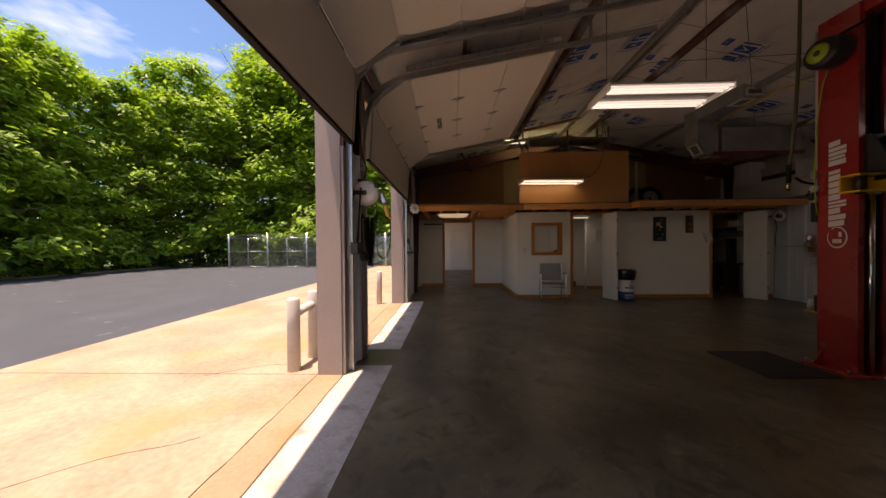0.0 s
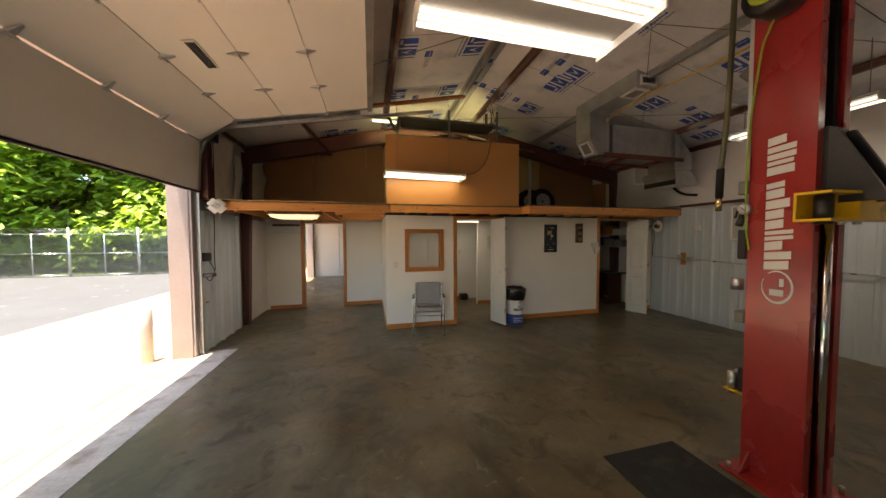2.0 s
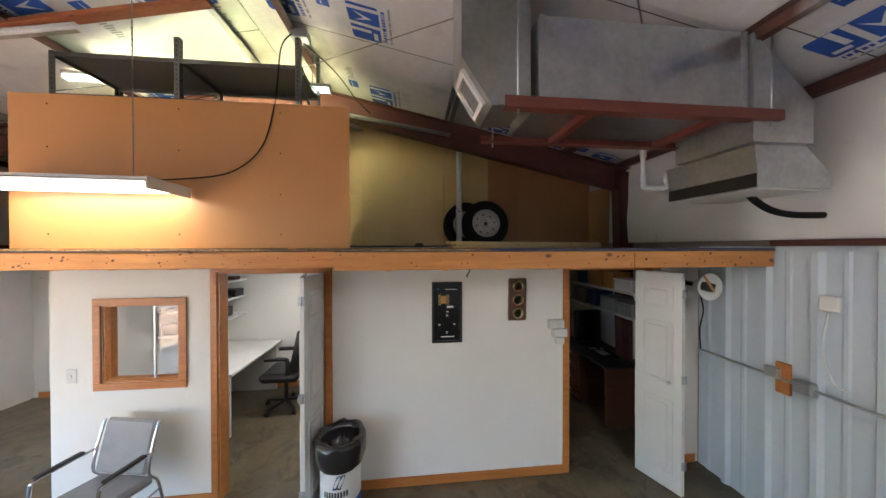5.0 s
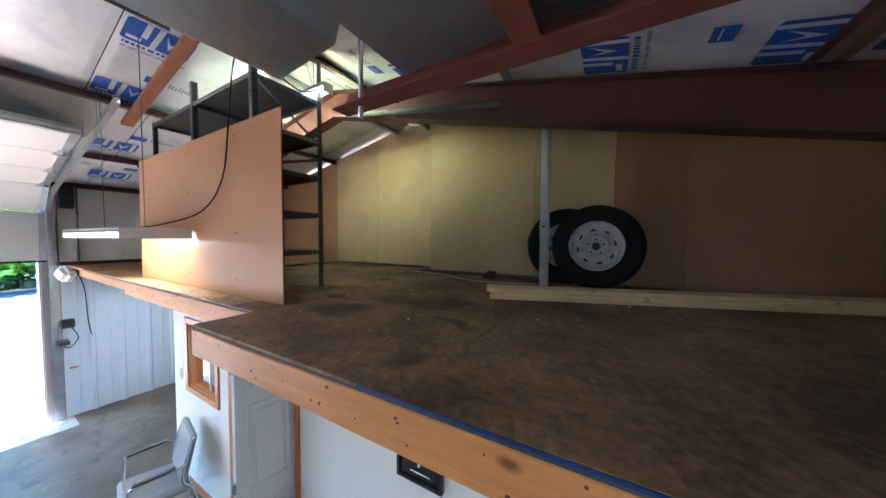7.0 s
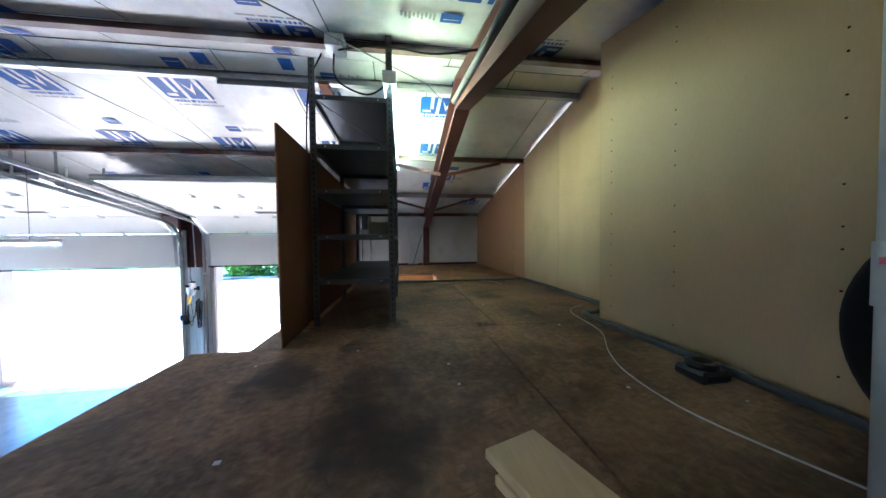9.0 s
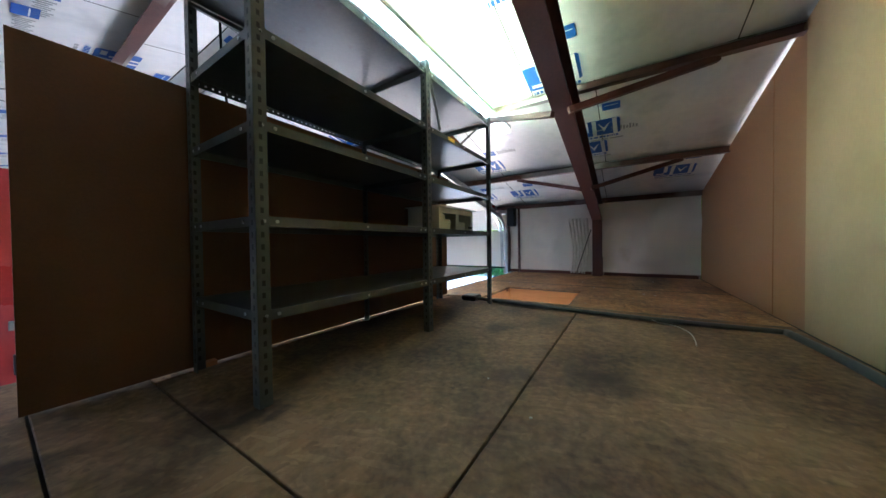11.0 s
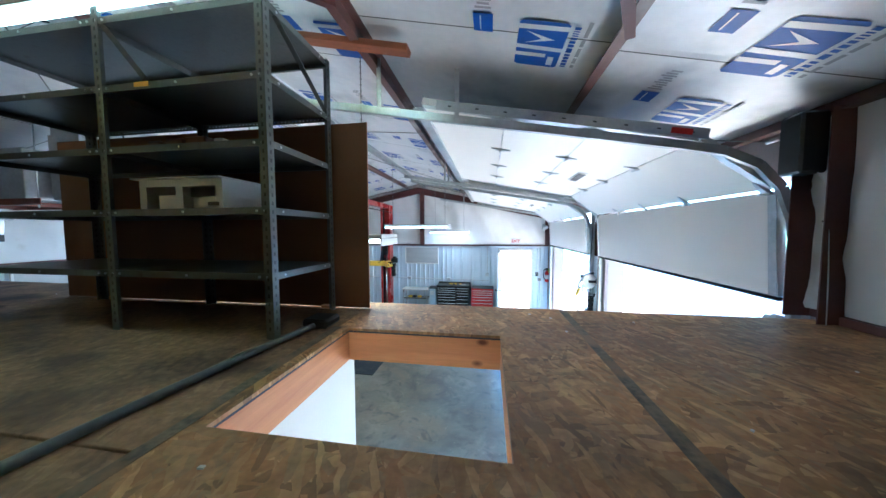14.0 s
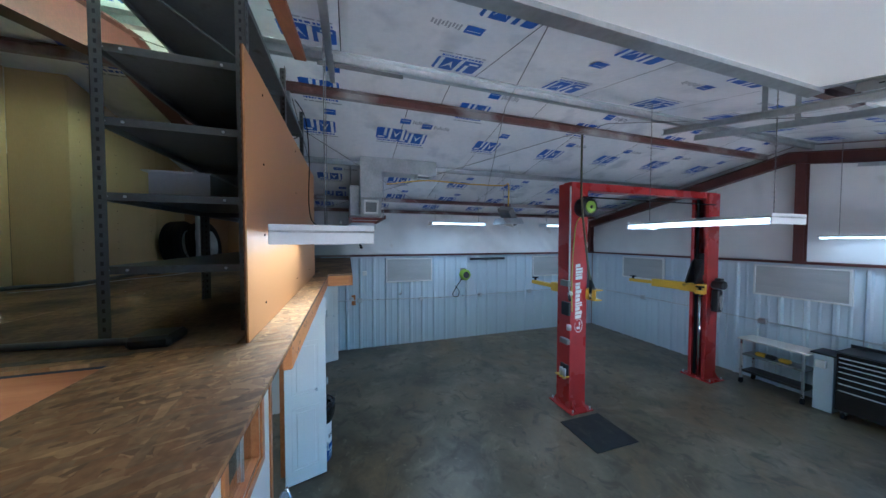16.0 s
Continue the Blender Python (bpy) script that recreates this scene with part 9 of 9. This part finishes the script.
for k, (x, y, kind) in enumerate(spots):
    m = Matrix.Translation((x, y, -0.085)) @ Matrix.Rotation(rnd.uniform(0, 6.28), 4, "Z")
    if k in (0, 1, 6):
        kinds[kind].matrix_basis = m
    else:
        copy_thing(kinds[kind], m @ Matrix.Scale({7: 1.18, 8: 1.18, 3: 0.84, 5: 1.05, 12: 0.86, 13: 0.92, 14: 0.82, 15: 0.80, 20: 0.88, 22: 0.85}.get(k, 1.0), 4))
rnd = random.Random(31)
sh_ = B()
for k in range(34):
    t = k / 33
    x, y = (-19.9 + rnd.uniform(-0.6, 0.4), -6 + t * 44) if k < 17 else (-21 + (k - 17) * 1.3, 19.6 + rnd.uniform(-0.6, 0.6))
    if k < 17:
        y = -6 + k * 1.5
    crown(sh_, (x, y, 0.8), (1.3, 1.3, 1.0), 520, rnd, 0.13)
# taller row added as a dark backing that closes sky gaps
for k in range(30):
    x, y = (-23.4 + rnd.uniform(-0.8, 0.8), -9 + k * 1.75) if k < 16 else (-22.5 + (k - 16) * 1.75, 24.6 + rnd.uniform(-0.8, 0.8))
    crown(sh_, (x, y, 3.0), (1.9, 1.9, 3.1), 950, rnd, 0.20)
solid("undergrowth", sh_, LEAVES_SHADE, "dense undergrowth along the edge of the yard, coloured dark as shade under the trees", "shrubs", "stuff")
rnd = random.Random(77)
gr_ = B()
for k in range(2600):
    x, y = (rnd.uniform(-20.2, -19.3), rnd.uniform(-8, 18)) if k % 2 else (rnd.uniform(-19, 0), rnd.uniform(17.1, 18.6))
    h = rnd.uniform(0.05, 0.16)
    a = rnd.uniform(0, pi)
    d = Vector((cos(a), sin(a), 0)) * 0.012
    p = Vector((x, y, -0.085))
    gr_.faces.new([gr_.verts.new(q) for q in (p - d, p + d, p + Vector((rnd.uniform(-0.04, 0.04), rnd.uniform(-0.04, 0.04), h)))])
solid("grass_blades", gr_, LEAVES, "tufts of grass along the asphalt edge", "grass", "stuff")
kerb = setting("kerb", boxed(-20.4, -30, -0.2, -19.5, 17.2, 0.01, bevel=0.02), APRON, "pale worn concrete kerb along the asphalt", "kerb")
